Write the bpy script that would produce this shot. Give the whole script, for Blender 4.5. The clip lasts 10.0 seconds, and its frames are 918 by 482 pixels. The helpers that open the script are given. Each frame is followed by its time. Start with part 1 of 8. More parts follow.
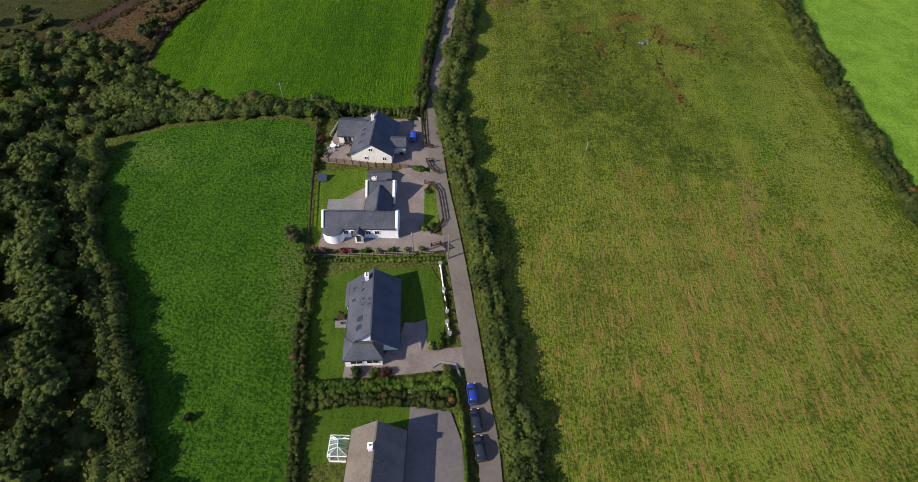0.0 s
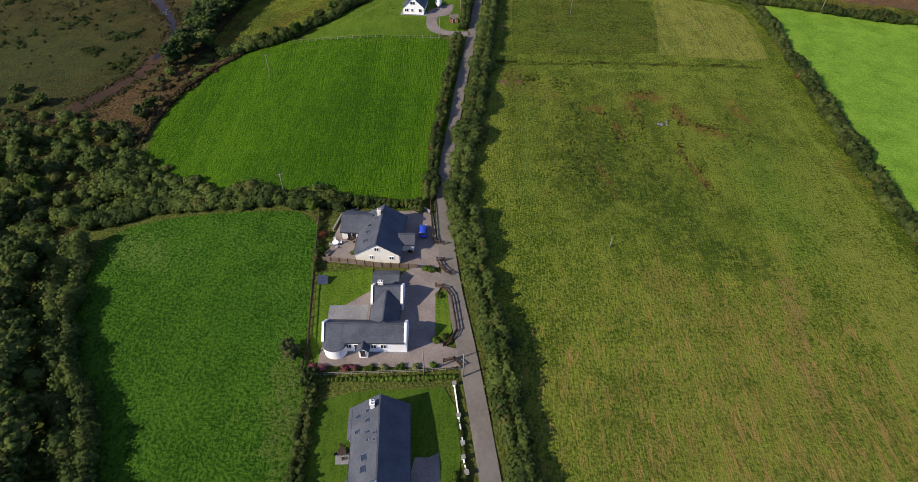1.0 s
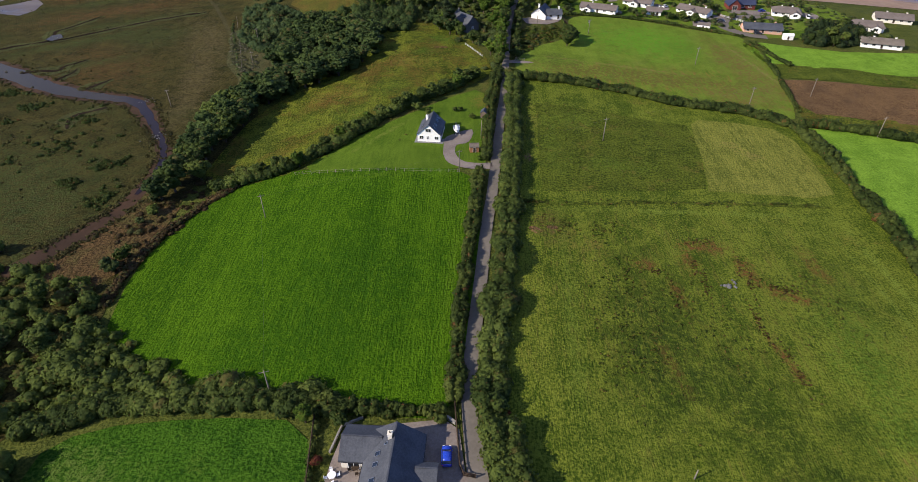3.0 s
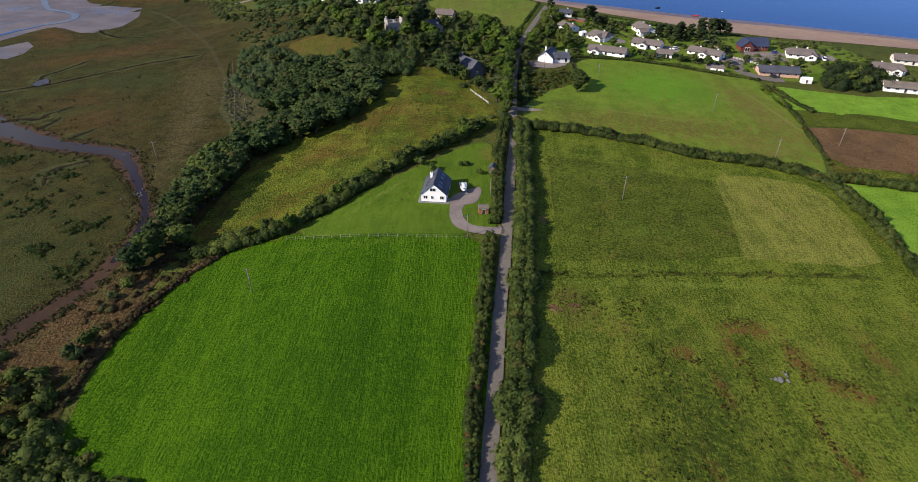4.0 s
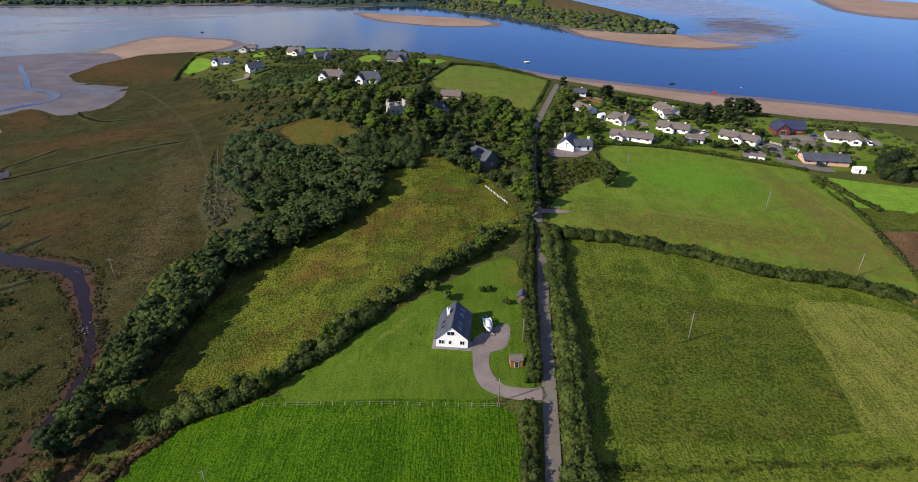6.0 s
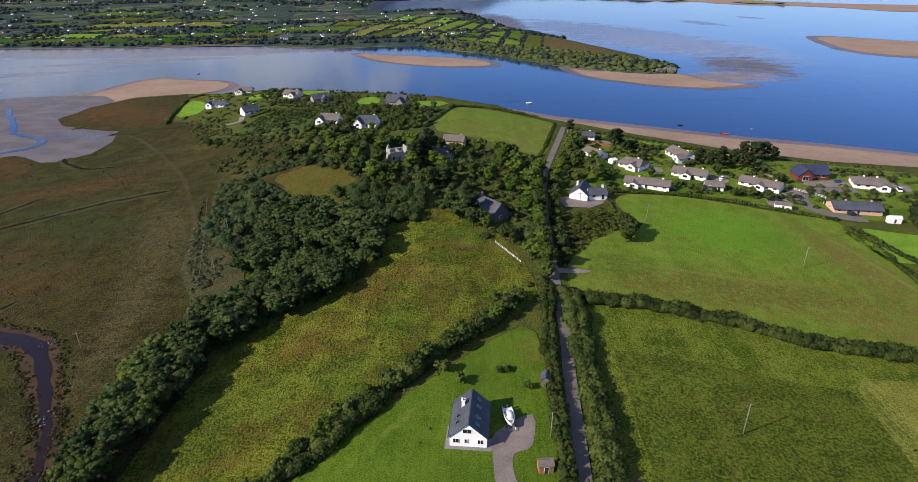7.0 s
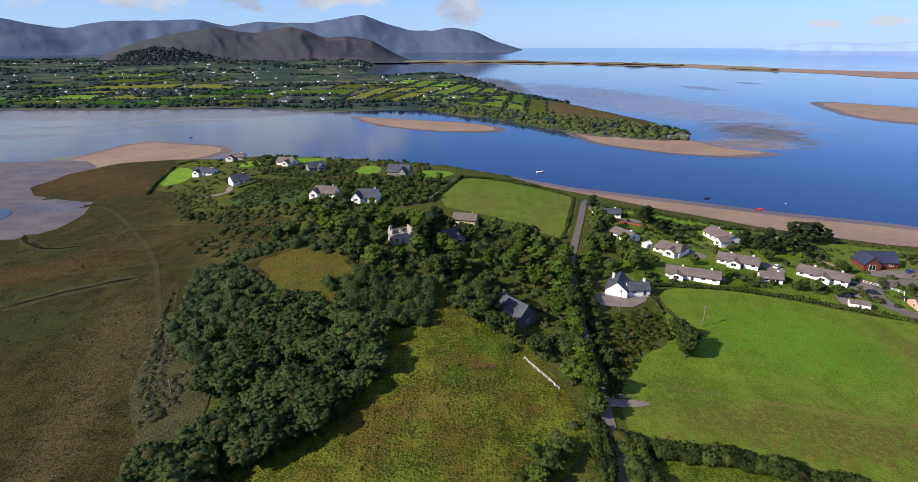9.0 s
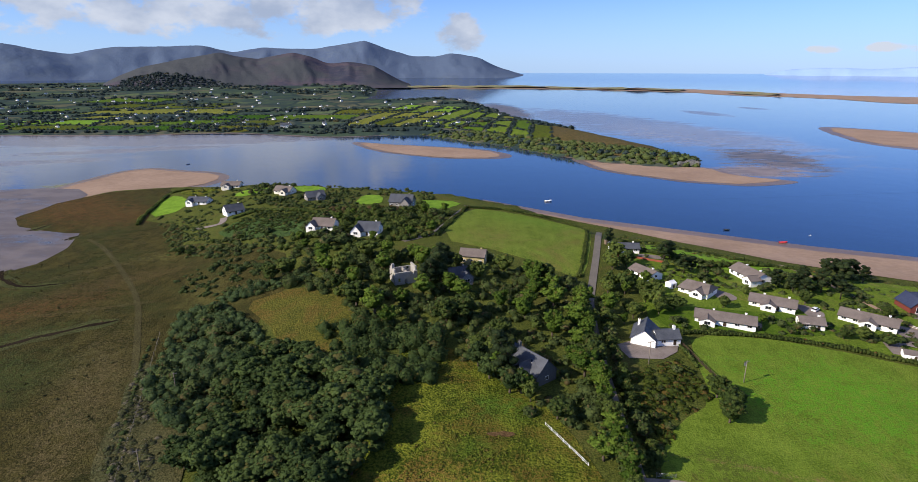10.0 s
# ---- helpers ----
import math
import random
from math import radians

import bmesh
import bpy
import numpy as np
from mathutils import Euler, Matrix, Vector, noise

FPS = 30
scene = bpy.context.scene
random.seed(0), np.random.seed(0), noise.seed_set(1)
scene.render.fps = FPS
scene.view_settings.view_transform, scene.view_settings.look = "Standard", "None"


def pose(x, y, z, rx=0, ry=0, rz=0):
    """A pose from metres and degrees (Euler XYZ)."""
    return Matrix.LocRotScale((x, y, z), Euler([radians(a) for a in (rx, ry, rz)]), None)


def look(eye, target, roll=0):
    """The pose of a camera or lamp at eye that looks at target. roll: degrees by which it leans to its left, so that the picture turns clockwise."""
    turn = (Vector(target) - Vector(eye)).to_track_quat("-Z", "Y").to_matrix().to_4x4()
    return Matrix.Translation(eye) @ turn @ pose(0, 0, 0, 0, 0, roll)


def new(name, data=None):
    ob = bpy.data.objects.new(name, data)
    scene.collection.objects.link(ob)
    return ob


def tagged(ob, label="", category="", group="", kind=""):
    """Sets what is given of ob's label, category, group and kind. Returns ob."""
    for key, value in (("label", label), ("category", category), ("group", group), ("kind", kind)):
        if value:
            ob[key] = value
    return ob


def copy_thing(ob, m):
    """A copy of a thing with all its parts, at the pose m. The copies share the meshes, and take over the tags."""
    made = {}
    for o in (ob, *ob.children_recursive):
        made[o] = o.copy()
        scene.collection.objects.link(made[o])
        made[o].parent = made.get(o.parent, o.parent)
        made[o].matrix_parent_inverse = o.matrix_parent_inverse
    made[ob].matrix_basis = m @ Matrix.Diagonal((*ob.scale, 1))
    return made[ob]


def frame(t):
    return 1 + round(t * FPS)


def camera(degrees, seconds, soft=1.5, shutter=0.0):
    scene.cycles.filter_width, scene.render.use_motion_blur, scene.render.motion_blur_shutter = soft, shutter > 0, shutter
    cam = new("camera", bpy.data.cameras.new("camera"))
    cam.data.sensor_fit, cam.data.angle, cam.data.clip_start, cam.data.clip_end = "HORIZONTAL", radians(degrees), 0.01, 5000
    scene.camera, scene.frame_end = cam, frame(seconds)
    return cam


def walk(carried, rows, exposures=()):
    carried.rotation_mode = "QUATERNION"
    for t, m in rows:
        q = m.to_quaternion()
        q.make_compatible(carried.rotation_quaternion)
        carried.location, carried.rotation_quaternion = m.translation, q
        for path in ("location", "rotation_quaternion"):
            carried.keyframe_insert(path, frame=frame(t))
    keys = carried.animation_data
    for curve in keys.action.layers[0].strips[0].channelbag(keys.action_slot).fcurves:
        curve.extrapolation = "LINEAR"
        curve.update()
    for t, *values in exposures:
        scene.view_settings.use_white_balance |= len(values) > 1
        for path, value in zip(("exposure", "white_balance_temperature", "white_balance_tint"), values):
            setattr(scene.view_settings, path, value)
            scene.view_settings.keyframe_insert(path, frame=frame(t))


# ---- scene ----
cam = camera(76.9, 10.0, soft=0.5)
PATH = [
    (0, (0.492, -1.898, 86.622), (0.473, -0.575, 85.121), 0.6),
    (0.5, (-1.11, 6.148, 86.645), (-1.128, 7.527, 85.196), 0.6),
    (1, (-2.638, 14.376, 86.651), (-2.661, 15.815, 85.262), 0.4),
    (1.3, (-3.57, 19.393, 86.66), (-3.597, 20.857, 85.297), 0.4),
    (1.5, (-4.183, 22.84, 86.663), (-4.211, 24.324, 85.324), 0.4),
    (1.9, (-5.36, 29.923, 86.663), (-5.395, 31.446, 85.367), 0.3),
    (2, (-5.65, 31.718, 86.663), (-5.684, 33.25, 85.377), 0.4),
    (2.5, (-7.091, 40.746, 86.671), (-7.125, 42.315, 85.431), 0.4),
    (2.7, (-7.667, 44.486, 86.677), (-7.704, 46.07, 85.457), 0.3),
    (3.8, (-10.834, 65.903, 86.75), (-10.879, 67.555, 85.623), -0.1),
    (4, (-11.47, 69.88, 86.758), (-11.511, 71.542, 85.646), -0.0),
    (4.5, (-13.195, 79.967, 86.816), (-13.234, 81.657, 85.746), -0.1),
    (5, (-14.989, 90.245, 86.913), (-15.027, 91.965, 85.892), -0.3),
    (5.5, (-16.843, 100.223, 86.909), (-16.878, 101.968, 85.932), -0.4),
    (5.7, (-17.626, 104.213, 86.895), (-17.659, 105.965, 85.93), -0.2),
    (7, (-23.006, 130.092, 86.525), (-23.026, 131.909, 85.69), -0.4),
    (7.5, (-24.845, 139.878, 86.331), (-24.859, 141.716, 85.541), -0.3),
    (8, (-26.613, 149.913, 86.166), (-26.62, 151.771, 85.425), -0.1),
    (8.5, (-28.264, 159.925, 86.016), (-28.268, 161.799, 85.317), 0.0),
    (9, (-29.792, 169.884, 85.872), (-29.801, 171.774, 85.219), 0.0),
    (9.5, (-31.105, 179.686, 85.744), (-31.115, 181.589, 85.128), 0.0),
    (10, (-32.404, 189.489, 85.664), (-32.418, 191.404, 85.087), 0.0),
]
walk(cam, [(t, look(eye, target, roll)) for t, eye, target, roll in PATH])

# ---- world and light ----
SUN_EL, SUN_AZ = radians(31), radians(25)   # shadows run 25 degrees north of east
to_sun = Vector((-math.cos(SUN_AZ) * math.cos(SUN_EL), -math.sin(SUN_AZ) * math.cos(SUN_EL), math.sin(SUN_EL)))
sun = new("sun", bpy.data.lights.new("sun", "SUN"))
sun.data.energy, sun.data.angle, sun.data.color = 4.95, radians(0.53), (1.0, 0.885, 0.735)
sun.matrix_world = Matrix.Translation((-300, -150, 300)) @ to_sun.to_track_quat("Z", "Y").to_matrix().to_4x4()


class Nodes:
    """Short hand for node trees."""

    def __init__(self, tree):
        self.t = tree
        tree.nodes.clear()

    def add(self, kind, **values):
        n = self.t.nodes.new("ShaderNode" + kind)
        for k, v in values.items():
            if k in n.inputs:
                self.put(n.inputs[k], v)
        return n

    def put(self, socket, v):
        if isinstance(v, bpy.types.NodeSocket):
            self.t.links.new(v, socket)
        elif isinstance(v, tuple) and len(v) == 3 and socket.type == "RGBA":
            socket.default_value = (*v, 1)
        else:
            socket.default_value = v

    def math(self, op, a, b=0.0, clamp=False):
        n = self.t.nodes.new("ShaderNodeMath")
        n.operation, n.use_clamp = op, clamp
        self.put(n.inputs[0], a)
        self.put(n.inputs[1], b)
        return n.outputs[0]

    def mix(self, f, a, b, how="MIX"):
        n = self.t.nodes.new("ShaderNodeMix")
        n.data_type, n.blend_type = "RGBA", how
        self.put(n.inputs[0], f)
        self.put(n.inputs[6], a)
        self.put(n.inputs[7], b)
        return n.outputs[2]

    def ramp(self, f, lo, hi):
        n = self.t.nodes.new("ShaderNodeMapRange")
        n.interpolation_type = "SMOOTHSTEP"
        for k, v in zip(range(5), (f, lo, hi, 0.0, 1.0)):
            self.put(n.inputs[k], v)
        return n.outputs[0]

    def noise(self, vec, scale, detail=4.0, rough=0.55, distort=0.0):
        n = self.add("TexNoise", Vector=vec, Scale=scale, Detail=detail, Roughness=rough, Distortion=distort)
        return n.outputs["Fac"]

    def coords(self, turn=0.0, scale=(1, 1, 1)):
        c = self.add("TexCoord").outputs["Object"]
        m = self.add("Mapping", Vector=c)
        m.inputs["Rotation"].default_value = (0, 0, radians(turn))
        m.inputs["Scale"].default_value = scale
        return m.outputs[0]


world = bpy.data.worlds.new("sky")
scene.world = world
world.use_nodes = True
W = Nodes(world.node_tree)
sky = W.add("TexSky")
sky.sky_type, sky.sun_disc = "NISHITA", False
sky.sun_elevation = SUN_EL
sky.sun_rotation = math.atan2(to_sun.x, to_sun.y)
sky.air_density, sky.dust_density, sky.ozone_density = 1.0, 0.15, 3.0
way = W.add("TexCoord").outputs["Generated"]
sep = W.add("SeparateXYZ", Vector=way)
wx, wy, wz = sep.outputs
level = W.math("SQRT", W.math("ADD", W.math("MULTIPLY", wx, wx), W.math("MULTIPLY", wy, wy)))
el = W.math("DIVIDE", wz, W.math("MAXIMUM", level, 0.05))
az = W.math("ARCTAN2", wx, wy)
flat = W.add("CombineXYZ", X=az, Y=W.math("MULTIPLY", el, 1.7), Z=0.0).outputs[0]


def puff(a, e, ra, re):
    """One soft heap of cloud in the sky at azimuth a and slope e."""
    da = W.math("DIVIDE", W.math("SUBTRACT", az, a), ra)
    de = W.math("DIVIDE", W.math("SUBTRACT", el, e), re)
    d = W.math("ADD", W.math("MULTIPLY", da, da), W.math("MULTIPLY", de, de))
    return W.math("SUBTRACT", 1.0, d, clamp=True)


heap = puff(-0.005, 0.052, 0.05, 0.045)
for a, e, ra, re in ((-0.42, 0.095, 0.40, 0.065), (-0.72, 0.10, 0.24, 0.08), (-0.21, 0.086, 0.19, 0.050), (0.535, 0.024, 0.030, 0.008), (0.607, 0.026, 0.034, 0.008), (0.665, 0.025, 0.05, 0.010), (-0.45, 0.17, 0.5, 0.085), (-0.62, 0.135, 0.30, 0.08), (-0.33, 0.145, 0.26, 0.06),
                     (-0.75, 0.33, 0.42, 0.16), (-0.25, 0.42, 0.25, 0.1), (-1.5, 0.2, 0.5, 0.12), (1.3, 0.25, 0.4, 0.08), (2.6, 0.3, 0.6, 0.15)):
    heap = W.math("MAXIMUM", heap, puff(a, e, ra, re))
# high clouds out of view, added to lighten the shadows below
heap = W.math("MAXIMUM", heap, W.math("MULTIPLY", W.ramp(el, 0.5, 0.9), 0.5))
lumps = W.noise(flat, 14.0, 8.0, 0.6)
cover = W.ramp(W.math("ADD", W.math("MULTIPLY", W.math("POWER", heap, 0.7), 0.45), W.math("MULTIPLY", lumps, 1.25)), 0.82, 1.02)
shade = W.ramp(W.noise(W.add("VectorMath", **{"Vector": flat}).outputs[0], 8.0, 5.0), 0.35, 0.65)
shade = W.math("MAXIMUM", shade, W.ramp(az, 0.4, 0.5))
white = W.mix(shade, (3.3, 3.9, 5.2), (5.6, 6.0, 6.9))
clear = W.mix(1.0, sky.outputs[0], (0.57, 0.79, 1.40), "MULTIPLY")
haze = W.math("MULTIPLY", W.math("SUBTRACT", 1.0, W.ramp(W.math("ABSOLUTE", el), 0.0, 0.16)), 0.55)
clear = W.mix(haze, clear, (4.1, 6.0, 9.3))
colour = W.mix(W.math("MULTIPLY", cover, 0.93), clear, white)
W.add("OutputWorld", Surface=W.add("Background", Color=colour, Strength=0.0845).outputs[0])
scene.view_settings.exposure = 0.49

# ---- materials ----


def material(name, rough=0.8, **more):
    m = bpy.data.materials.new(name)
    m.use_nodes = True
    n = Nodes(m.node_tree)
    b = n.add("BsdfPrincipled", Roughness=rough, **more)
    n.add("OutputMaterial", Surface=b.outputs[0])
    return m, n, b


def bump(n, b, height, strength, distance):
    k = n.add("Bump", Height=height, Strength=strength, Distance=distance)
    n.put(b.inputs["Normal"], k.outputs[0])


def grass(name, dark, light, patch, turn=0.0, streak=0.35, patch_at=0.6, patch_scale=0.05, wide=3.0, tuft=1.0, regions=(), relief=0.6, blot=0.8, grain=2.3, straw=()):
    """Pasture: two greens in fine tufts, drier patches, narrow streaks along the way it was mown, and straw lying in swaths."""
    m, n, b = material(name, 0.95)
    b.inputs["Specular IOR Level"].default_value = 0.04
    p = n.coords()
    fine = n.noise(p, 2.0 / tuft, 5.0, 0.60)
    mid = n.noise(p, 0.16, 5.0, 0.65)
    lines = n.noise(n.coords(turn, (1.0, 0.11, 1.0)), 3.6 / wide, 5.0, 0.62, 0.4)
    broad = n.noise(n.coords(turn, (1.0, 0.03, 1.0)), 0.16, 3.0, 0.5)
    f = n.math("ADD", n.math("MULTIPLY", n.math("SUBTRACT", fine, 0.5), grain), n.math("MULTIPLY", n.math("SUBTRACT", mid, 0.5), blot))
    f = n.math("ADD", n.math("ADD", f, 0.5), n.math("MULTIPLY", n.math("SUBTRACT", lines, 0.5), streak * 1.5))
    f = n.math("ADD", f, n.math("MULTIPLY", n.math("SUBTRACT", broad, 0.5), streak * 0.9))
    c = n.mix(n.ramp(f, 0.12, 0.88), dark, light)
    big = n.noise(p, patch_scale, 6.0, 0.7, 0.6)
    spots = n.math("MULTIPLY", n.ramp(big, patch_at - 0.04, patch_at + 0.10), n.ramp(fine, 0.36, 0.60))
    c = n.mix(n.math("MULTIPLY", spots, 0.8), c, patch)
    clump = n.noise(p, 0.22, 6.0, 0.70)
    speck = n.ramp(n.noise(p, 0.8, 5.0, 0.75), 0.44, 0.56)
    for cx, cy, rx, ry, colour, amount in straw:
        k = n.add("Mapping", Vector=n.add("TexCoord").outputs["Object"])
        k.vector_type = "TEXTURE"
        k.inputs["Location"].default_value = (cx, cy, 0)
        k.inputs["Scale"].default_value = (rx, ry, 1e5)
        away = n.add("VectorMath", Vector=k.outputs[0])
        away.operation = "LENGTH"
        swath = n.noise(n.coords(turn, (1.0, 0.16, 1.0)), 1.1, 6.0, 0.72, 0.5)
        there = n.ramp(n.math("ADD", n.math("SUBTRACT", 1.0, away.outputs["Value"]), n.math("MULTIPLY", n.math("SUBTRACT", mid, 0.5), 1.6)), -0.05, 0.6)
        c = n.mix(n.math("MULTIPLY", n.math("MULTIPLY", n.ramp(swath, 0.49, 0.66), there), amount), c, colour)
    for cx, cy, rx, ry, lean, colour, amount in regions:
        # a stand of other plants, with a frayed edge; in lush_grass also painted cloud shade
        k = n.add("Mapping", Vector=n.add("TexCoord").outputs["Object"])
        k.vector_type = "TEXTURE"
        k.inputs["Location"].default_value = (cx, cy, 0)
        k.inputs["Rotation"].default_value = (0, 0, radians(lean))
        k.inputs["Scale"].default_value = (rx, ry, 1e5)
        away = n.add("VectorMath", Vector=k.outputs[0])
        away.operation = "LENGTH"
        edge = n.math("ADD", n.math("SUBTRACT", 0.8, away.outputs["Value"]), n.math("ADD", n.math("MULTIPLY", n.math("SUBTRACT", clump, 0.5), 2.6), n.math("MULTIPLY", n.math("SUBTRACT", fine, 0.5), 2.2)))
        stand = n.math("MULTIPLY", n.ramp(edge, -0.25, 0.6), n.math("ADD", 0.2, n.math("MULTIPLY", speck, 0.9)))
        c = n.mix(n.math("MULTIPLY", stand, amount), c, colour)
    n.put(b.inputs["Base Color"], c)
    bump(n, b, n.math("ADD", fine, n.math("MULTIPLY", lines, streak)), 1.0, relief * tuft * 0.7)
    return m


def plain(name, colour, other, rough=0.8, scale=3.0, relief=0.02, strength=0.4, **more):
    """A surface of one kind with grain and larger stains."""
    m, n, b = material(name, rough, **more)
    if rough > 0.55:
        b.inputs["Specular IOR Level"].default_value = 0.15
    p = n.coords()
    f = n.math("ADD", n.math("MULTIPLY", n.noise(p, scale, 5.0, 0.65), 0.5), n.math("MULTIPLY", n.noise(p, scale * 0.11, 4.0), 0.5))
    n.put(b.inputs["Base Color"], n.mix(n.ramp(f, 0.33, 0.67), colour, other))
    bump(n, b, n.noise(p, scale * 4, 3.0), strength, relief)
    return m


def leaf(name, dark, light, dry=(0.12, 0.09, 0.03), dryness=0.06):
    """Leaves: colour changes from spray to spray, from plant to plant, with dim gaps painted in, and some light comes
    through.
    """
    m = bpy.data.materials.new(name)
    m.use_nodes = True
    n = Nodes(m.node_tree)
    island = n.add("NewGeometry").outputs["Random Per Island"]
    whole = n.add("ObjectInfo").outputs["Random"]
    blotch = n.noise(n.add("TexCoord").outputs["Object"], 0.35, 3.0)
    f = n.math("ADD", n.math("MULTIPLY", island, 0.32), n.math("MULTIPLY", blotch, 0.65))
    f = n.math("ADD", f, n.math("MULTIPLY", n.math("SUBTRACT", whole, 0.5), 0.45))
    c = n.mix(n.ramp(f, 0.2, 0.95), dark, light)
    c = n.mix(n.math("MULTIPLY", n.math("GREATER_THAN", island, 1.0 - dryness), 0.7), c, dry)
    # noise paints shaded gaps and lit sprays into the leaf colour
    sprays = n.noise(n.add("TexCoord").outputs["Object"], 1.5, 5.0, 0.7)
    c = n.mix(n.ramp(sprays, 0.35, 0.65), n.mix(1.0, c, (0.74, 0.78, 0.84), "MULTIPLY"), n.mix(1.0, c, (1.12, 1.12, 1.08), "MULTIPLY"))
    d = n.add("BsdfPrincipled", Roughness=0.6, **{"Base Color": c, "Specular IOR Level": 0.08})
    t = n.add("BsdfTranslucent", Color=c)
    k = n.add("Bump", Height=sprays, Strength=0.9, Distance=0.55)
    n.put(d.inputs["Normal"], k.outputs[0])
    s = n.add("MixShader", Fac=0.40)
    n.put(s.inputs[1], d.outputs[0])
    n.put(s.inputs[2], t.outputs[0])
    n.add("OutputMaterial", Surface=s.outputs[0])
    return m


M_ROUGH = grass("rough_grass", (0.034, 0.047, 0.010), (0.098, 0.110, 0.023), (0.100, 0.082, 0.028), 10, 0.1, 0.54, 0.04)
OLIVE, BEIGE, RUSSET = (0.046, 0.064, 0.018), (0.104, 0.082, 0.036), (0.110, 0.056, 0.022)
M_MARSH = grass("marsh_grass", (0.023, 0.022, 0.007), (0.070, 0.060, 0.018), (0.037, 0.047, 0.014), 35, 0.4, 0.50, 0.025, tuft=1.1, relief=0.8, blot=1.4, regions=(
    (-150, 190, 45, 60, 10, OLIVE, 0.7), (-290, 565, 40, 60, 20, RUSSET, 0.85), (-245, 545, 40, 40, 20, RUSSET, 0.6), (-266, 425, 14, 40, 40, RUSSET, 0.8), (-215, 385, 60, 15, 38, RUSSET, 0.7), (-175, 300, 26, 44, 30, RUSSET, 0.5),
    (-205, 330, 55, 8, 42, OLIVE, 0.85), (-196, 366, 40, 7, 42, OLIVE, 0.8), (-186, 300, 34, 8, 35, OLIVE, 0.8), (-230, 405, 50, 7, 38, OLIVE, 0.7), (-165, 345, 30, 16, 40, OLIVE, 0.6),
    (-140, 335, 15, 50, 24, BEIGE, 0.75), (-126, 285, 10, 40, 16, BEIGE, 0.65), (-120, 250, 8, 40, 8, BEIGE, 0.5), (-185, 425, 46, 12, 40, (0.088, 0.062, 0.026), 0.6), (-170, 465, 40, 12, 25, (0.104, 0.092, 0.028), 0.7), (-135, 405, 14, 34, 26, (0.096, 0.092, 0.028), 0.6),
    (-205, 440, 30, 3, 45, BEIGE, 0.5), (-180, 395, 40, 2, 20, BEIGE, 0.45)))
M_TRACK = grass("trodden_grass", (0.034, 0.031, 0.013), (0.088, 0.078, 0.032), (0.070, 0.070, 0.022), 0, 0.1, 0.6, 0.05)
RUSH, DOCK = (0.028, 0.046, 0.007), (0.125, 0.058, 0.020)
M_EAST = grass("meadow_grass", (0.035, 0.060, 0.006), (0.142, 0.168, 0.021), (0.160, 0.112, 0.030), 4, 0.7, 0.60, 0.035, 1.0, blot=1.0, grain=2.1, relief=0.5, regions=(
    (50, 66, 50, 34, 0, (0.135, 0.118, 0.028), 0.40), (30, 134, 13, 34, -6, RUSH, 0.85), (43, 118, 13, 22, 8, RUSH, 0.75), (56, 102, 10, 9, 0, RUSH, 0.75), (60, 116, 6, 6, 0, RUSH, 0.6), (76, 150, 12, 20, 0, RUSH, 0.35), (72, 124, 13, 34, 0, (0.095, 0.160, 0.018), 0.5), (84, 90, 12, 50, 0, (0.150, 0.160, 0.028), 0.8),
    (49, 166, 7, 3.4, 0, DOCK, 0.85), (57, 157, 3.2, 7, 8, DOCK, 0.85), (43.5, 159, 2.8, 6, -4, DOCK, 0.8), (54.6, 130, 1.2, 8, 14, DOCK, 0.85), (33, 158, 4.5, 2.6, 0, DOCK, 0.85), (38, 148, 1.4, 6, 12, DOCK, 0.6), (63, 149, 6, 2.6, -20, DOCK, 0.85),
    (74, 160, 2.6, 9, 5, DOCK, 0.6), (12, 172, 6, 11, 10, (0.085, 0.066, 0.020), 0.75), (7.7, 170, 1.5, 1.5, 0, (0.20, 0.11, 0.06), 0.9), (12.3, 170.7, 1.3, 1.3, 0, (0.20, 0.11, 0.06), 0.9), (8.5, 208, 1.2, 3.5, 0, (0.17, 0.10, 0.055), 0.8), (31, 128, 2.0, 10, 10, DOCK, 0.4), (62, 84, 2.5, 22, -8, (0.200, 0.128, 0.046), 0.6), (91, 140, 1.8, 50, 2, (0.150, 0.195, 0.030), 0.6), (86, 140, 0.9, 50, 2, (0.135, 0.175, 0.028), 0.5),
    (13, 140, 2.2, 50, -3, (0.105, 0.145, 0.019), 0.5), (48, 181, 50, 1.6, 1, (0.135, 0.175, 0.024), 0.7)),
    straw=((52, 52, 58, 58, (0.235, 0.145, 0.046), 0.95), (40, 150, 60, 44, (0.120, 0.082, 0.024), 0.35)))
M_RUSH = grass("rushy_grass", (0.029, 0.045, 0.006), (0.100, 0.122, 0.015), (0.135, 0.095, 0.025), 2, 0.15, 0.57, 0.09, tuft=1.2, blot=1.0, regions=(
    (25, 236, 14, 8, 10, (0.110, 0.155, 0.018), 0.6), (34, 205, 14, 7, 0, (0.100, 0.145, 0.017), 0.6), (17, 212, 6, 20, 0, (0.100, 0.145, 0.017), 0.4)))
M_DRY = grass("mown_grass", (0.078, 0.096, 0.015), (0.205, 0.206, 0.038), (0.235, 0.165, 0.058), -4, 0.7, 0.6, 0.05)
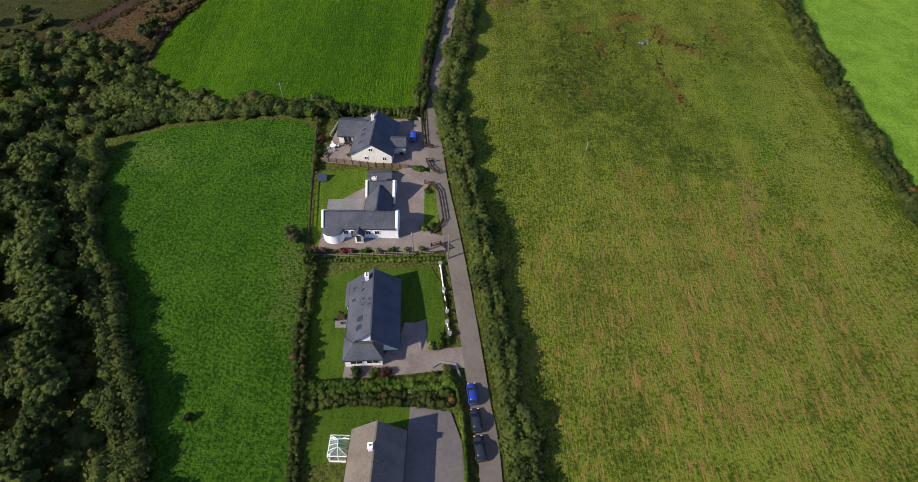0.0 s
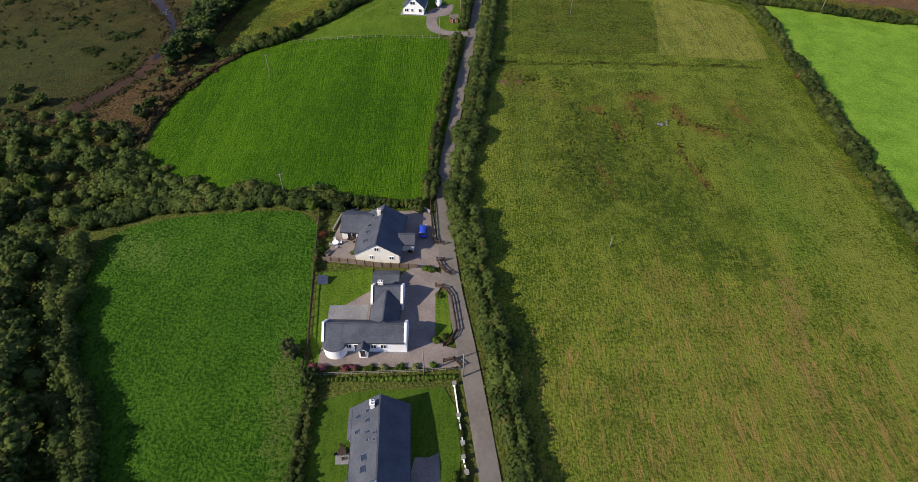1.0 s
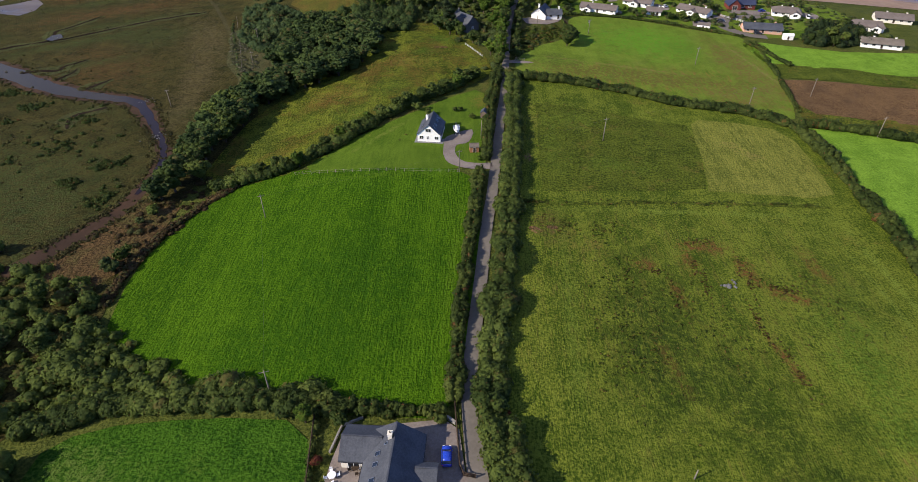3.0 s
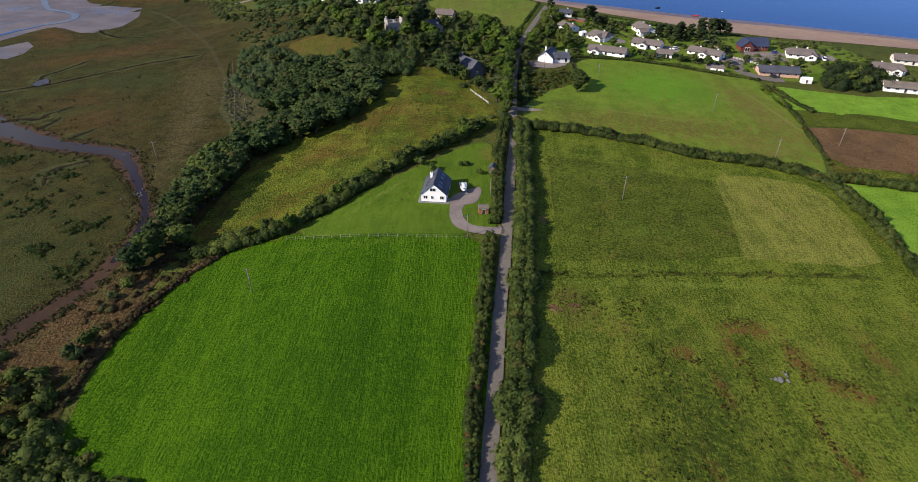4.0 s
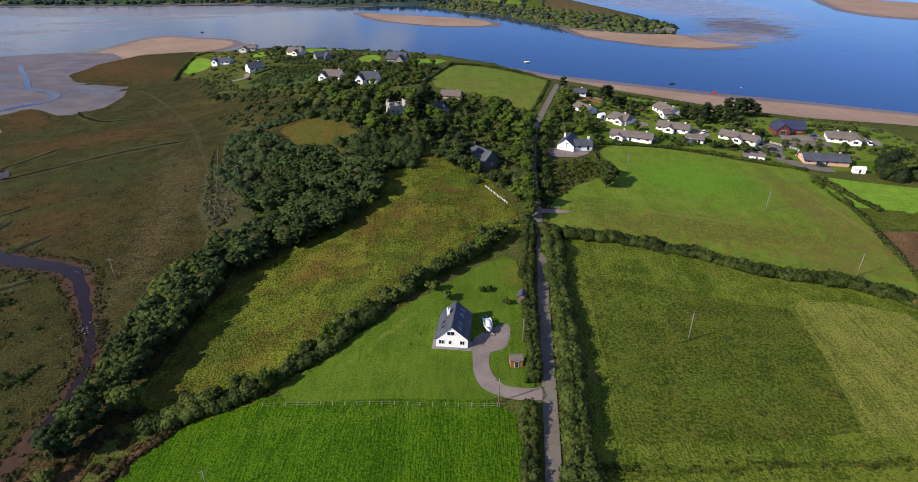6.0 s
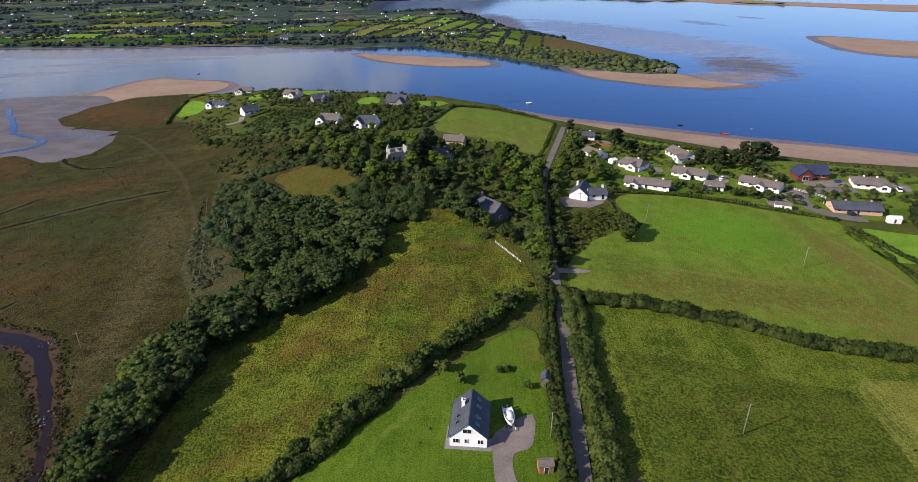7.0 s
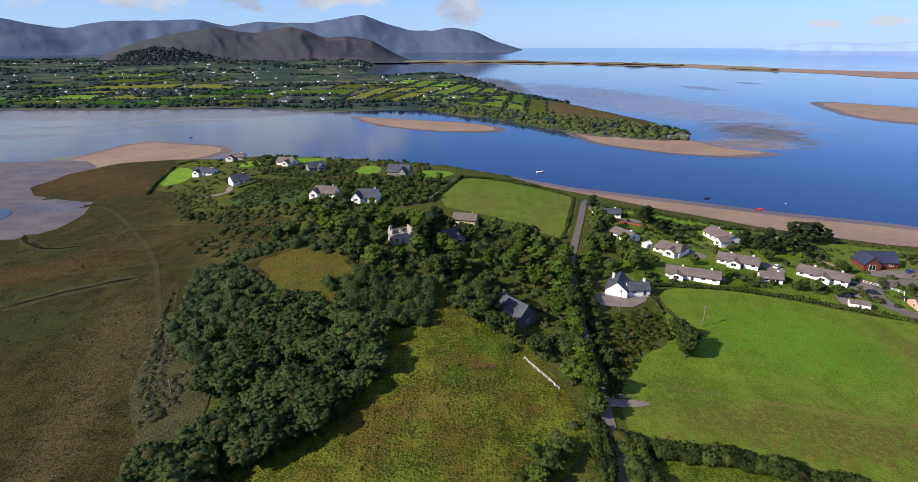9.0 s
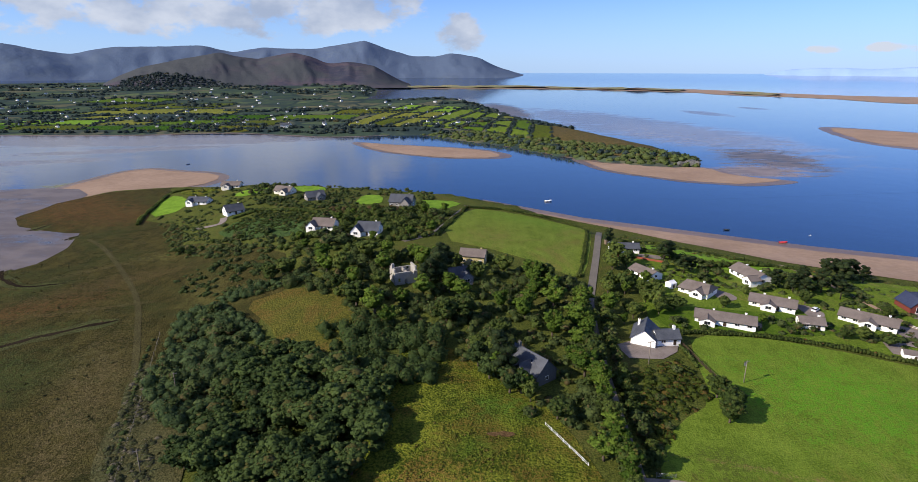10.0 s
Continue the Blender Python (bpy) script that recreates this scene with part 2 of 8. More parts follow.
# the dark regions in mid-field paint a cloud shadow into the grass colour
M_BRIGHT = grass("lush_grass", (0.021, 0.060, 0.002), (0.065, 0.134, 0.005), (0.065, 0.110, 0.006), -16, 0.9, 0.62, 0.03, 1.6, blot=0.5, regions=(
    (-30, 152, 24, 22, 0, (0.021, 0.062, 0.003), 0.75), (-44, 130, 34, 14, 4, (0.023, 0.066, 0.003), 0.65), (-55, 160, 20, 22, 20, (0.030, 0.080, 0.003), 0.3), (-12, 160, 2.0, 40, -4, (0.085, 0.150, 0.010), 0.5), (-40, 196, 40, 2.5, 2, (0.085, 0.150, 0.010), 0.5)))
M_LEFT = grass("tall_grass", (0.015, 0.048, 0.004), (0.052, 0.118, 0.010), (0.074, 0.120, 0.016), -3, 0.15, 0.56, 0.05, tuft=1.25, relief=0.9, grain=2.0, regions=(
    (-74, 103, 14, 6, -20, (0.100, 0.140, 0.028), 0.6), (-33, 66, 4, 16, 5, (0.085, 0.100, 0.026), 0.6), (-44, 84, 8, 10, 0, (0.030, 0.085, 0.008), 0.4)))
M_LAWN = grass("lawn_grass", (0.034, 0.070, 0.006), (0.090, 0.142, 0.014), (0.120, 0.125, 0.026), 25, 0.5, 0.64, 0.08, 2.6, 0.6, relief=0.15, regions=(
    (-6, 249, 4, 9, -8, (0.150, 0.115, 0.028), 0.65), (-38, 222, 1.3, 16, -38, (0.125, 0.150, 0.026), 0.6), (-20, 236, 9, 9, 0, (0.060, 0.105, 0.010), 0.4)))
M_WILD = grass("wild_grass", (0.034, 0.052, 0.006), (0.158, 0.178, 0.021), (0.112, 0.066, 0.018), 60, 0.3, 0.50, 0.07, tuft=1.25, relief=1.2, blot=1.5, regions=(
    (-62, 262, 14, 10, 30, (0.173, 0.095, 0.029), 0.55), (-38, 290, 16, 9, -20, (0.173, 0.095, 0.029), 0.55), (-50, 240, 10, 14, 0, (0.075, 0.120, 0.015), 0.6), (-40, 262, 7, 14, 40, (0.080, 0.125, 0.015), 0.6), (-70, 240, 7, 12, 20, (0.078, 0.118, 0.015), 0.55), (-30, 302, 8, 5, 10, (0.080, 0.130, 0.016), 0.6), (-52, 280, 5, 13, -30, (0.120, 0.066, 0.020), 0.6), (-22, 318, 12, 8, 0, (0.069, 0.133, 0.017), 0.7), (-80, 225, 9, 22, 0, (0.080, 0.106, 0.017), 0.6)))
M_GARDEN = grass("garden_grass", (0.060, 0.100, 0.010), (0.145, 0.205, 0.026), (0.170, 0.150, 0.045), 40, 0.2, 0.55, 0.08)
# darker copy of lawn_grass, with shade put into the base colour
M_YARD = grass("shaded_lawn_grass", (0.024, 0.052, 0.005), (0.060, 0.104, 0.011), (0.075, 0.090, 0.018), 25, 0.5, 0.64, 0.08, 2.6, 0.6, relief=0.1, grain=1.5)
M_PALE = grass("pasture_grass", (0.068, 0.140, 0.011), (0.185, 0.307, 0.033), (0.224, 0.212, 0.049), 85, 0.12, 0.66, 0.03, grain=1.2, relief=0.3)
M_NORTH = grass("hay_grass", (0.066, 0.104, 0.010), (0.150, 0.212, 0.026), (0.140, 0.155, 0.032), 85, 0.25, 0.58, 0.03, blot=0.8, grain=1.5, relief=0.4, regions=(
    (72, 325, 38, 28, -12, (0.088, 0.210, 0.014), 1.0), (60, 280, 70, 13, -10, (0.098, 0.088, 0.020), 1.0), (106, 300, 13, 50, 8, (0.130, 0.102, 0.028), 1.0), (26, 297, 12, 9, 0, (0.066, 0.088, 0.015), 0.8), (92, 262, 20, 12, -20, (0.140, 0.098, 0.030), 0.75),
    (55, 290, 36, 1.4, -14, (0.190, 0.150, 0.050), 0.6), (113, 290, 1.2, 50, 8, (0.200, 0.170, 0.060), 0.6), (84, 318, 8, 12, 30, (0.066, 0.130, 0.012), 0.5)),
    straw=((62, 278, 66, 20, (0.205, 0.118, 0.036), 0.9), (70, 320, 60, 40, (0.120, 0.120, 0.024), 0.3)))
M_BROWN = grass("heath", (0.068, 0.040, 0.019), (0.185, 0.112, 0.050), (0.085, 0.055, 0.030), 20, 0.1, 0.52, 0.04)
M_ROAD = plain("asphalt", (0.118, 0.104, 0.089), (0.164, 0.146, 0.126), 0.9, 1.2, 0.01)
M_GRAVEL = plain("gravel", (0.140, 0.116, 0.102), (0.222, 0.188, 0.168), 0.95, 2.5, 0.02)
M_TARMAC = plain("tarmac", (0.108, 0.098, 0.094), (0.149, 0.138, 0.133), 0.9, 1.2, 0.01)
M_PAVE = plain("paving", (0.140, 0.140, 0.145), (0.220, 0.215, 0.210), 0.85, 2.0, 0.01)
M_SAND = plain("sand", (0.228, 0.156, 0.108), (0.305, 0.214, 0.152), 0.85, 0.25, 0.05)
M_WETSAND = plain("wet_sand", (0.110, 0.076, 0.054), (0.165, 0.116, 0.082), 0.45, 0.05, 0.05)
M_MUD = plain("mud", (0.032, 0.019, 0.012), (0.066, 0.037, 0.022), 0.95, 0.3, 0.1)


def tidal(name, ground, other, wet, scale, soft=0.06):
    """Tidal flats: wet ground that stands out of shallow pools, in ripples and patches."""
    m, n, b = material(name, 0.4)
    p = n.coords(15, (1.0, 1.7, 1.0))
    f = n.math("ADD", n.math("MULTIPLY", n.noise(p, scale, 7.0, 0.7, 0.5), 0.75), n.math("MULTIPLY", n.noise(p, scale * 6, 4.0, 0.7), 0.25))
    dry = n.ramp(f, wet - soft, wet + soft)
    soil = n.mix(n.ramp(n.noise(p, scale * 3, 4.0), 0.35, 0.65), ground, other)
    n.put(b.inputs["Base Color"], n.mix(dry, (0.010, 0.028, 0.070), soil))
    n.put(b.inputs["Roughness"], n.math("ADD", 0.07, n.math("MULTIPLY", dry, 0.5)))
    b.inputs["IOR"].default_value = 1.33
    return m


M_FLAT = tidal("mudflat", (0.098, 0.082, 0.080), (0.140, 0.118, 0.112), 0.40, 0.02, 0.10)


def bay_flats(name, beds):
    """Shallow water over beds of sand, mud and weed (x, y, half sizes, turn, two colours, height): each one rises out of the water with a streaky edge."""
    m, n, b = material(name, 0.1, IOR=1.33)
    p = n.coords(-8, (1.0, 2.6, 1.0))
    f = n.math("ADD", n.math("MULTIPLY", n.noise(p, 0.02, 7.0, 0.72, 0.6), 0.7), n.math("MULTIPLY", n.noise(p, 0.14, 5.0, 0.7), 0.3))
    c, rough, matte = (0.010, 0.028, 0.075), n.math("ADD", 0.07, 0.0), n.math("ADD", 0.0, 0.0)
    for cx, cy, rx, ry, lean, low, high, rise in beds:
        k = n.add("Mapping", Vector=n.add("TexCoord").outputs["Object"])
        k.vector_type = "TEXTURE"
        k.inputs["Location"].default_value = (cx, cy, 0)
        k.inputs["Rotation"].default_value = (0, 0, radians(lean))
        k.inputs["Scale"].default_value = (rx, ry, 1e5)
        away = n.add("VectorMath", Vector=k.outputs[0])
        away.operation = "LENGTH"
        up = n.math("ADD", n.math("SUBTRACT", rise, n.math("POWER", away.outputs["Value"], 2.0)), n.math("MULTIPLY", n.math("SUBTRACT", f, 0.5), 5.0))
        dry = n.math("MULTIPLY", n.ramp(up, -0.35, 0.65), 0.70 if low[2] > 0.1 else 0.9)
        c = n.mix(dry, c, n.mix(n.ramp(n.noise(p, 0.06, 4.0), 0.35, 0.65), low, high))
        rough = n.math("MAXIMUM", rough, n.math("MULTIPLY", dry, 0.32))
        # weed lies dull on the water, mud keeps some of its shine
        matte = n.math("MAXIMUM", matte, n.math("MULTIPLY", dry, 1.0 if low[2] < 0.1 else 0.75))
    n.put(b.inputs["Base Color"], c)
    n.put(b.inputs["Roughness"], rough)
    n.put(b.inputs["Specular IOR Level"], n.math("SUBTRACT", 0.5, n.math("MULTIPLY", matte, 0.5)))
    q = n.coords()
    bump(n, b, n.math("ADD", n.noise(q, 0.5, 3.0), n.math("MULTIPLY", n.noise(q, 0.06, 2.0), 2.0)), 0.075, 0.35)
    return m


GREY, BUFF, WEED = ((0.140, 0.126, 0.124), (0.215, 0.190, 0.178)), ((0.150, 0.112, 0.085), (0.240, 0.175, 0.130)), ((0.066, 0.050, 0.026), (0.150, 0.105, 0.064))
M_BAY = bay_flats("bay_flats", (
    (230, 1180, 120, 400, 16, *GREY, 1.0), (290, 1020, 90, 170, 20, *GREY, 1.1), (60, 1480, 50, 300, 4, *WEED, 1.0), (282, 790, 62, 118, -14, *WEED, 0.75), (235, 705, 40, 40, 0, *WEED, 0.6), (325, 830, 36, 70, 0, *WEED, 0.3), (232, 715, 60, 34, 15, *BUFF, 1.0),
    (465, 1410, 34, 90, 10, *GREY, 1.0), (632, 1560, 24, 50, 10, *GREY, 1.0), (-470, 955, 230, 60, 6, *GREY, 1.7), (-420, 850, 140, 24, 20, *GREY, 0.9), (-470, 760, 110, 24, 20, *GREY, 0.8), (-330, 640, 40, 26, 0, (0.11, 0.11, 0.03), (0.16, 0.15, 0.05), 0.9), (-540, 650, 130, 60, 10, *GREY, 0.9)))
M_HEDGE = leaf("hedge_leaves", (0.043, 0.065, 0.016), (0.130, 0.162, 0.037), (0.216, 0.086, 0.038), 0.03)
M_TREE = leaf("tree_leaves", (0.052, 0.080, 0.020), (0.155, 0.198, 0.043))
M_OAK = leaf("oak_leaves", (0.040, 0.067, 0.021), (0.102, 0.146, 0.041))
# lightened leaf colour; on headland and village it stands in for haze
M_SCRUB = leaf("scrub_leaves", (0.054, 0.079, 0.024), (0.137, 0.172, 0.055), (0.161, 0.107, 0.054), 0.08)
M_RUST = leaf("rusty_leaves", (0.070, 0.048, 0.022), (0.165, 0.108, 0.050), (0.08, 0.10, 0.03), 0.25)
M_FRESH = leaf("light_leaves", (0.060, 0.108, 0.015), (0.168, 0.244, 0.036))
M_PINE = leaf("needles", (0.028, 0.046, 0.018), (0.070, 0.100, 0.038))
M_WILLOW = leaf("willow_leaves", (0.054, 0.088, 0.034), (0.130, 0.178, 0.064))
M_DEAD = leaf("bare_twigs", (0.076, 0.084, 0.034), (0.140, 0.140, 0.066), (0.19, 0.16, 0.12), 0.25)
M_RUSHES = leaf("rush_stems", (0.060, 0.085, 0.014), (0.135, 0.160, 0.032), (0.16, 0.09, 0.03), 0.15)
M_BARK = plain("bark", (0.060, 0.045, 0.032), (0.120, 0.098, 0.075), 0.9, 4.0, 0.03)
M_WHITE = plain("white_render", (0.87, 0.86, 0.83), (0.79, 0.77, 0.73), 0.85, 1.0, 0.004)
M_SLATE = plain("slate", (0.045, 0.050, 0.062), (0.085, 0.092, 0.108), 0.6, 3.0, 0.01)
M_TILE = plain("brown_tiles", (0.110, 0.092, 0.075), (0.180, 0.155, 0.128), 0.85, 3.0, 0.01)
M_ROOFTILE = plain("grey_brown_tiles", (0.112, 0.092, 0.082), (0.168, 0.142, 0.128), 0.85, 3.0, 0.01)

# water: dark below, mirror of the sky, ruffled by small waves
M_WATER, n, b = material("water", 0.07, IOR=1.33)
p = n.coords()
b.inputs["Base Color"].default_value = (0.010, 0.028, 0.075, 1)
bump(n, b, n.math("ADD", n.noise(p, 0.5, 3.0), n.math("MULTIPLY", n.noise(p, 0.06, 2.0), 2.0)), 0.075, 0.35)

# ---- ground ----
SEA = -6.0


def smooth(a, b, x):
    t = min(1.0, max(0.0, (x - a) / (b - a)))
    return t * t * (3 - 2 * t)


COAST = [(520, 300), (300, 405), (191, 460), (152, 476), (102, 503), (43, 535), (10, 564), (-20, 590), (-75, 612), (-140, 628), (-205, 640),
         (-262, 644), (-306, 628), (-322, 580), (-320, 534), (-300, 516), (-282, 508), (-256, 500), (-246, 478), (-244, 450), (-252, 438), (-270, 450), (-286, 456), (-294, 436), (-300, 410), (-420, 385), (-520, 380)]
LAND = COAST + [(-520, -320), (520, -320)]
ROAD_Z = ((40, 60, 76, 90, 105, 150, 200, 290, 350, 430, 520), (-4.2, -3.6, -1.8, -0.2, 0.7, 1.5, 2.2, 2.8, 3.4, 5, 5))


def inside(x, y, poly):
    odd = False
    for (x0, y0), (x1, y1) in zip(poly, poly[1:] + poly[:1]):
        if (y0 > y) != (y1 > y) and x < x0 + (y - y0) / (y1 - y0) * (x1 - x0):
            odd = not odd
    return odd


def off_line(x, y, line):
    best = 1e9
    for (x0, y0), (x1, y1) in zip(line, line[1:]):
        dx, dy = x1 - x0, y1 - y0
        t = min(1.0, max(0.0, ((x - x0) * dx + (y - y0) * dy) / (dx * dx + dy * dy)))
        best = min(best, math.hypot(x - x0 - t * dx, y - y0 - t * dy))
    return best


def zg(x, y):
    """The height of the ground."""
    z = max(float(np.interp(y, *ROAD_Z)) - 0.035 * min(max(x, 0), 140), -4.4)
    w = smooth(28, 92, -x) if y < 300 else smooth(28 + (y - 300) * 0.45, 92 + (y - 300) * 0.6, -x)
    z = z * (1 - w) - 4.9 * w
    z += 5.0 * math.exp(-((x + 62) / 70) ** 2 - ((y - 475) / 70) ** 2)
    if y > 250:
        d = off_line(x, y, COAST)
        if not inside(x, y, LAND):
            d = -d
        far = 34 + 34 * smooth(0, 50, x)
        if d < far:
            z = float(np.interp(d, (-60, -8, 0, 22, far), (-9.5, -7, SEA, min(-4.8, z), z)))
    return z


def link(name, bm, mat, parent=None, label="", category="", group="", kind=""):
    me = bpy.data.meshes.new(name)
    bm.to_mesh(me)
    bm.free()
    for m in (mat if isinstance(mat, (list, tuple)) else (mat,)):
        me.materials.append(m)
    ob = new(name, me)
    ob.parent = parent
    return tagged(ob, label, category, group, kind)


def part(name, bm, mat, parent, label=""):
    return link(name, bm, mat, parent, label)


def sheet(name, x0, x1, y0, y1, step, height, mat, **tags):
    bm = bmesh.new()
    nx, ny = round((x1 - x0) / step), round((y1 - y0) / step)
    vs = [[bm.verts.new((x0 + i * step, y0 + j * step, height(x0 + i * step, y0 + j * step))) for i in range(nx + 1)] for j in range(ny + 1)]
    for j in range(ny):
        for i in range(nx):
            bm.faces.new((vs[j][i], vs[j][i + 1], vs[j + 1][i + 1], vs[j + 1][i])).smooth = True
    return link(name, bm, mat, **tags)


def rounded(pts, times=2):
    """Corners cut off, for outlines that bend softly."""
    for _ in range(times):
        out = []
        for (x0, y0), (x1, y1) in zip(pts, pts[1:] + pts[:1]):
            out += [(x0 * 0.75 + x1 * 0.25, y0 * 0.75 + y1 * 0.25), (x0 * 0.25 + x1 * 0.75, y0 * 0.25 + y1 * 0.75)]
        pts = out
    return pts


def ragged(pts, size, step=4.0, seed=0):
    """An outline with an uneven edge."""
    out = []
    for (x0, y0), (x1, y1) in zip(pts, pts[1:] + pts[:1]):
        k = max(1, int(math.hypot(x1 - x0, y1 - y0) / step))
        for i in range(k):
            x, y = x0 + (x1 - x0) * i / k, y0 + (y1 - y0) * i / k
            v = noise.noise_vector(Vector((x / step / 2.5, y / step / 2.5, seed)))
            out.append((x + v.x * size, y + v.y * size))
    return out


def patch(name, pts, mat, lift=0.06, height=zg, cell=8.0, **tags):
    """A piece of ground inside an outline, which follows the land a little above it."""
    bm = bmesh.new()
    bm.faces.new([bm.verts.new((x, y, 0)) for x, y in pts])
    for axis in (0, 1):
        lo, hi = min(p[axis] for p in pts), max(p[axis] for p in pts)
        for k in range(math.ceil(lo / cell), math.floor(hi / cell) + 1):
            co, no = [0, 0, 0], [0, 0, 0]
            co[axis], no[axis] = k * cell, 1
            bmesh.ops.bisect_plane(bm, geom=bm.verts[:] + bm.edges[:] + bm.faces[:], plane_co=co, plane_no=no, dist=0.002)
    bmesh.ops.triangulate(bm, faces=bm.faces[:])
    for f in bm.faces:
        if f.normal.z < 0:
            f.normal_flip()
        f.smooth = True
    for v in bm.verts:
        v.co.z = height(v.co.x, v.co.y) + lift + (0.09 if height is zg else 0.0)
    return link(name, bm, mat, **{"kind": "structure", **tags})


def ribbon(name, line, width, mat, lift=0.1, frayed=0.0, **tags):
    """A strip along a line on the ground; width: one number or one for each corner of the line."""
    left, right = [], []
    n = len(line)
    for i, (x, y) in enumerate(line):
        (xa, ya), (xb, yb) = line[max(0, i - 1)], line[min(n - 1, i + 1)]
        d = math.hypot(xb - xa, yb - ya)
        w = (width[i] if isinstance(width, (list, tuple)) else width) / 2
        left.append((x - (yb - ya) / d * w, y + (xb - xa) / d * w))
        right.append((x + (yb - ya) / d * w, y - (xb - xa) / d * w))
    pts = left + right[::-1]
    return patch(name, ragged(pts, frayed, 1.6 if frayed < 1.4 else 3.0, 2) if frayed else pts, mat, lift, **tags)


def along(line, step):
    """Points every step metres along a line, with the heading."""
    out, rest = [], 0.0
    for (x0, y0), (x1, y1) in zip(line, line[1:]):
        d = math.hypot(x1 - x0, y1 - y0)
        s = rest
        while s < d:
            out.append((x0 + (x1 - x0) * s / d, y0 + (y1 - y0) * s / d, math.atan2(y1 - y0, x1 - x0)))
            s += step
        rest = s - d
    return out


def spline(pts, k=6):
    """A soft line through points."""
    out = []
    for i in range(len(pts) - 1):
        p0, p1, p2, p3 = (Vector(pts[min(len(pts) - 1, max(0, i + d))]) for d in (-1, 0, 1, 2))
        for j in range(k):
            t = j / k
            q = 0.5 * (2 * p1 + (p2 - p0) * t + (2 * p0 - 5 * p1 + 4 * p2 - p3) * t * t + (3 * p1 - p0 - 3 * p2 + p3) * t ** 3)
            out.append((q.x, q.y))
    return out + [tuple(pts[-1])]


sheet("ground", -520, 520, -320, 680, 8.0, zg, M_ROUGH, label="rough green and brown grassland down to the shore", category="ground", kind="structure")

# the sea, out to the horizon; past 3150 m it climbs to fit the camera's view
bm = bmesh.new()
rings = [0, 120, 300, 600, 1000, 1500, 2100, 2700, 3150, 3700, 4150, 4500, 4750]
prev = None
for r in rings:
    z = SEA + 45.0 * max(0, (r - 3150) / 1600)
    ring = [bm.verts.new((r * math.sin(a * math.tau / 72), 120 + r * math.cos(a * math.tau / 72), z)) for a in range(72)] if r else [bm.verts.new((0, 120, z))]
    if prev:
        for a in range(72):
            b2 = (a + 1) % 72
            f = (prev[0], ring[b2], ring[a]) if len(prev) == 1 else (prev[a], prev[b2], ring[b2], ring[a])
            bm.faces.new(f).smooth = True
    prev = ring
bmesh.ops.recalc_face_normals(bm, faces=bm.faces[:])
for f in bm.faces:
    if f.normal.z < 0:
        f.normal_flip()
link("water", bm, M_WATER, label="calm blue sea water in a tidal bay", category="water", kind="structure")

# fields
patch("marsh", ragged([(-70, 20), (-100, 95), (-88, 125), (-96, 160), (-92, 200), (-90, 250), (-97, 275), (-103, 300), (-105, 335), (-104, 388), (-101, 412), (-112, 436), (-125, 450), (-150, 468), (-178, 476), (-190, 500), (-204, 520), (-226, 531), (-234, 545), (-250, 612), (-262, 636), (-300, 620),
      (-316, 580), (-314, 538), (-298, 520), (-280, 512), (-252, 504), (-240, 478), (-238, 452), (-252, 444), (-268, 446), (-284, 450), (-290, 432), (-296, 404), (-420, 380), (-500, 375), (-500, -300), (-120, -300)], 3, 8), M_MARSH, 0.05,
      label="brown salt marsh of rough grass and rushes", category="marsh")
patch("field_east", [(10.6, 31), (7, 57), (3.2, 78), (-1, 100), (-3.4, 116), (-2.6, 131), (-0.6, 150), (0.8, 162), (2.6, 186), (5, 218), (7, 254), (8.4, 274), (28, 270.5), (47, 264), (64.5, 253.5), (83, 250), (98, 244), (104, 233), (103.8, 214), (102, 184), (100, 150),
      (98.5, 122), (98.6, 101), (99.5, 80), (101, 40), (104, -40), (104, -60), (16, -60)], M_EAST, 0.06, label="grazed green meadow with dry brown patches", category="field")
patch("field_lush", rounded([(-89, 141), (-92, 158), (-89.6, 175), (-83, 191), (-78, 198), (-66, 205), (-43, 200), (-5, 200), (-6, 169), (-8.6, 135), (-9, 113), (-34, 113.5), (-54, 117), (-72, 123), (-86, 130)], 1),
      M_BRIGHT, 0.06, label="bright green lush pasture with mowing streaks", category="field")
patch("field_tall", rounded([(-86, 106), (-78, 113), (-57, 114), (-35, 112), (-33.5, 94), (-31, 73), (-28.5, 51), (-26, 31), (-25, 0), (-25, -60), (-46, -60), (-48, 28), (-58, 46), (-68, 63), (-79, 81)], 1),
      M_LEFT, 0.06, label="dark green field of tall grass", category="field")
patch("field_wild", rounded([(-93, 200), (-92, 228), (-90, 250), (-80, 270), (-62, 300), (-54, 330), (-50, 350), (-36, 350), (-20, 335), (-8, 312), (-1, 284), (-3, 272), (-18, 254), (-34, 240), (-49, 221), (-60, 205), (-72, 198)], 1),
      M_WILD, 0.06, label="yellow-green rough field with brown rushes", category="field")
patch("field_far_east", [(104.2, -60), (101.2, 40), (99.7, 80), (98.8, 101), (98.7, 122), (100.2, 150), (102.2, 184), (104, 214), (104.2, 238), (125, 236), (150, 228), (230, 212), (300, 192), (300, -60)], M_PALE, 0.06, label="pale green close-cropped pasture", category="field")
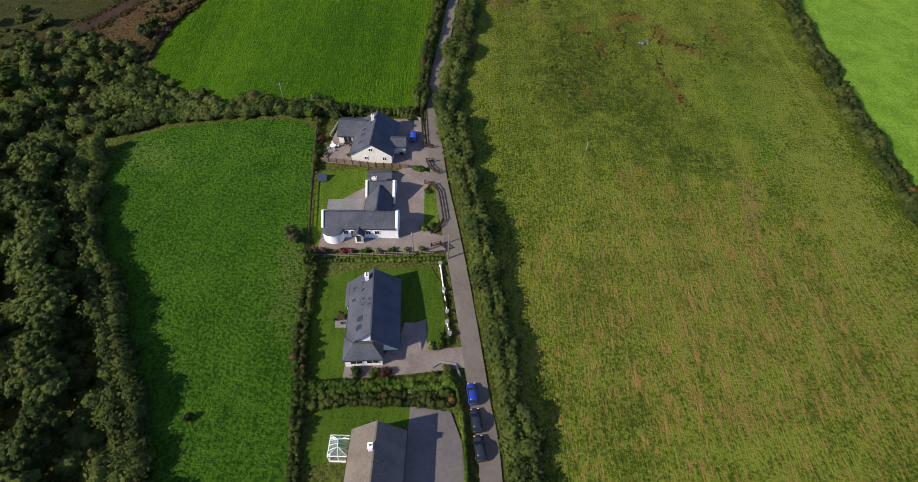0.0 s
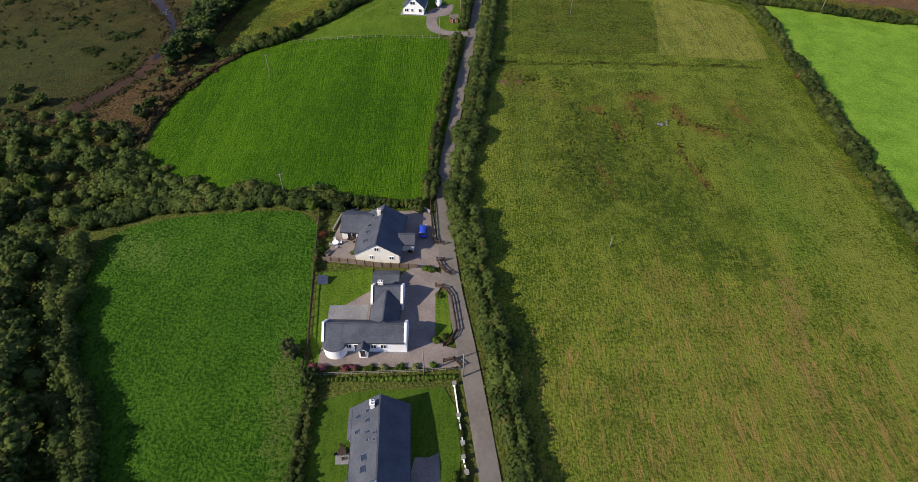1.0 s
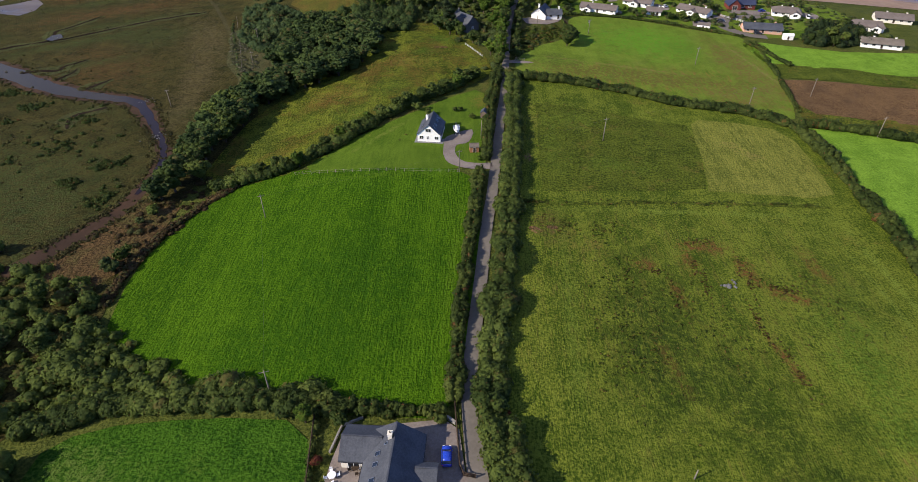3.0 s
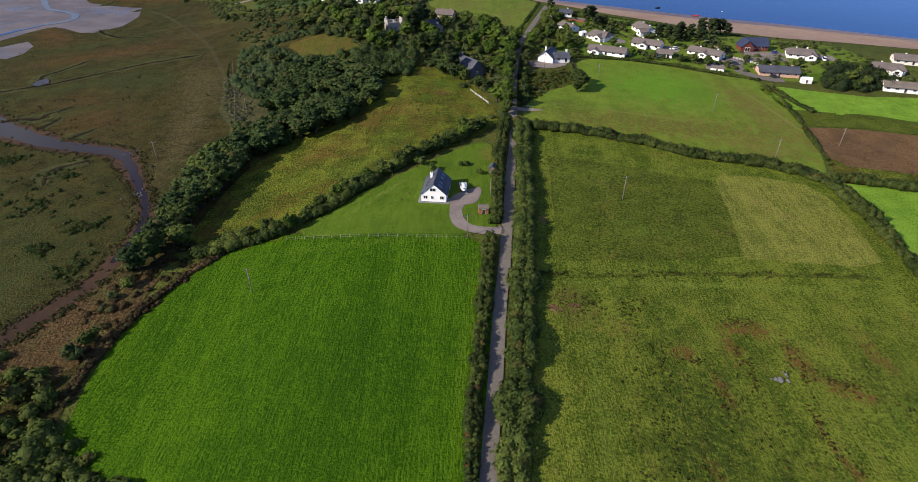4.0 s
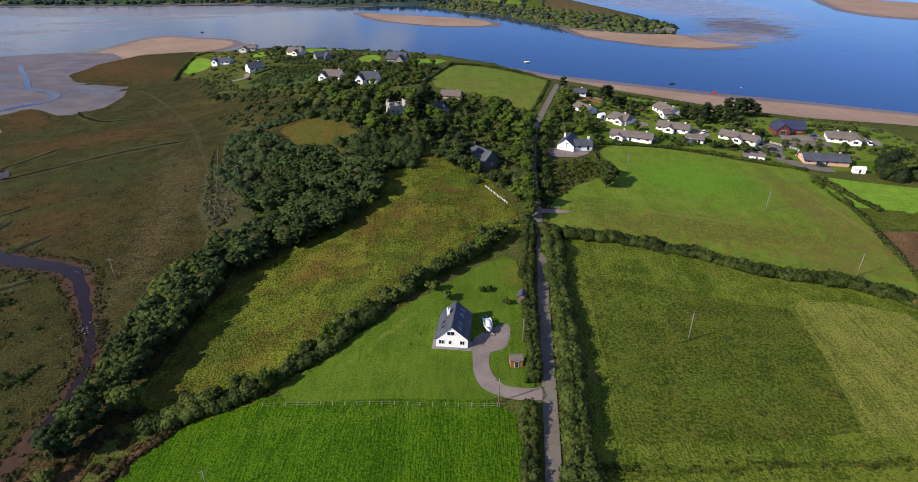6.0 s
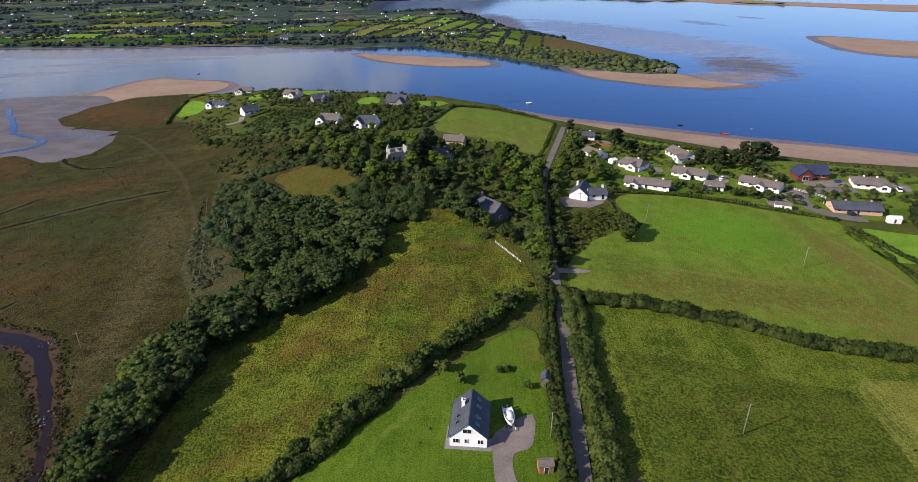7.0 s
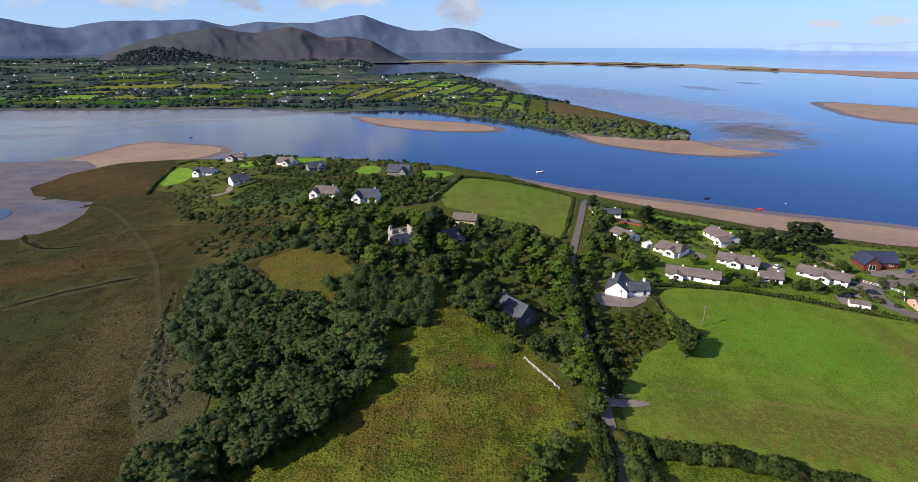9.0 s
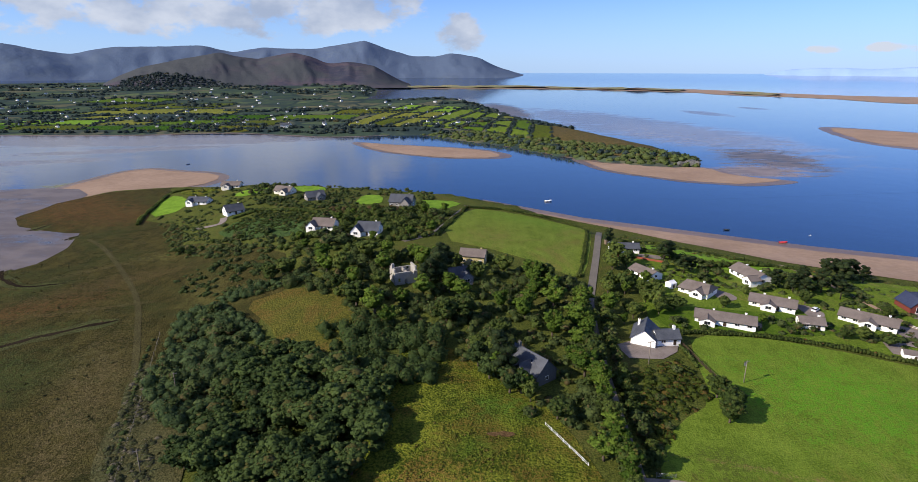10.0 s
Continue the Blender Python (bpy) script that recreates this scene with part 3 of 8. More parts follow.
ROAD = spline([(7, -60), (6.5, 0), (5.2, 31.7), (3.8, 41.2), (2.2, 52), (0.2, 64.4), (-2.4, 78.2), (-5.7, 94.6), (-8.2, 116.8), (-7.7, 131.8), (-6.2, 150), (-4.6, 171), (-3.2, 184), (-1.8, 201), (-0.4, 219), (1.1, 238.5),
               (2.9, 257.5), (4.6, 289.7), (6.8, 325), (9.0, 350), (12.9, 380), (17.5, 399), (26.5, 433), (37.9, 478), (44, 502)], 4)
ribbon("road", ROAD, [3.5 - 0.5 * smooth(95, 125, y) for x, y in ROAD], M_ROAD, 0.14, label="narrow grey asphalt country lane", category="road")

patch("field_north", rounded([(8, 287), (8.6, 274), (29, 270.5), (47, 264), (65, 253.5), (83, 250), (99, 243), (109, 246), (119, 296), (124, 338), (104, 344), (82, 355), (64, 361), (41, 361), (37, 345), (33, 322), (20, 312), (12, 300)], 1),
      M_NORTH, 0.06, label="green hay field with a worn yellow margin", category="field")
patch("bracken_strip", [(105.5, 240), (110, 248), (114, 268), (127, 264), (220, 264), (240, 262), (236, 211), (230, 212), (150, 228), (125, 236)], M_WILD, 0.05, label="rough green and brown strip beside a hedge", category="field")
patch("heath_plot", ragged([(112, 262), (116, 284), (139, 284), (174, 275), (234, 258), (230, 219), (155, 241), (139, 246), (116, 250)], 1.5, 4), M_BROWN, 0.06, label="brown cleared heath with dead bracken", category="heath")
patch("dark_strip", ragged([(119, 302), (147, 300), (176, 288), (238, 270), (234, 259), (174, 276), (140, 285), (117, 286)], 1.5, 4), M_RUSH, 0.09, label="dark green rushy strip of pasture", category="field")
patch("field_village", [(119, 295), (145, 291), (230, 290), (240, 318), (162, 320), (128, 331), (117, 328)], M_PALE, 0.06, label="green pasture below the village", category="field")
M_SHORE = grass("shore_pasture", (0.062, 0.096, 0.012), (0.170, 0.215, 0.034), (0.165, 0.130, 0.040), 60, 0.3, 0.54, 0.03, regions=((0, 490, 34, 14, -30, (0.100, 0.190, 0.022), 0.6), (-20, 455, 18, 22, 0, (0.150, 0.135, 0.036), 0.6)))
patch("field_lane", rounded([(-46, 448), (-30, 512), (-9, 507), (31, 480), (33, 471), (17, 408), (11, 408), (-13, 433)], 1), M_SHORE, 0.06, label="sloping green pasture beside the shore", category="field")
patch("field_mown", ragged([(58.5, 192.6), (62, 205), (64, 220), (66.6, 236.5), (70, 241), (84, 239), (95, 235), (98, 228), (98, 214), (95.5, 194), (88, 191.5), (75, 192)], 0.7, 3), M_DRY, 0.10, label="pale mown strip of meadow", category="field")
patch("field_rushes", ragged([(14, 249), (24, 247), (36, 244.2), (50, 239), (65, 235.3), (63.5, 217), (61, 205), (58.5, 193.5), (42, 191.5), (24, 189.5), (11, 189), (12, 216)], 0.7, 4), M_RUSH, 0.11, label="darker rushy part of a meadow", category="field")
ribbon("ditch", spline([(5, 181.5), (21, 183), (39, 185), (54, 186), (68, 186.4), (91, 186.6)]), 1.3, M_RUSH, 0.14, label="overgrown drain between two meadows", category="ditch")
patch("lawn", rounded([(-62, 202), (-52, 216), (-41, 227), (-28, 240), (-17, 252), (-5, 261), (-3.6, 240), (-4.6, 215), (-4.5, 199.5), (-43, 199.8)], 1), M_LAWN, 0.09, label="mown garden lawn round a white house", category="lawn")
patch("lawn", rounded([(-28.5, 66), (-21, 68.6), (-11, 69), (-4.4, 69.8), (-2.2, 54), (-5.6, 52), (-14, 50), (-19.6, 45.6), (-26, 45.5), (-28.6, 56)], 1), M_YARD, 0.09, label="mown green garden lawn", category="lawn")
patch("lawn", [(-32.4, 94), (-21.5, 95.4), (-20.8, 84), (-27, 76), (-29.4, 73.4), (-31, 77)], M_LAWN, 0.09, label="mown green garden lawn", category="lawn")
patch("lawn", [(-24, 41), (-8, 41), (-8, 37.5), (-14, 36), (-21, 31), (-24, 31)], M_YARD, 0.09, label="small garden lawn with shade in its colour", category="lawn")
patch("lawn", [(-8.4, 89.2), (-6.2, 90), (-4.9, 80.7), (-6, 78.4), (-8, 79.8)], M_LAWN, 0.16, label="narrow green verge beside a drive", category="lawn")
patch("drive", [(-8, 41), (-1.2, 40.2), (0.8, 35), (1.6, 29), (1.6, 10), (-8, 10)], M_TARMAC, 0.12, label="grey tarmac parking yard", category="drive")
patch("drive", [(-20, 50.2), (-13.5, 50.4), (-11, 53), (-9.6, 60.4), (-6.5, 60.5), (-5.9, 53), (-5.2, 51.6), (2.0, 52.6), (2.6, 48.6), (-3.5, 47.5), (-13.6, 46.2), (-20, 45.5)], M_GRAVEL, 0.13, label="gravel drive of a house", category="drive")
patch("drive", [(-29, 73.2), (-28.5, 84), (-13, 96), (-9, 95), (-6.2, 93.6), (-8, 89.5), (-7.8, 79), (-5.6, 77.5), (-1.5, 76.6), (-2.0, 74.2), (-5, 73.2)], M_GRAVEL, 0.12, label="gravel yard round a cottage", category="drive")
patch("drive", [(-31.5, 98), (-31, 104), (-29.8, 110.5), (-27, 111), (-12.7, 113), (-10, 111), (-8.7, 102.5), (-6.3, 100), (-5.7, 97.2), (-8.3, 95.8), (-20, 96.0), (-30.5, 96.8)], M_GRAVEL, 0.12, label="pale paved yard round a bungalow", category="drive")
patch("drive", spline([(-17.7, 214.5), (-17, 220), (-8.9, 225.5), (-9.8, 216.6), (-13.6, 214.3), (-13.7, 208.4), (-11, 203.9), (-5.6, 203), (-2.9, 203.2), (-3.1, 199.6), (-10.4, 199.9), (-15.8, 203.1), (-17.6, 208.4)], 3), M_GRAVEL, 0.14, label="curved gravel drive", category="drive")
patch("drive", [(17, 344), (27, 344), (33, 349), (36, 356), (27, 352), (20, 355), (15, 352)], M_GRAVEL, 0.13, label="gravel forecourt", category="drive")
patch("drive", [(5, 292.0), (8, 291.8), (12, 291.6), (15.4, 291.0), (16.4, 290), (14, 288.9), (9, 288.4), (5, 288.8)], M_GRAVEL, 0.13, label="gravel field entrance", category="drive")
ribbon("village_lane", spline([(150, 372), (136, 373), (122, 366), (118, 352), (126, 342), (134, 340)]), 6.0, M_ROAD, 0.13, label="grey lane through the village", category="road")
for pts in ([(64, 389), (72, 392), (70, 399), (63, 402)], [(90, 376), (98, 380), (96, 388), (90, 390)], [(114, 362), (124, 366), (121, 374), (113, 371)], [(128, 378), (150, 376), (154, 384), (130, 386)], [(64, 366), (70, 369), (68, 376), (62, 374)], [(46, 437), (58, 434), (58, 440), (48, 442)], [(166, 372), (174, 370), (176, 380), (168, 382)]):
    patch("forecourt", rounded(pts, 1), M_GRAVEL, 0.15, label="pale gravel forecourt of a village house", category="drive")
ribbon("village_lane", spline([(118, 356), (108, 362), (104, 352)]), 5.0, M_GRAVEL, 0.12, label="gravel lane to a bungalow", category="road")
ribbon("sandy_track", spline([(124, 366), (121, 385), (118, 405), (112, 440)]), 2.4, M_SAND, 0.13, label="sandy footpath to the beach", category="path")
ribbon("shore_lane", spline([(-60, 443), (-47, 455), (-41, 472), (-33, 505), (-30, 520)]), 3.2, M_ROAD, 0.13, label="narrow lane along the headland", category="road")
ribbon("marsh_path", spline([(-238, 492), (-215, 470), (-170, 414), (-148, 376), (-128, 336)]), 2.2, M_TRACK, 0.16, label="trodden path across the marsh", category="path")
ribbon("headland_path", spline([(-185, 503), (-171, 506), (-173, 518)]), 4.0, M_GRAVEL, 0.12, label="gravel drive on the headland", category="drive")
M_GLADE = grass("glade_grass", (0.044, 0.050, 0.010), (0.124, 0.118, 0.022), (0.130, 0.080, 0.024), 60, 0.2, 0.48, 0.07, tuft=1.25, relief=1.0)
M_BRACKEN = grass("bracken", (0.026, 0.054, 0.015), (0.074, 0.122, 0.034), (0.060, 0.088, 0.028), 20, 0.2, 0.55, 0.06, tuft=1.4, relief=1.2)
M_BANE = grass("scrubland_grass", (0.042, 0.043, 0.017), (0.100, 0.092, 0.040), (0.060, 0.070, 0.028), 20, 0.1, 0.5, 0.08, tuft=1.3)
patch("scrubland", ragged([(-136, 356), (-121, 306), (-108, 284), (-102, 262), (-93, 256), (-97, 300), (-104, 318), (-122, 346)], 1.5, 4), M_BANE, 0.12, label="grey-green rough grass between marsh and wood", category="ground")
patch("village_green", [(30, 362), (36, 400), (38, 440), (52, 447), (100, 438), (125, 424), (190, 400), (190, 335), (150, 338), (124, 341), (104, 349), (82, 359), (64, 363)], M_GARDEN, 0.0, label="lawns and rough grass between village gardens", category="lawn")
for pts, m in (([(-230, 535), (-246, 597), (-226, 586), (-212, 552)], M_PALE), ([(-243, 603), (-228, 618), (-206, 600), (-220, 584)], M_WILD), ([(-153, 591), (-125, 587), (-127, 566), (-143, 570)], M_PALE),
               ([(-97, 523), (-98, 560), (-83, 553), (-81, 521)], M_PALE), ([(-63, 516), (-61, 537), (-31, 533), (-43, 503)], M_PALE), ([(-167, 483), (-160, 508), (-137, 499), (-113, 483), (-103, 462), (-122, 459)], M_BRACKEN),
               ([(-116, 392), (-102, 398), (-88, 398), (-74, 388), (-66, 346), (-76, 343), (-90, 356), (-102, 376)], M_GLADE), ([(-190, 580), (-170, 590), (-165, 570), (-185, 565)], M_PALE),
               ([(52, 446), (60, 470), (84, 450), (105, 436), (103, 420), (70, 426)], M_PALE), ([(36, 445), (42, 460), (54, 456), (52, 446)], M_PALE), ([(30, 378), (52, 385), (70, 380), (96, 384), (96, 362), (38, 364)], M_LAWN),
               ([(140, 345), (146, 352), (190, 350), (190, 338), (150, 338)], M_LAWN)):
    patch("plot", ragged(rounded(pts, 1), 1.2, 4), m, 0.08, label="green plot of grass on the headland", category="field")

# shore: beach, sandbanks, mud and creeks
SHIFT = 0.0
patch("bay_shallows", [(-900, 640), (-300, 600), (150, 600), (420, 640), (760, 1000), (760, 1750), (-100, 1900), (-100, 1010), (-900, 1010)], M_BAY, 0.03, lambda x, y: SEA, 120.0, label="shallow water over streaky sand, mud and weed", category="shore")
level = lambda x, y: SEA
patch("beach", [(520, 286), (300, 388), (205, 414), (165, 420), (118, 449), (92, 479), (56, 518), (20, 551), (-10, 574), (-40, 590), (-70, 597), (-70, 614), (-20, 592), (10, 566), (43, 537), (102, 505), (152, 478), (191, 462), (300, 407), (520, 302)], M_SAND, 0.10,
      label="brown sandy beach at low tide", category="beach")
patch("wet_beach", [(-20, 590), (10, 564), (43, 535), (102, 503), (152, 476), (191, 460), (300, 405), (300, 412), (191, 469), (152, 486), (103, 513), (44, 545), (11, 573), (-18, 597)], M_WETSAND, 0.10, level, label="wet sand at the water's edge", category="beach")
for nm, pts, m, lift, lab in (
        ("sandbank", [(-350, 600), (-346, 664), (-336, 728), (-295, 712), (-253, 701), (-235, 660), (-262, 628), (-305, 600)], M_SAND, 0.25, "pale sandbank at low tide"),
        ("sandbank", [(-175, 929), (-97, 890), (-30, 872), (6, 832), (8, 797), (-52, 797), (-105, 830), (-127, 849)], M_SAND, 0.2, "long pale sandbank in the channel"),
        ("sandbank", [(523, 1084), (545, 1110), (581, 1085), (640, 1010), (700, 940), (620, 800), (520, 850), (473, 922)], M_SAND, 0.2, "pale sandbank at low tide"),
        ("mudflat", [(-236, 440), (-236, 505), (-300, 530), (-305, 600), (-340, 640), (-420, 620), (-520, 560), (-520, 370), (-300, 380)], M_FLAT, 0.35, "shiny grey mudflat at low tide"),
        ("far_beach", [(86, 773), (106, 711), (143, 678), (180, 660), (199, 656), (240, 671), (224, 682), (200, 702), (200, 732), (180, 738), (163, 736), (137, 752), (115, 768), (101, 800)], M_SAND, 0.12, "pale sandy beach below a headland"),
        ("sand_spit", [(-300, 2800), (245, 2800), (823, 2440), (835, 2204), (1057, 2016), (1103, 1678), (1700, 1400), (2000, 1800), (1390, 2060), (1170, 2220), (1005, 2620), (930, 2760), (280, 3130), (-300, 3120)], M_SAND, 0.35, "long sand spit across the bay")):
    SHIFT += 0.009
    if m == M_SAND and nm != "sand_spit":
        cx, cy = sum(p[0] for p in pts) / len(pts), sum(p[1] for p in pts) / len(pts)
        patch("wet_sand", ragged(rounded([(cx + (x - cx) * 1.16, cy + (y - cy) * 1.16) for x, y in pts], 2), 5, 14), M_WETSAND, 0.04 + SHIFT, level, 60.0, label="wet sand round a sandbank", category="shore")
    patch(nm, ragged(rounded(pts, 1), 5 if abs(pts[0][1]) < 1300 else 12, 14), m, lift + SHIFT, level, 60.0, label=lab, category="shore")
patch("mud_inlet", ragged([(-280, 400), (-273, 411), (-263, 401), (-259, 387), (-262, 376), (-276, 380), (-300, 384)], 1.5, 5), M_FLAT, 0.14, label="shiny tidal mud pool in the marsh", category="shore")
ribbon("tidal_channel", spline([(-375, 575), (-346, 538), (-318, 502), (-299, 491), (-287, 482), (-282, 466), (-294, 450), (-306, 424), (-330, 404)]), [5.0 - 0.06 * abs(k - 24) for k in range(49)], M_WATER, 0.52, 1.5, height=level, label="bright tidal channel winding through mud", category="creek")
ribbon("far_strand", spline([(-760, 1000), (-677, 998), (-514, 998), (-362, 1028), (-216, 983), (-91, 1010), (16, 896), (92, 786), (125, 760)]), 11.0, M_WETSAND, 0.3, height=level, label="strip of muddy strand on the far shore", category="shore")
CREEK_AT = [(-345, 340), (-270, 316), (-219, 295), (-194.5, 280.3), (-172, 269.6), (-153.7, 264.7), (-141, 261), (-130, 248.5), (-121, 235.5), (-114.5, 226), (-108.5, 210), (-108.5, 190), (-110.5, 180), (-114.5, 171), (-118.5, 163), (-125, 154)]
BANKS = [15, 15, 14.5, 14, 12, 10.5, 10, 8, 6.4, 5.4, 5.0, 5.4, 6.6, 7.5, 7.0, 4.0]
WATER = [10, 10, 9.5, 8.6, 7.0, 5.6, 4.6, 3.3, 2.6, 2.2, 1.9, 1.2]
CREEK = spline(CREEK_AT, 5)
wide = lambda w, i: w[i // 5] + (w[min(i // 5 + 1, len(w) - 1)] - w[i // 5]) * (i % 5) / 5
ribbon("creek_bank", CREEK, [wide(BANKS, i) for i in range(len(CREEK))], M_MUD, 0.10, 1.1, label="red-brown mud banks of a tidal creek", category="bank")
M_RUSTY = grass("rusty_grass", (0.046, 0.031, 0.014), (0.120, 0.075, 0.032), (0.070, 0.075, 0.022), 30, 0.3, 0.48, 0.06, tuft=1.4, relief=0.9)
patch("creek_meadow", ragged([(-106, 204), (-103, 190), (-92, 186), (-92, 174), (-94, 160), (-98, 152), (-112, 154), (-118, 166), (-113, 178), (-110, 190), (-109, 206)], 1.2, 3), M_RUSTY, 0.085, label="red-brown dead grass beside the creek", category="meadow")
M_CREEK, n, b = material("creek_water", 0.1, IOR=1.33)
b.inputs["Base Color"].default_value = (0.020, 0.014, 0.014, 1)
b.inputs["Specular IOR Level"].default_value = 0.2
bump(n, b, n.noise(n.coords(), 1.5, 3.0), 0.1, 0.1)
ribbon("creek", CREEK[:55], [wide(WATER, i) * (1 + 0.12 * math.sin(i * 1.7)) for i in range(55)], M_CREEK, 0.16, 0.5, label="narrow tidal creek winding through marsh", category="creek")
M_DRAIN = plain("drain_mud", (0.014, 0.011, 0.009), (0.034, 0.026, 0.018), 0.8, 0.4, 0.1)
M_DRAIN.node_tree.nodes["Principled BSDF"].inputs["Specular IOR Level"].default_value = 0.0
DRAINS = ([(-262, 300), (-240, 316), (-227, 327), (-218.7, 333.4), (-223.4, 344), (-223, 351), (-218.5, 362), (-215, 377)], [(-219, 333), (-209, 340), (-198, 353), (-184, 368), (-171, 379), (-160, 386)],
          [(-204, 290), (-196, 292.5), (-190, 294), (-190, 299), (-185, 307)], [(-184, 282), (-184, 289.6), (-183.6, 296)], [(-166, 273), (-165.4, 277), (-162, 284)], [(-320, 525), (-299, 508), (-284, 511.5), (-279, 524)], [(-277, 499.5), (-265, 489), (-253, 491), (-247.6, 500)],
          [(-250, 446), (-240, 432), (-222, 420), (-205, 424)], [(-150, 255), (-158, 246), (-154, 236)])
M_LEVEE = grass("levee_reeds", (0.034, 0.040, 0.013), (0.086, 0.094, 0.034), (0.065, 0.060, 0.026), 40, 0.2, 0.5, 0.1, tuft=1.0, relief=1.0)


def meander(line, size=1.3):
    """A line with small uneven bends."""
    out = []
    for x, y, _ in along(spline(line, 4), 2.2) + [(*line[-1], 0)]:
        v = noise.noise_vector(Vector((x / 7, y / 7, 5.0)))
        out.append((x + v.x * size, y + v.y * size))
    return out


for line in DRAINS:
    bends = meander(line)
    last = len(bends) - 1
    ease = [min(1.0, (last - k) / 5 + 0.25) for k in range(last + 1)]
    ribbon("reed_bank", bends, [(7.0 + 5.0 * noise.noise(Vector((x / 9, y / 9, 1)))) * e for (x, y), e in zip(bends, ease)], M_LEVEE, 0.15, 0.8, label="grey-green reeds along a marsh drain", category="marsh")
    ribbon("creek_channel", bends, [(1.7 + 1.6 * noise.noise(Vector((x / 6, y / 6, 3)))) * e for (x, y), e in zip(bends, ease)], M_DRAIN, 0.26, 0.25, label="dark muddy drain in the marsh", category="creek")
patch("creek_channel", ragged([(-222, 335), (-217, 333), (-215, 338), (-219, 344), (-222.5, 342)], 0.6, 2), M_CREEK, 0.34, label="small dark tidal pool in the marsh", category="creek")
for x, y, rx, ry, m, lab in ((7.3, 170.8, 1.4, 0.8, M_BROWN, "small bare sandy spot in a meadow"), (12.1, 171.4, 1.5, 0.8, M_BROWN, "small bare sandy spot in a meadow"), (-23.4, 306.4, 3.4, 1.1, M_BROWN, "orange-brown patch of dead bracken")):
    patch("bare_ground", ragged([(x + rx * math.cos(a * 0.7), y + ry * math.sin(a * 0.7)) for a in range(9)], 0.4, 0.8, x), m, 0.16, label=lab, category="ground")


# ---- far land ----
FAR = [(-2600, 1000), (-677, 1000), (-514, 1000), (-362, 1030), (-216, 985), (-91, 1012), (16, 898), (92, 788), (150, 748), (190, 738), (205, 775), (190, 880), (145, 1030), (75, 1240), (30, 1500), (8, 1720), (-70, 1830),
       (-330, 1900), (-330, 2200), (-420, 2900), (-300, 3300), (-2600, 3400)]


def zfar(x, y):
    d = off_line(x, y, FAR + FAR[:1])
    if not inside(x, y, FAR):
        d = -d
    top = -1.5 + 7.0 * smooth(-330, 120, x) + 10.0 * smooth(1300, 3000, y)
    return float(np.interp(d, (-60, 0, 12, 50), (-9, SEA - 0.2, SEA + 3.0 * smooth(-300, 0, x) + 1.5, top)))




def far_farmland(name):
    """Land some kilometres off: a patchwork of small fields, woods and scrub, with distance haze put into the muted
    blue-greens.
    """
    m, n, b = material(name, 0.95)
    b.inputs["Specular IOR Level"].default_value = 0.0
    p = n.coords(14, (1.0, 0.55, 1.0))
    cell = n.add("TexVoronoi", Vector=p, Scale=0.013)
    pick = n.math("ADD", cell.outputs["Color"], 0.0)
    edge = n.add("TexVoronoi", Vector=p, Scale=0.013)
    edge.feature = "DISTANCE_TO_EDGE"
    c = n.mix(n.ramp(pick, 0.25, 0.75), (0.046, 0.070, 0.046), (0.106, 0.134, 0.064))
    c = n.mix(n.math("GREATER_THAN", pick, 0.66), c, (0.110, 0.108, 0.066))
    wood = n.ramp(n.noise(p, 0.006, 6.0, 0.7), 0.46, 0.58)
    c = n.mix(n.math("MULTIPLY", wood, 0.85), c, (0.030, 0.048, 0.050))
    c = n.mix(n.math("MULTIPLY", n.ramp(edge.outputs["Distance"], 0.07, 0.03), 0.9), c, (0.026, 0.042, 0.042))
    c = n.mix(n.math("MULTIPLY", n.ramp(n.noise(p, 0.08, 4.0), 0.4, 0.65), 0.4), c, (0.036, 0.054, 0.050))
    n.put(b.inputs["Base Color"], c)
    bump(n, b, n.noise(p, 0.08, 4.0), 0.4, 2.0)
    return m


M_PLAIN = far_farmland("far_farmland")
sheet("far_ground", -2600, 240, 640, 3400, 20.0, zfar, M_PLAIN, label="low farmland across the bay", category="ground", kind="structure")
rng = random.Random(5)
FIELD_MATS = [M_PALE, M_LEFT, M_LAWN, M_RUSH, M_DRY, M_WILD, M_LAWN]
far_fields = []
for row, (y0, y1) in enumerate(((945, 1020), (1035, 1095), (1105, 1185), (1200, 1300), (1320, 1450), (1480, 1640), (1670, 1850), (1900, 2150))):
    x = -1500 if row > 3 else -780
    end = (125, 100, 60, 20, 0, -30, -120, -380)[row]
    while x < min(end, -240) - 30:
        w = rng.uniform(45, 120) * (1 + row * 0.12) * (0.55 if x > -260 else 1)
        sh = rng.uniform(-12, 12)
        chance = 0.92 if x > -300 else (0.25, 0.95, 0.85, 0.5, 0.35, 0.25, 0.2, 0.15)[row]
        if rng.random() < chance and x + w < end and all(inside(x + u, v, FAR) for u, v in ((-4, y0), (w + 4, y0), (w + 4 + sh, y1), (sh - 4, y1))):
            q = [(x + 3, y0 + 3), (x + w - 3, y0 + 3), (x + w - 3 + sh, y1 - 3), (x + 3 + sh, y1 - 3)]
            patch("far_field", q, rng.choice(FIELD_MATS), 0.35, zfar, 20.0, label="small far field across the bay", category="field")
            far_fields.append(q)
        x += w
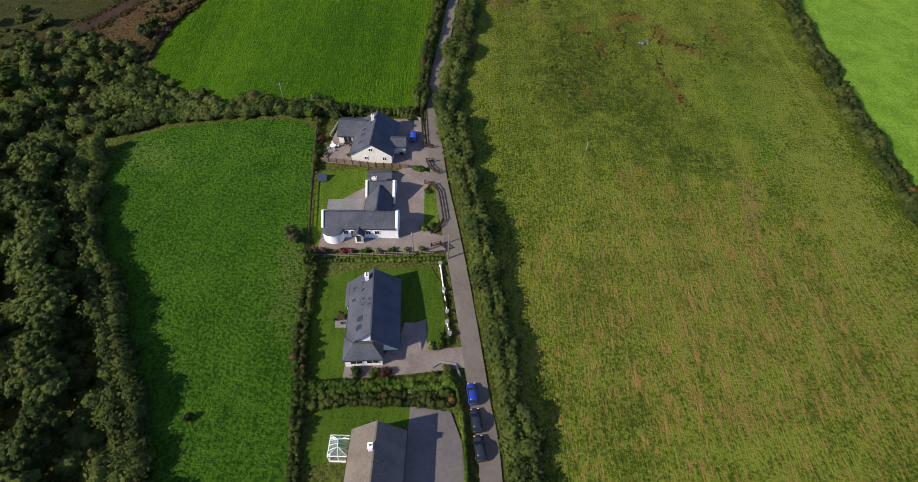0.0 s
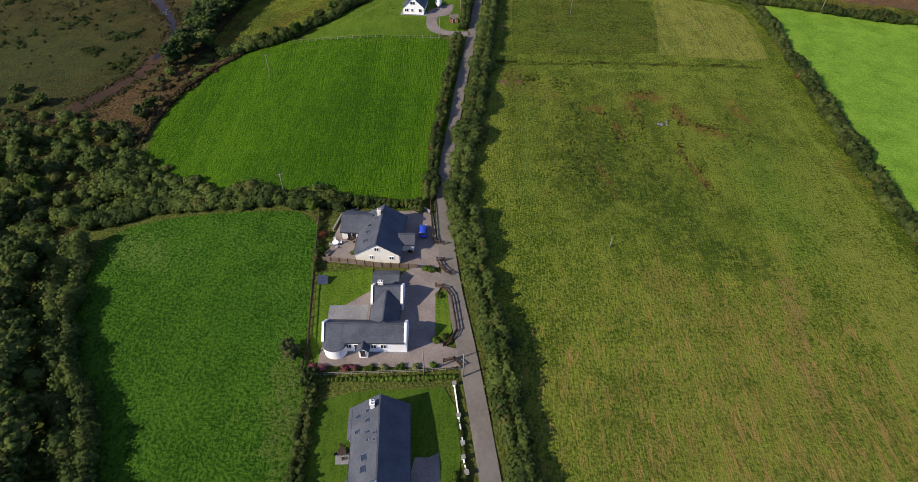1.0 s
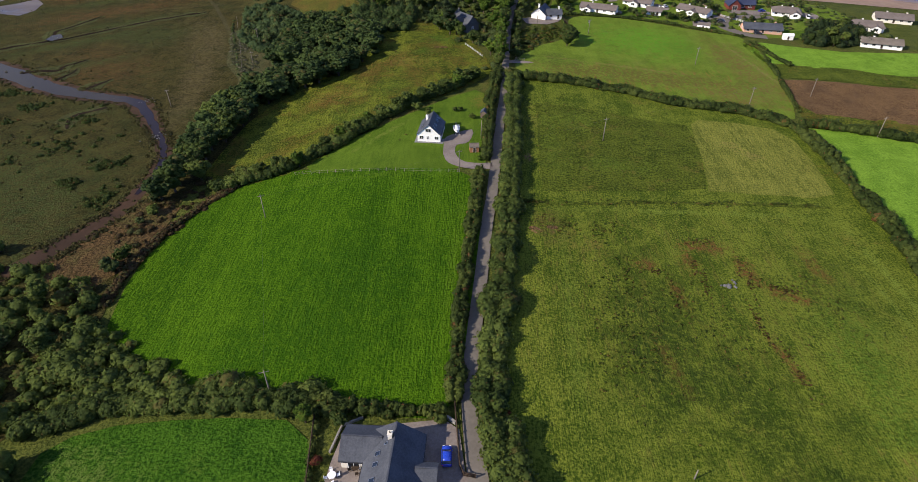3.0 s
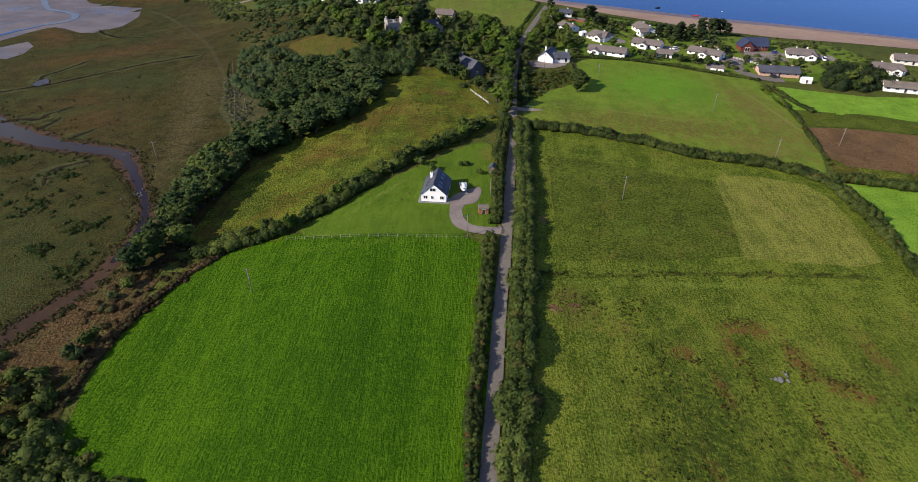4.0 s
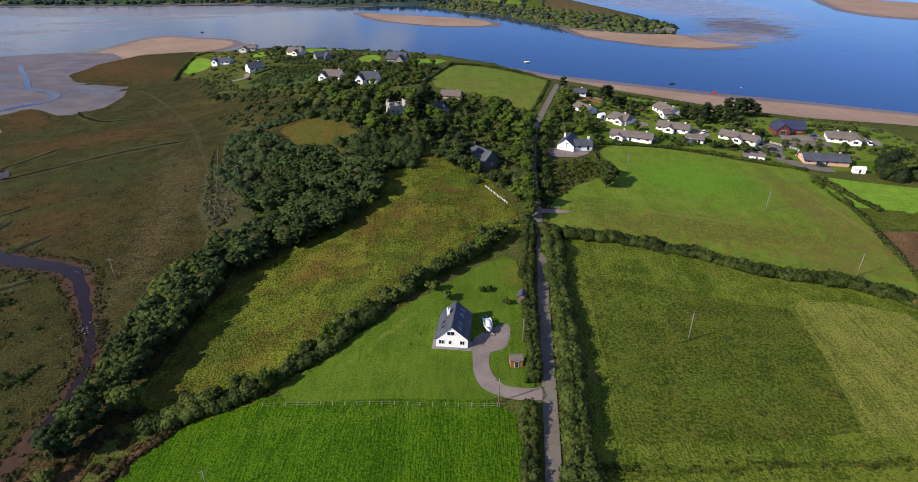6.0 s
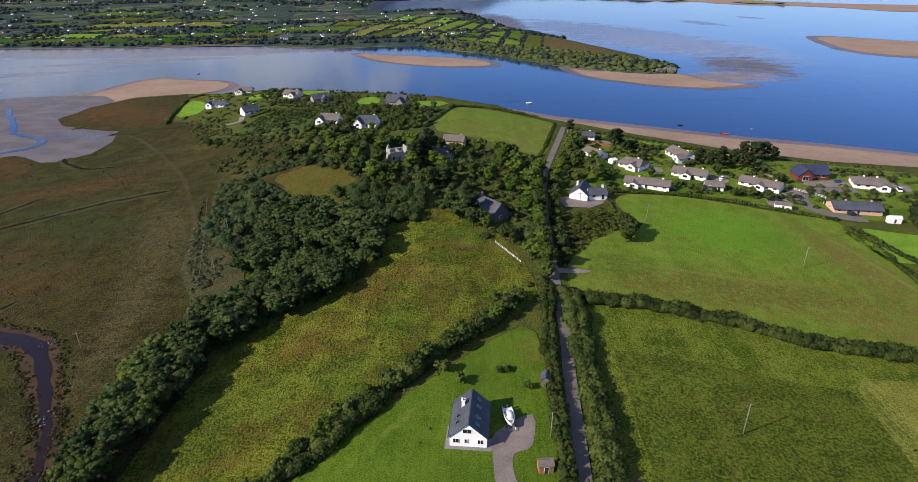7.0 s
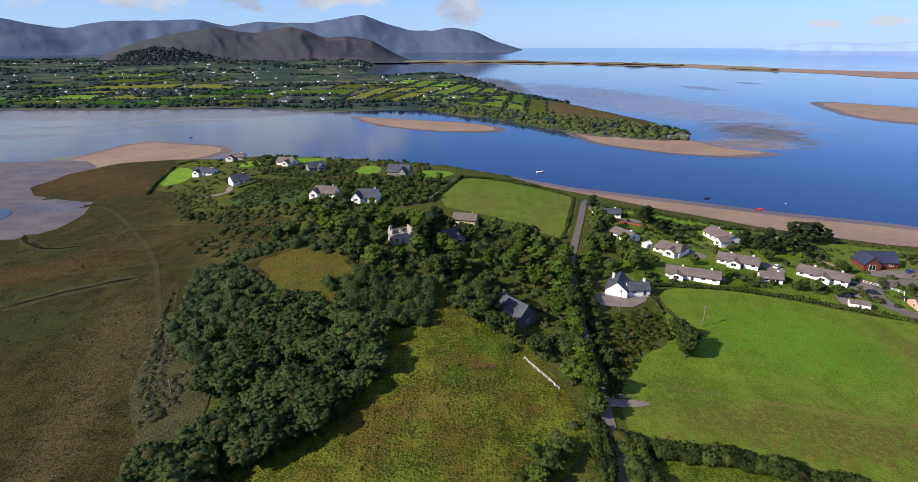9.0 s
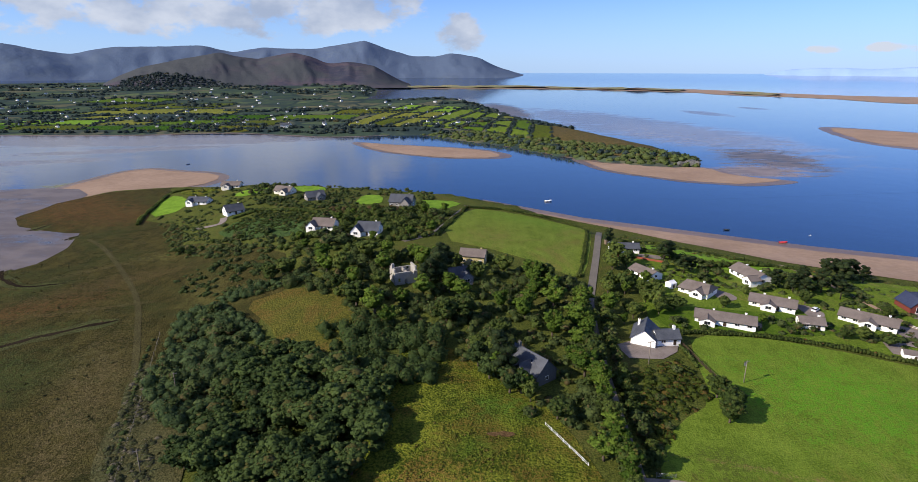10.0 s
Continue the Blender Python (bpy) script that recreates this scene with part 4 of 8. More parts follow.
# fields of the near headland, in strips from shore to shore
SOUTH, NORTH_SHORE = [(-230, 1000), (-91, 1030), (16, 925), (70, 850)], [(-160, 1600), (10, 1440), (60, 1230), (105, 1100)]
for k in range(9):
    ends = []
    for u in (k / 9 + 0.008, (k + 1) / 9 - 0.008):
        a = Vector((float(np.interp(u, (0, 0.4, 0.75, 1), [q[0] for q in SOUTH])), float(np.interp(u, (0, 0.4, 0.75, 1), [q[1] for q in SOUTH]))))
        b2 = Vector((float(np.interp(u, (0, 0.4, 0.75, 1), [q[0] for q in NORTH_SHORE])), float(np.interp(u, (0, 0.4, 0.75, 1), [q[1] for q in NORTH_SHORE]))))
        ends.append((a, b2))
    cuts = sorted(rng.uniform(0.25, 0.8) for _ in range(2))
    for v0, v1 in zip([0.06] + cuts, cuts + [0.94]):
        q = [tuple(ends[0][0].lerp(ends[0][1], v0 + 0.01)), tuple(ends[1][0].lerp(ends[1][1], v0 + 0.01)), tuple(ends[1][0].lerp(ends[1][1], v1 - 0.01)), tuple(ends[0][0].lerp(ends[0][1], v1 - 0.01))]
        if v1 - v0 > 0.1 and all(inside(x, y, FAR) for x, y in q):
            patch("far_field", q, rng.choice([M_PALE, M_GARDEN, M_LAWN, M_GARDEN, M_RUSH, M_DRY]), 0.55, zfar, 20.0, label="small far field on the headland across the bay", category="field")
            far_fields.append(q)
M_MOOR = grass("moor_grass", (0.052, 0.044, 0.017), (0.120, 0.090, 0.034), (0.060, 0.080, 0.022), 30, 0.1, 0.58, 0.02, tuft=5.0, relief=0.15)
patch("headland_moor", [(96, 800), (150, 765), (188, 752), (196, 790), (182, 880), (150, 980), (120, 1040), (80, 1020), (60, 920)], M_MOOR, 0.35, zfar, 20.0, label="brown moor on top of the headland", category="moor")

# hills and mountains, in a ring round the north-west


def ridge_line(pts, u):
    """The height at a bearing, with soft changes of slope."""
    xs, ys = [p[0] for p in pts], [p[1] for p in pts]
    return sum(w * float(np.interp(u + d, xs, ys)) for d, w in ((-0.45, 0.2), (0, 0.6), (0.45, 0.2)))


def range_of_hills(name, a0, a1, r0, r1, crest, mat, base, rough, label, seed, na=150, nr=36, fold=0.4):
    """Hills between two bearings (degrees from north) and two distances; crest: heights by bearing."""
    bm = bmesh.new()
    rows = []
    for j in range(nr + 1):
        v = j / nr
        row = []
        for i in range(na + 1):
            a = a0 + (a1 - a0) * i / na
            r = r0 + (r1 - r0) * v
            x, y = -32 + r * math.sin(radians(a)), 189 + r * math.cos(radians(a))
            h = ridge_line(crest, a)
            s = math.sin(min(1.0, v / 0.72) * math.pi / 2) ** 1.5 * (1.0 if v < 0.72 else 1 - 0.6 * (v - 0.72) / 0.28)
            spur = noise.fractal(Vector((x / 520, y / 700, seed)), 0.9, 2.1, 6) * rough * (1 - v ** 8) * min(1, v * 5)
            fall = math.sin(min(1.0, v / 0.72) * math.pi)
            # valleys that run down from the crest
            crease = -abs(noise.fractal(Vector((a * 0.42 + 0.5 * noise.noise(Vector((a / 3, v * 3, seed))), v * 0.9, seed + 3)), 1.0, 2.2, 4)) * h * fold * fall
            row.append(bm.verts.new((x, y, base + h * s + spur * (1 - 0.8 * v) * min(1.0, h / 120) + crease)))
        rows.append(row)
    for j in range(nr):
        for i in range(na):
            bm.faces.new((rows[j][i], rows[j][i + 1], rows[j + 1][i + 1], rows[j + 1][i])).smooth = True
    return link(name, bm, mat, label=label, category="hill", kind="structure")


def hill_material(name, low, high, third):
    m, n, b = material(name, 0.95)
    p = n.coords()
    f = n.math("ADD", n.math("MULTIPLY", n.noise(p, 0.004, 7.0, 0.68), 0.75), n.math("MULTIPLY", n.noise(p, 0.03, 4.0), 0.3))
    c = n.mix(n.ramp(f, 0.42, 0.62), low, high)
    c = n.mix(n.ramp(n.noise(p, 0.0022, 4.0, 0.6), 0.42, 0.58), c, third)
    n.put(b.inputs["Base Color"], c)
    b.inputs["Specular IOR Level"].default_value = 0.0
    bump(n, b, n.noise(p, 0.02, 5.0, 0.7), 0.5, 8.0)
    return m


# the blue tints are distance haze, put into the base colours
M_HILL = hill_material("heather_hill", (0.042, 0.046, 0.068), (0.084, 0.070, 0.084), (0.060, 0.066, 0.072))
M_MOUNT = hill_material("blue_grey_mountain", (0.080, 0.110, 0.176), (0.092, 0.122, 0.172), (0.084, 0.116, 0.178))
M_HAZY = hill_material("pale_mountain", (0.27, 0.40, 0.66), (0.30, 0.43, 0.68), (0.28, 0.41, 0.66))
R_M, R_H = 4456, 3220
MOUNT = [(-44, .024), (-37.3, .0312), (-34.5, .0225), (-33, .019), (-29.7, .0301), (-26.2, .0286), (-23, .0293), (-20.7, .0215), (-18.2, .0302), (-13.6, .0264), (-11.5, .0329), (-9.2, .0403), (-7.2, .027), (-5.1, .0161), (-2.6, .0143), (-1.2, .0208),
         (1.6, .0134), (3.2, -.0005), (5.2, -.0105), (6, -.014)]
HILL = [(-32.2, -.034), (-30, -.0126), (-28.2, -.0004), (-25.5, .0096), (-23.1, .0183), (-21.9, .0227), (-20.7, .0169), (-18.8, .0127), (-15.7, .0218), (-14.2, .0157), (-12.7, .0043), (-10.5, .0069), (-8.4, .0013), (-6.3, -.019), (-5, -.029)]
range_of_hills("mountains", -44, 6, 3750, 4740, [(a, 86 + R_M * s + 4) for a, s in MOUNT], M_MOUNT, -4, 34, "mountain range beyond the bay, haze painted into its blue", 2, 220, 36, 0.075)
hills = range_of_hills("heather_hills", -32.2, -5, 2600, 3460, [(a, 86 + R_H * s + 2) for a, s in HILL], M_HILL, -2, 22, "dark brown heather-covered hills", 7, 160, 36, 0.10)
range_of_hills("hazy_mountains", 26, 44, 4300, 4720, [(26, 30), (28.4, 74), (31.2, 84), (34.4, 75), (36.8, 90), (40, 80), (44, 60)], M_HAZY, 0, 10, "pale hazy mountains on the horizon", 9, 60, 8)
dune = lambda x, y: SEA + 2.0 + 10.0 * max(0.0, noise.noise(Vector((x / 90, y / 60, 4))) + 0.25)
M_DUNE = grass("dune_grass", (0.120, 0.130, 0.064), (0.230, 0.215, 0.118), (0.280, 0.230, 0.150), 30, 0.1, 0.5, 0.02, tuft=6.0, relief=0.04)
patch("dunes", ragged([(-290, 2860), (245, 2860), (700, 2590), (800, 2480), (870, 2600), (640, 2780), (280, 3060), (-290, 3080)], 15, 40), M_DUNE, 0.3, dune, 40.0, label="grassy sand dunes on the spit", category="dunes")
patch("dunes", ragged([(900, 2330), (960, 2350), (1050, 2240), (1010, 2150), (930, 2210)], 12, 30), M_DUNE, 0.3, dune, 40.0, label="grassy sand dunes on the spit", category="dunes")

# ---- plants ----


def ico(sub=1):
    bm = bmesh.new()
    bmesh.ops.create_icosphere(bm, subdivisions=sub, radius=1.0)
    v = np.array([q.co[:] for q in bm.verts])
    f = np.array([[q.index for q in t.verts] for t in bm.faces])
    bm.free()
    return v, f


ICO_V, ICO_F = ico(1)


def foliage(name, lobes, mat, density=7.0, size=0.42, seed=0, core=0.90, low=-0.15):
    """A mesh of many small leaf sprays over rounded lobes (x, y, z, rx, ry, rz), each with a dim heart of inner leaves."""
    rg = np.random.default_rng(seed)
    lob = np.array(lobes, dtype=float)
    area = 4 * math.pi * (lob[:, 3] * lob[:, 4] + lob[:, 3] * lob[:, 5] + lob[:, 4] * lob[:, 5]) / 3
    count = np.maximum(6, (area * density * 0.7).astype(int))
    which = np.repeat(np.arange(len(lob)), count)
    n = len(which)
    d = rg.normal(size=(n, 3))
    d /= np.linalg.norm(d, axis=1)[:, None]
    d[:, 2] = np.where(d[:, 2] < low, -d[:, 2] * 0.6, d[:, 2])
    reach = rg.uniform(0.80, 1.13, n)[:, None]
    pos = lob[which, :3] + d * lob[which, 3:] * reach
    nrm = d + rg.normal(size=(n, 3)) * 0.55 + np.array([0, 0, 0.25])
    nrm /= np.linalg.norm(nrm, axis=1)[:, None]
    a = np.cross(nrm, rg.normal(size=(n, 3)))
    a /= np.linalg.norm(a, axis=1)[:, None]
    b = np.cross(nrm, a)
    s = (size * rg.uniform(0.55, 1.35, n))[:, None]
    k = rg.uniform(0.5, 0.9, n)[:, None]
    bend = nrm * s * rg.uniform(-0.25, 0.25, n)[:, None]
    leaves = np.stack([pos - a * s * 0.6, pos - b * s * 0.5 * k + bend, pos + a * s * 0.6, pos + b * s * 0.5 + bend], 1).reshape(-1, 3)
    wob = 1 + rg.uniform(-0.14, 0.14, (len(lob), len(ICO_V)))
    hearts = (lob[:, None, :3] + ICO_V[None] * lob[:, None, 3:] * core * wob[:, :, None]).reshape(-1, 3)
    hf = (ICO_F[None] + (np.arange(len(lob)) * len(ICO_V))[:, None, None]).reshape(-1, 3) + len(leaves)
    lf = np.arange(n * 4).reshape(-1, 4)
    verts = np.concatenate([leaves, hearts])
    me = bpy.data.meshes.new(name)
    me.vertices.add(len(verts))
    me.vertices.foreach_set("co", verts.ravel())
    loops = np.concatenate([lf.ravel(), hf.ravel()])
    me.loops.add(len(loops))
    me.loops.foreach_set("vertex_index", loops.astype(np.int32))
    starts = np.concatenate([np.arange(n) * 4, n * 4 + np.arange(len(hf)) * 3])
    me.polygons.add(len(starts))
    me.polygons.foreach_set("loop_start", starts.astype(np.int32))
    me.update(calc_edges=True)
    soft = d * 0.8 + nrm * 0.4      # leaves are shaded by the lobe that they clothe
    soft /= np.linalg.norm(soft, axis=1)[:, None]
    me.normals_split_custom_set_from_vertices(np.concatenate([np.repeat(soft, 4, 0), np.tile(ICO_V, (len(lob), 1))]).tolist())
    me.materials.append(mat)
    return me


def tube(bm, path, radii, sides=6):
    """A tapered round bar along a path."""
    rings = []
    for i, (p, r) in enumerate(zip(path, radii)):
        p = Vector(p)
        d = Vector(path[min(i + 1, len(path) - 1)]) - Vector(path[max(i - 1, 0)])
        q = d.to_track_quat("Z", "Y")
        rings.append([bm.verts.new(p + q @ Vector((r * math.cos(j * math.tau / sides), r * math.sin(j * math.tau / sides), 0))) for j in range(sides)])
    for r0, r1 in zip(rings, rings[1:]):
        for j in range(sides):
            bm.faces.new((r0[j], r0[(j + 1) % sides], r1[(j + 1) % sides], r1[j])).smooth = True
    bm.faces.new(rings[0][::-1])
    bm.faces.new(rings[-1])


def tree(kind, label, height, spread, mat, seed, trunk=0.3, lobes_n=12, size=0.5, density=6.0, category="tree"):
    """A tree with a tapered trunk, limbs and a crown of many lobes. It stands at the origin."""
    rg = random.Random(seed)
    root = tagged(new(kind), label, category)
    limbs, lobes = [], []
    heads = max(3, lobes_n // 5)
    lo, hi = height * trunk, height * 0.95
    for i in range(heads):
        # one rounded head of the crown, clothed in smaller lumps
        a = i * 2.4 + rg.uniform(-0.4, 0.4)
        out = spread * rg.uniform(0.38, 0.62) * (0.25 if i == 0 else 1.0)
        hr = spread * rg.uniform(0.36, 0.50)
        hz = hi - hr * 0.85 - (0.0 if i == 0 else rg.uniform(0.05, 0.38) * (hi - lo))
        c = Vector((out * math.cos(a), out * math.sin(a), hz))
        lobes.append((*c, hr * 0.86, hr * 0.86, hr * 0.80))
        limbs.append(tuple(c))
        for k in range(9):
            e, b2 = math.asin(rg.uniform(-0.35, 1.0)), k * 2.4 + rg.uniform(-0.5, 0.5)
            r = hr * rg.uniform(0.24, 0.44)
            lobes.append((c.x + hr * 0.86 * math.cos(e) * math.cos(b2), c.y + hr * 0.86 * math.cos(e) * math.sin(b2), c.z + hr * 0.80 * math.sin(e), r, r, r * rg.uniform(0.75, 1.0)))
    lobes.append((0, 0, lo + (hi - lo) * 0.42, spread * 0.66, spread * 0.66, (hi - lo) * 0.42))
    bm = bmesh.new()
    t = 0.035 * height
    tube(bm, [(0, 0, -0.4), (0.1, 0.05, height * trunk * 0.6), (0, 0.1, height * 0.6), (0, 0, height * 0.85)], [t * 1.3, t, t * 0.6, t * 0.15], 7)
    for p in limbs:
        s = Vector((0, 0.05, height * trunk * rg.uniform(0.7, 1.2)))
        tube(bm, [s, s.lerp(Vector(p), 0.5) + Vector((0, 0, 0.2)), p], [t * 0.45, t * 0.3, t * 0.1], 5)
    part("trunk", bm, M_BARK, root)
    crown = new("crown", foliage("crown", lobes, mat, density, size, seed))
    crown.parent = root
    return root


def pine(kind, label, height, spread, seed):
    """A wind-shaped pine: long bare trunk, flat layered plates of needles."""
    rg = random.Random(seed)
    root = tagged(new(kind), label, "tree")
    bm = bmesh.new()
    tube(bm, [(0, 0, -0.4), (0.15, 0, height * 0.4), (0.05, 0.2, height * 0.75), (0, 0, height * 0.95)], [0.035 * height, 0.026 * height, 0.017 * height, 0.005 * height], 7)
    lobes = []
    for i in range(11):
        a = i * 2.4 + rg.uniform(-0.5, 0.5)
        z = height * (0.36 + 0.6 * i / 11)
        rad = spread * (1.0 - 0.6 * abs(i - 4) / 7) * rg.uniform(0.4, 0.8)
        r = spread * rg.uniform(0.38, 0.58)
        lobes.append((rad * math.cos(a), rad * math.sin(a), z, r, r, r * 0.62))
        tube(bm, [(0.05, 0.1, z - height * 0.08), (rad * 0.9 * math.cos(a), rad * 0.9 * math.sin(a), z)], [0.008 * height, 0.003 * height], 5)
    part("trunk", bm, M_BARK, root)
    crown = new("crown", foliage("crown", lobes, M_PINE, 7.0, 0.42, seed))
    crown.parent = root
    return root


KINDS = {
    "broad": [tree("tree", "dark green broad-leaved tree with a rounded crown", 8.0, 3.6, M_TREE, 11 + i, 0.16, 28 + i, 0.46, 3.6) for i in range(4)],
    "oak": [tree("tree", "dark green oak tree with a full rounded crown", 8.0, 3.7, M_OAK, 21 + i, 0.14, 32 + 2 * i, 0.46, 3.6) for i in range(3)],
    "fresh": [tree("tree", "light green broad-leaved tree in full leaf", 8.0, 3.3, M_FRESH, 31 + i, 0.16, 26 + i, 0.46, 3.6) for i in range(2)],
    "bush": [tree("bush", "dense dark green bush in full leaf", 3.0, 2.0, M_TREE, 51 + i, 0.12, 15, 0.40, 4.0, "bush") for i in range(3)],
    "willow": [tree("bush", "grey-green willow scrub in full leaf", 3.2, 2.2, M_SCRUB, 61 + i, 0.12, 15, 0.40, 4.0, "bush") for i in range(3)],
    "pine": [pine("pine_tree", "tall dark pine tree with flat needle plates", 14.0, 4.2, 71 + i) for i in range(2)],
}
for group in KINDS.values():
    for k, o in enumerate(group):       # the first of each kind stand in the wood behind the start
        o.matrix_basis = pose(-95 - 6 * k, -30 - 3 * len(o.name), zg(-95, -30), 0, 0, 40 * k)
rng = random.Random(3)
TREES = []


def plant(kind, x, y, height, wide=1.0, group="", sink=0.0):
    o = rng.choice(KINDS[kind])
    base = {"broad": 8.0, "oak": 8.0, "fresh": 8.0, "bush": 3.0, "willow": 3.2, "pine": 14.0}[kind]
    s = height / base
    m = pose(x, y, zg(x, y) - 0.1 - sink, rng.uniform(-4, 4), rng.uniform(-4, 4), rng.uniform(0, 360)) @ Matrix.Diagonal((s * wide, s * wide, s, 1))
    c = copy_thing(o, m)
    if group:
        tagged(c, group=group)
    TREES.append((x, y))
    return c


def scatter(poly, n, apart, kinds, lo, hi, group, wide=(0.9, 1.2), keep=()):
    """Plants spread over an outline, no nearer to one another than apart."""
    xs, ys = [p[0] for p in poly], [p[1] for p in poly]
    mine, tries = [], 0
    while len(mine) < n and tries < n * 40:
        tries += 1
        x, y = rng.uniform(min(xs), max(xs)), rng.uniform(min(ys), max(ys))
        if not inside(x, y, poly) or any((x - a) ** 2 + (y - b) ** 2 < apart ** 2 for a, b in mine):
            continue
        if any((x - a) ** 2 + (y - b) ** 2 < c * c for a, b, c in keep):
            continue
        mine.append((x, y))
        kind = rng.choice(kinds)
        if kind == "broad" and -8 < x < 6 and 270 < y < 350:
            kind = "fresh"                  # lighter leaves along the lane
        plant(kind, x, y, rng.uniform(lo, hi), rng.uniform(*wide), group)


# houses to keep clear of trees: x, y, radius
CLEAR = [(-9, 294, 5), (-13, 334, 7.5), (-9, 327, 5), (-8, 300, 4.5), (-6, 296.5, 4.5), (-3, 291, 5), (-6, 287, 4.5), (-10.5, 305, 4.5), (-7, 298, 4.5), (-12.5, 311, 3), (25.5, 357, 10), (42, 414, 7), (42, 445, 9), (58, 398, 9), (-55, 400, 8), (-53, 391, 7), (-28, 420, 7), (-26, 410, 6), (-34, 402, 6), (-32, 393, 6), (-77, 455, 9), (-101, 467, 9), (-67, 515, 9), (-126, 545, 9), (-151, 566, 10), (7, 330, 3), (9, 352, 3), (16, 395, 3), (12, 378, 3), (5.4, 300, 3), (10.6, 365, 3), (6, 315, 3), (8, 342, 3), (33, 455, 3), (12, 291.7, 4.5)]
WOOD_W = [(-48, -50), (-50, 26), (-63, 45), (-73, 62), (-86, 80), (-95, 104), (-100, 118), (-92, 132), (-95, 146), (-100, 153), (-112, 157), (-128, 150), (-135, 110), (-130, 60), (-120, 0), (-115, -50)]
scatter(WOOD_W, 36, 7.4, ["broad", "broad", "fresh"], 5.0, 8.5, "trees of the western thicket", (0.95, 1.3))
scatter(WOOD_W, 45, 4.0, ["willow", "bush"], 2.4, 4.0, "scrub of the western thicket", (1.0, 1.4))
scatter([(-135, 60), (-165, 60), (-160, 150), (-130, 185), (-118, 172), (-130, 150)], 18, 5.5, ["willow", "bush"], 2.5, 4.5, "scrub on the marsh edge", (1.0, 1.4))
scatter([(-100, 190), (-91, 200), (-92, 228), (-91, 250), (-85, 268), (-96, 276), (-103, 250), (-101, 215)], 28, 4.6, ["broad", "oak", "oak"], 7.0, 9.5, "trees along the marsh", (1.15, 1.4))
scatter([(-92, 296), (-99, 300), (-98, 333), (-96, 348), (-88, 354), (-78, 344), (-69, 336), (-60, 329), (-51, 312), (-50, 300), (-60, 287), (-76, 273), (-85, 262), (-95, 257), (-101, 278)], 56, 4.9, ["oak"], 7.8, 10.0, "trees of the oak wood", (1.3, 1.55))
scatter([(-110, 322), (-98, 332), (-94, 350), (-106, 374), (-124, 390), (-136, 386), (-126, 347)], 26, 4.8, ["willow"], 3.2, 4.8, "scrub north of the wood", (1.0, 1.4))
ROADWOOD = [(-9, 283), (2.5, 272), (4.5, 320), (6.5, 350), (10, 380), (14, 398), (5, 404), (-20, 424), (-45, 430), (-75, 428), (-112, 408), (-80, 388), (-68, 368), (-66, 350), (-48, 352), (-40, 345), (-26, 338), (-20, 318), (-12, 305)]
# the light-leaved share imitates haze over the wood by colour
scatter(ROADWOOD, 50, 6.0, ["broad", "fresh"], 6.0, 10.5, "trees of the headland wood", (1.0, 1.3), CLEAR)
scatter(ROADWOOD, 20, 4.0, ["bush", "willow"], 2.5, 4.5, "undergrowth of the headland wood", (1.0, 1.3), CLEAR)
scatter([(10, 285), (8.5, 318), (10, 335), (20, 338), (33, 345), (33, 325), (22, 314), (14, 304)], 10, 4.2, ["willow"], 1.4, 2.4, "scrub by the lane", (1.0, 1.3), CLEAR)
scatter([(12, 358), (20, 385), (28, 425), (36, 440), (48, 430), (40, 400), (48, 385), (36, 368), (24, 366)], 24, 5.0, ["broad", "bush", "fresh"], 4.0, 8.5, "garden trees of the village", (0.9, 1.15), CLEAR + [(37, 412, 8)])
scatter([(-48, 450), (-38, 500), (-60, 505), (-100, 510), (-120, 500), (-112, 470), (-118, 440), (-80, 430)], 30, 6.0, ["broad", "fresh", "willow"], 3.5, 6.5, "trees of the headland", (0.9, 1.3), CLEAR)
scatter([(-50, 590), (-110, 612), (-190, 618), (-190, 606), (-110, 590), (-60, 570)], 16, 6.0, ["bush", "willow"], 2.5, 4.5, "scrub along the shore", (1.0, 1.5), CLEAR)
scatter([(-120, 440), (-130, 480), (-165, 475), (-180, 466), (-165, 452)], 14, 5.0, ["bush", "willow"], 2.0, 3.6, "scrub of the headland", (1.1, 1.5), CLEAR)
# only the lighter willow leaves here, in place of haze over the village
scatter([(30, 362), (50, 378), (70, 376), (96, 376), (100, 392), (128, 398), (150, 400), (175, 392), (180, 362), (150, 362), (120, 356), (96, 362), (60, 364)], 44, 4.0, ["willow"], 1.4, 3.2, "garden shrubs of the village", (0.9, 1.3),
        [(g[0], g[1], g[2]) for g in ((57, 371, 9), (81, 387, 9), (86, 371, 5), (108, 375, 9), (134, 350, 9), (159, 378, 9), (140, 391, 12), (136, 373, 6), (122, 362, 6), (150, 372, 5), (118, 385, 3), (52, 374, 6), (64, 368, 6), (102, 380, 5), (115, 370, 5), (74, 391, 5), (89, 383, 5))])
scatter([(40, 420), (50, 440), (75, 430), (100, 425), (118, 410), (96, 398), (70, 402), (50, 404)], 34, 4.0, ["willow"], 1.6, 3.8, "garden shrubs near the beach", (0.9, 1.3), [(86, 415, 10), (42, 414, 8), (58, 398, 9), (42, 446, 9)])
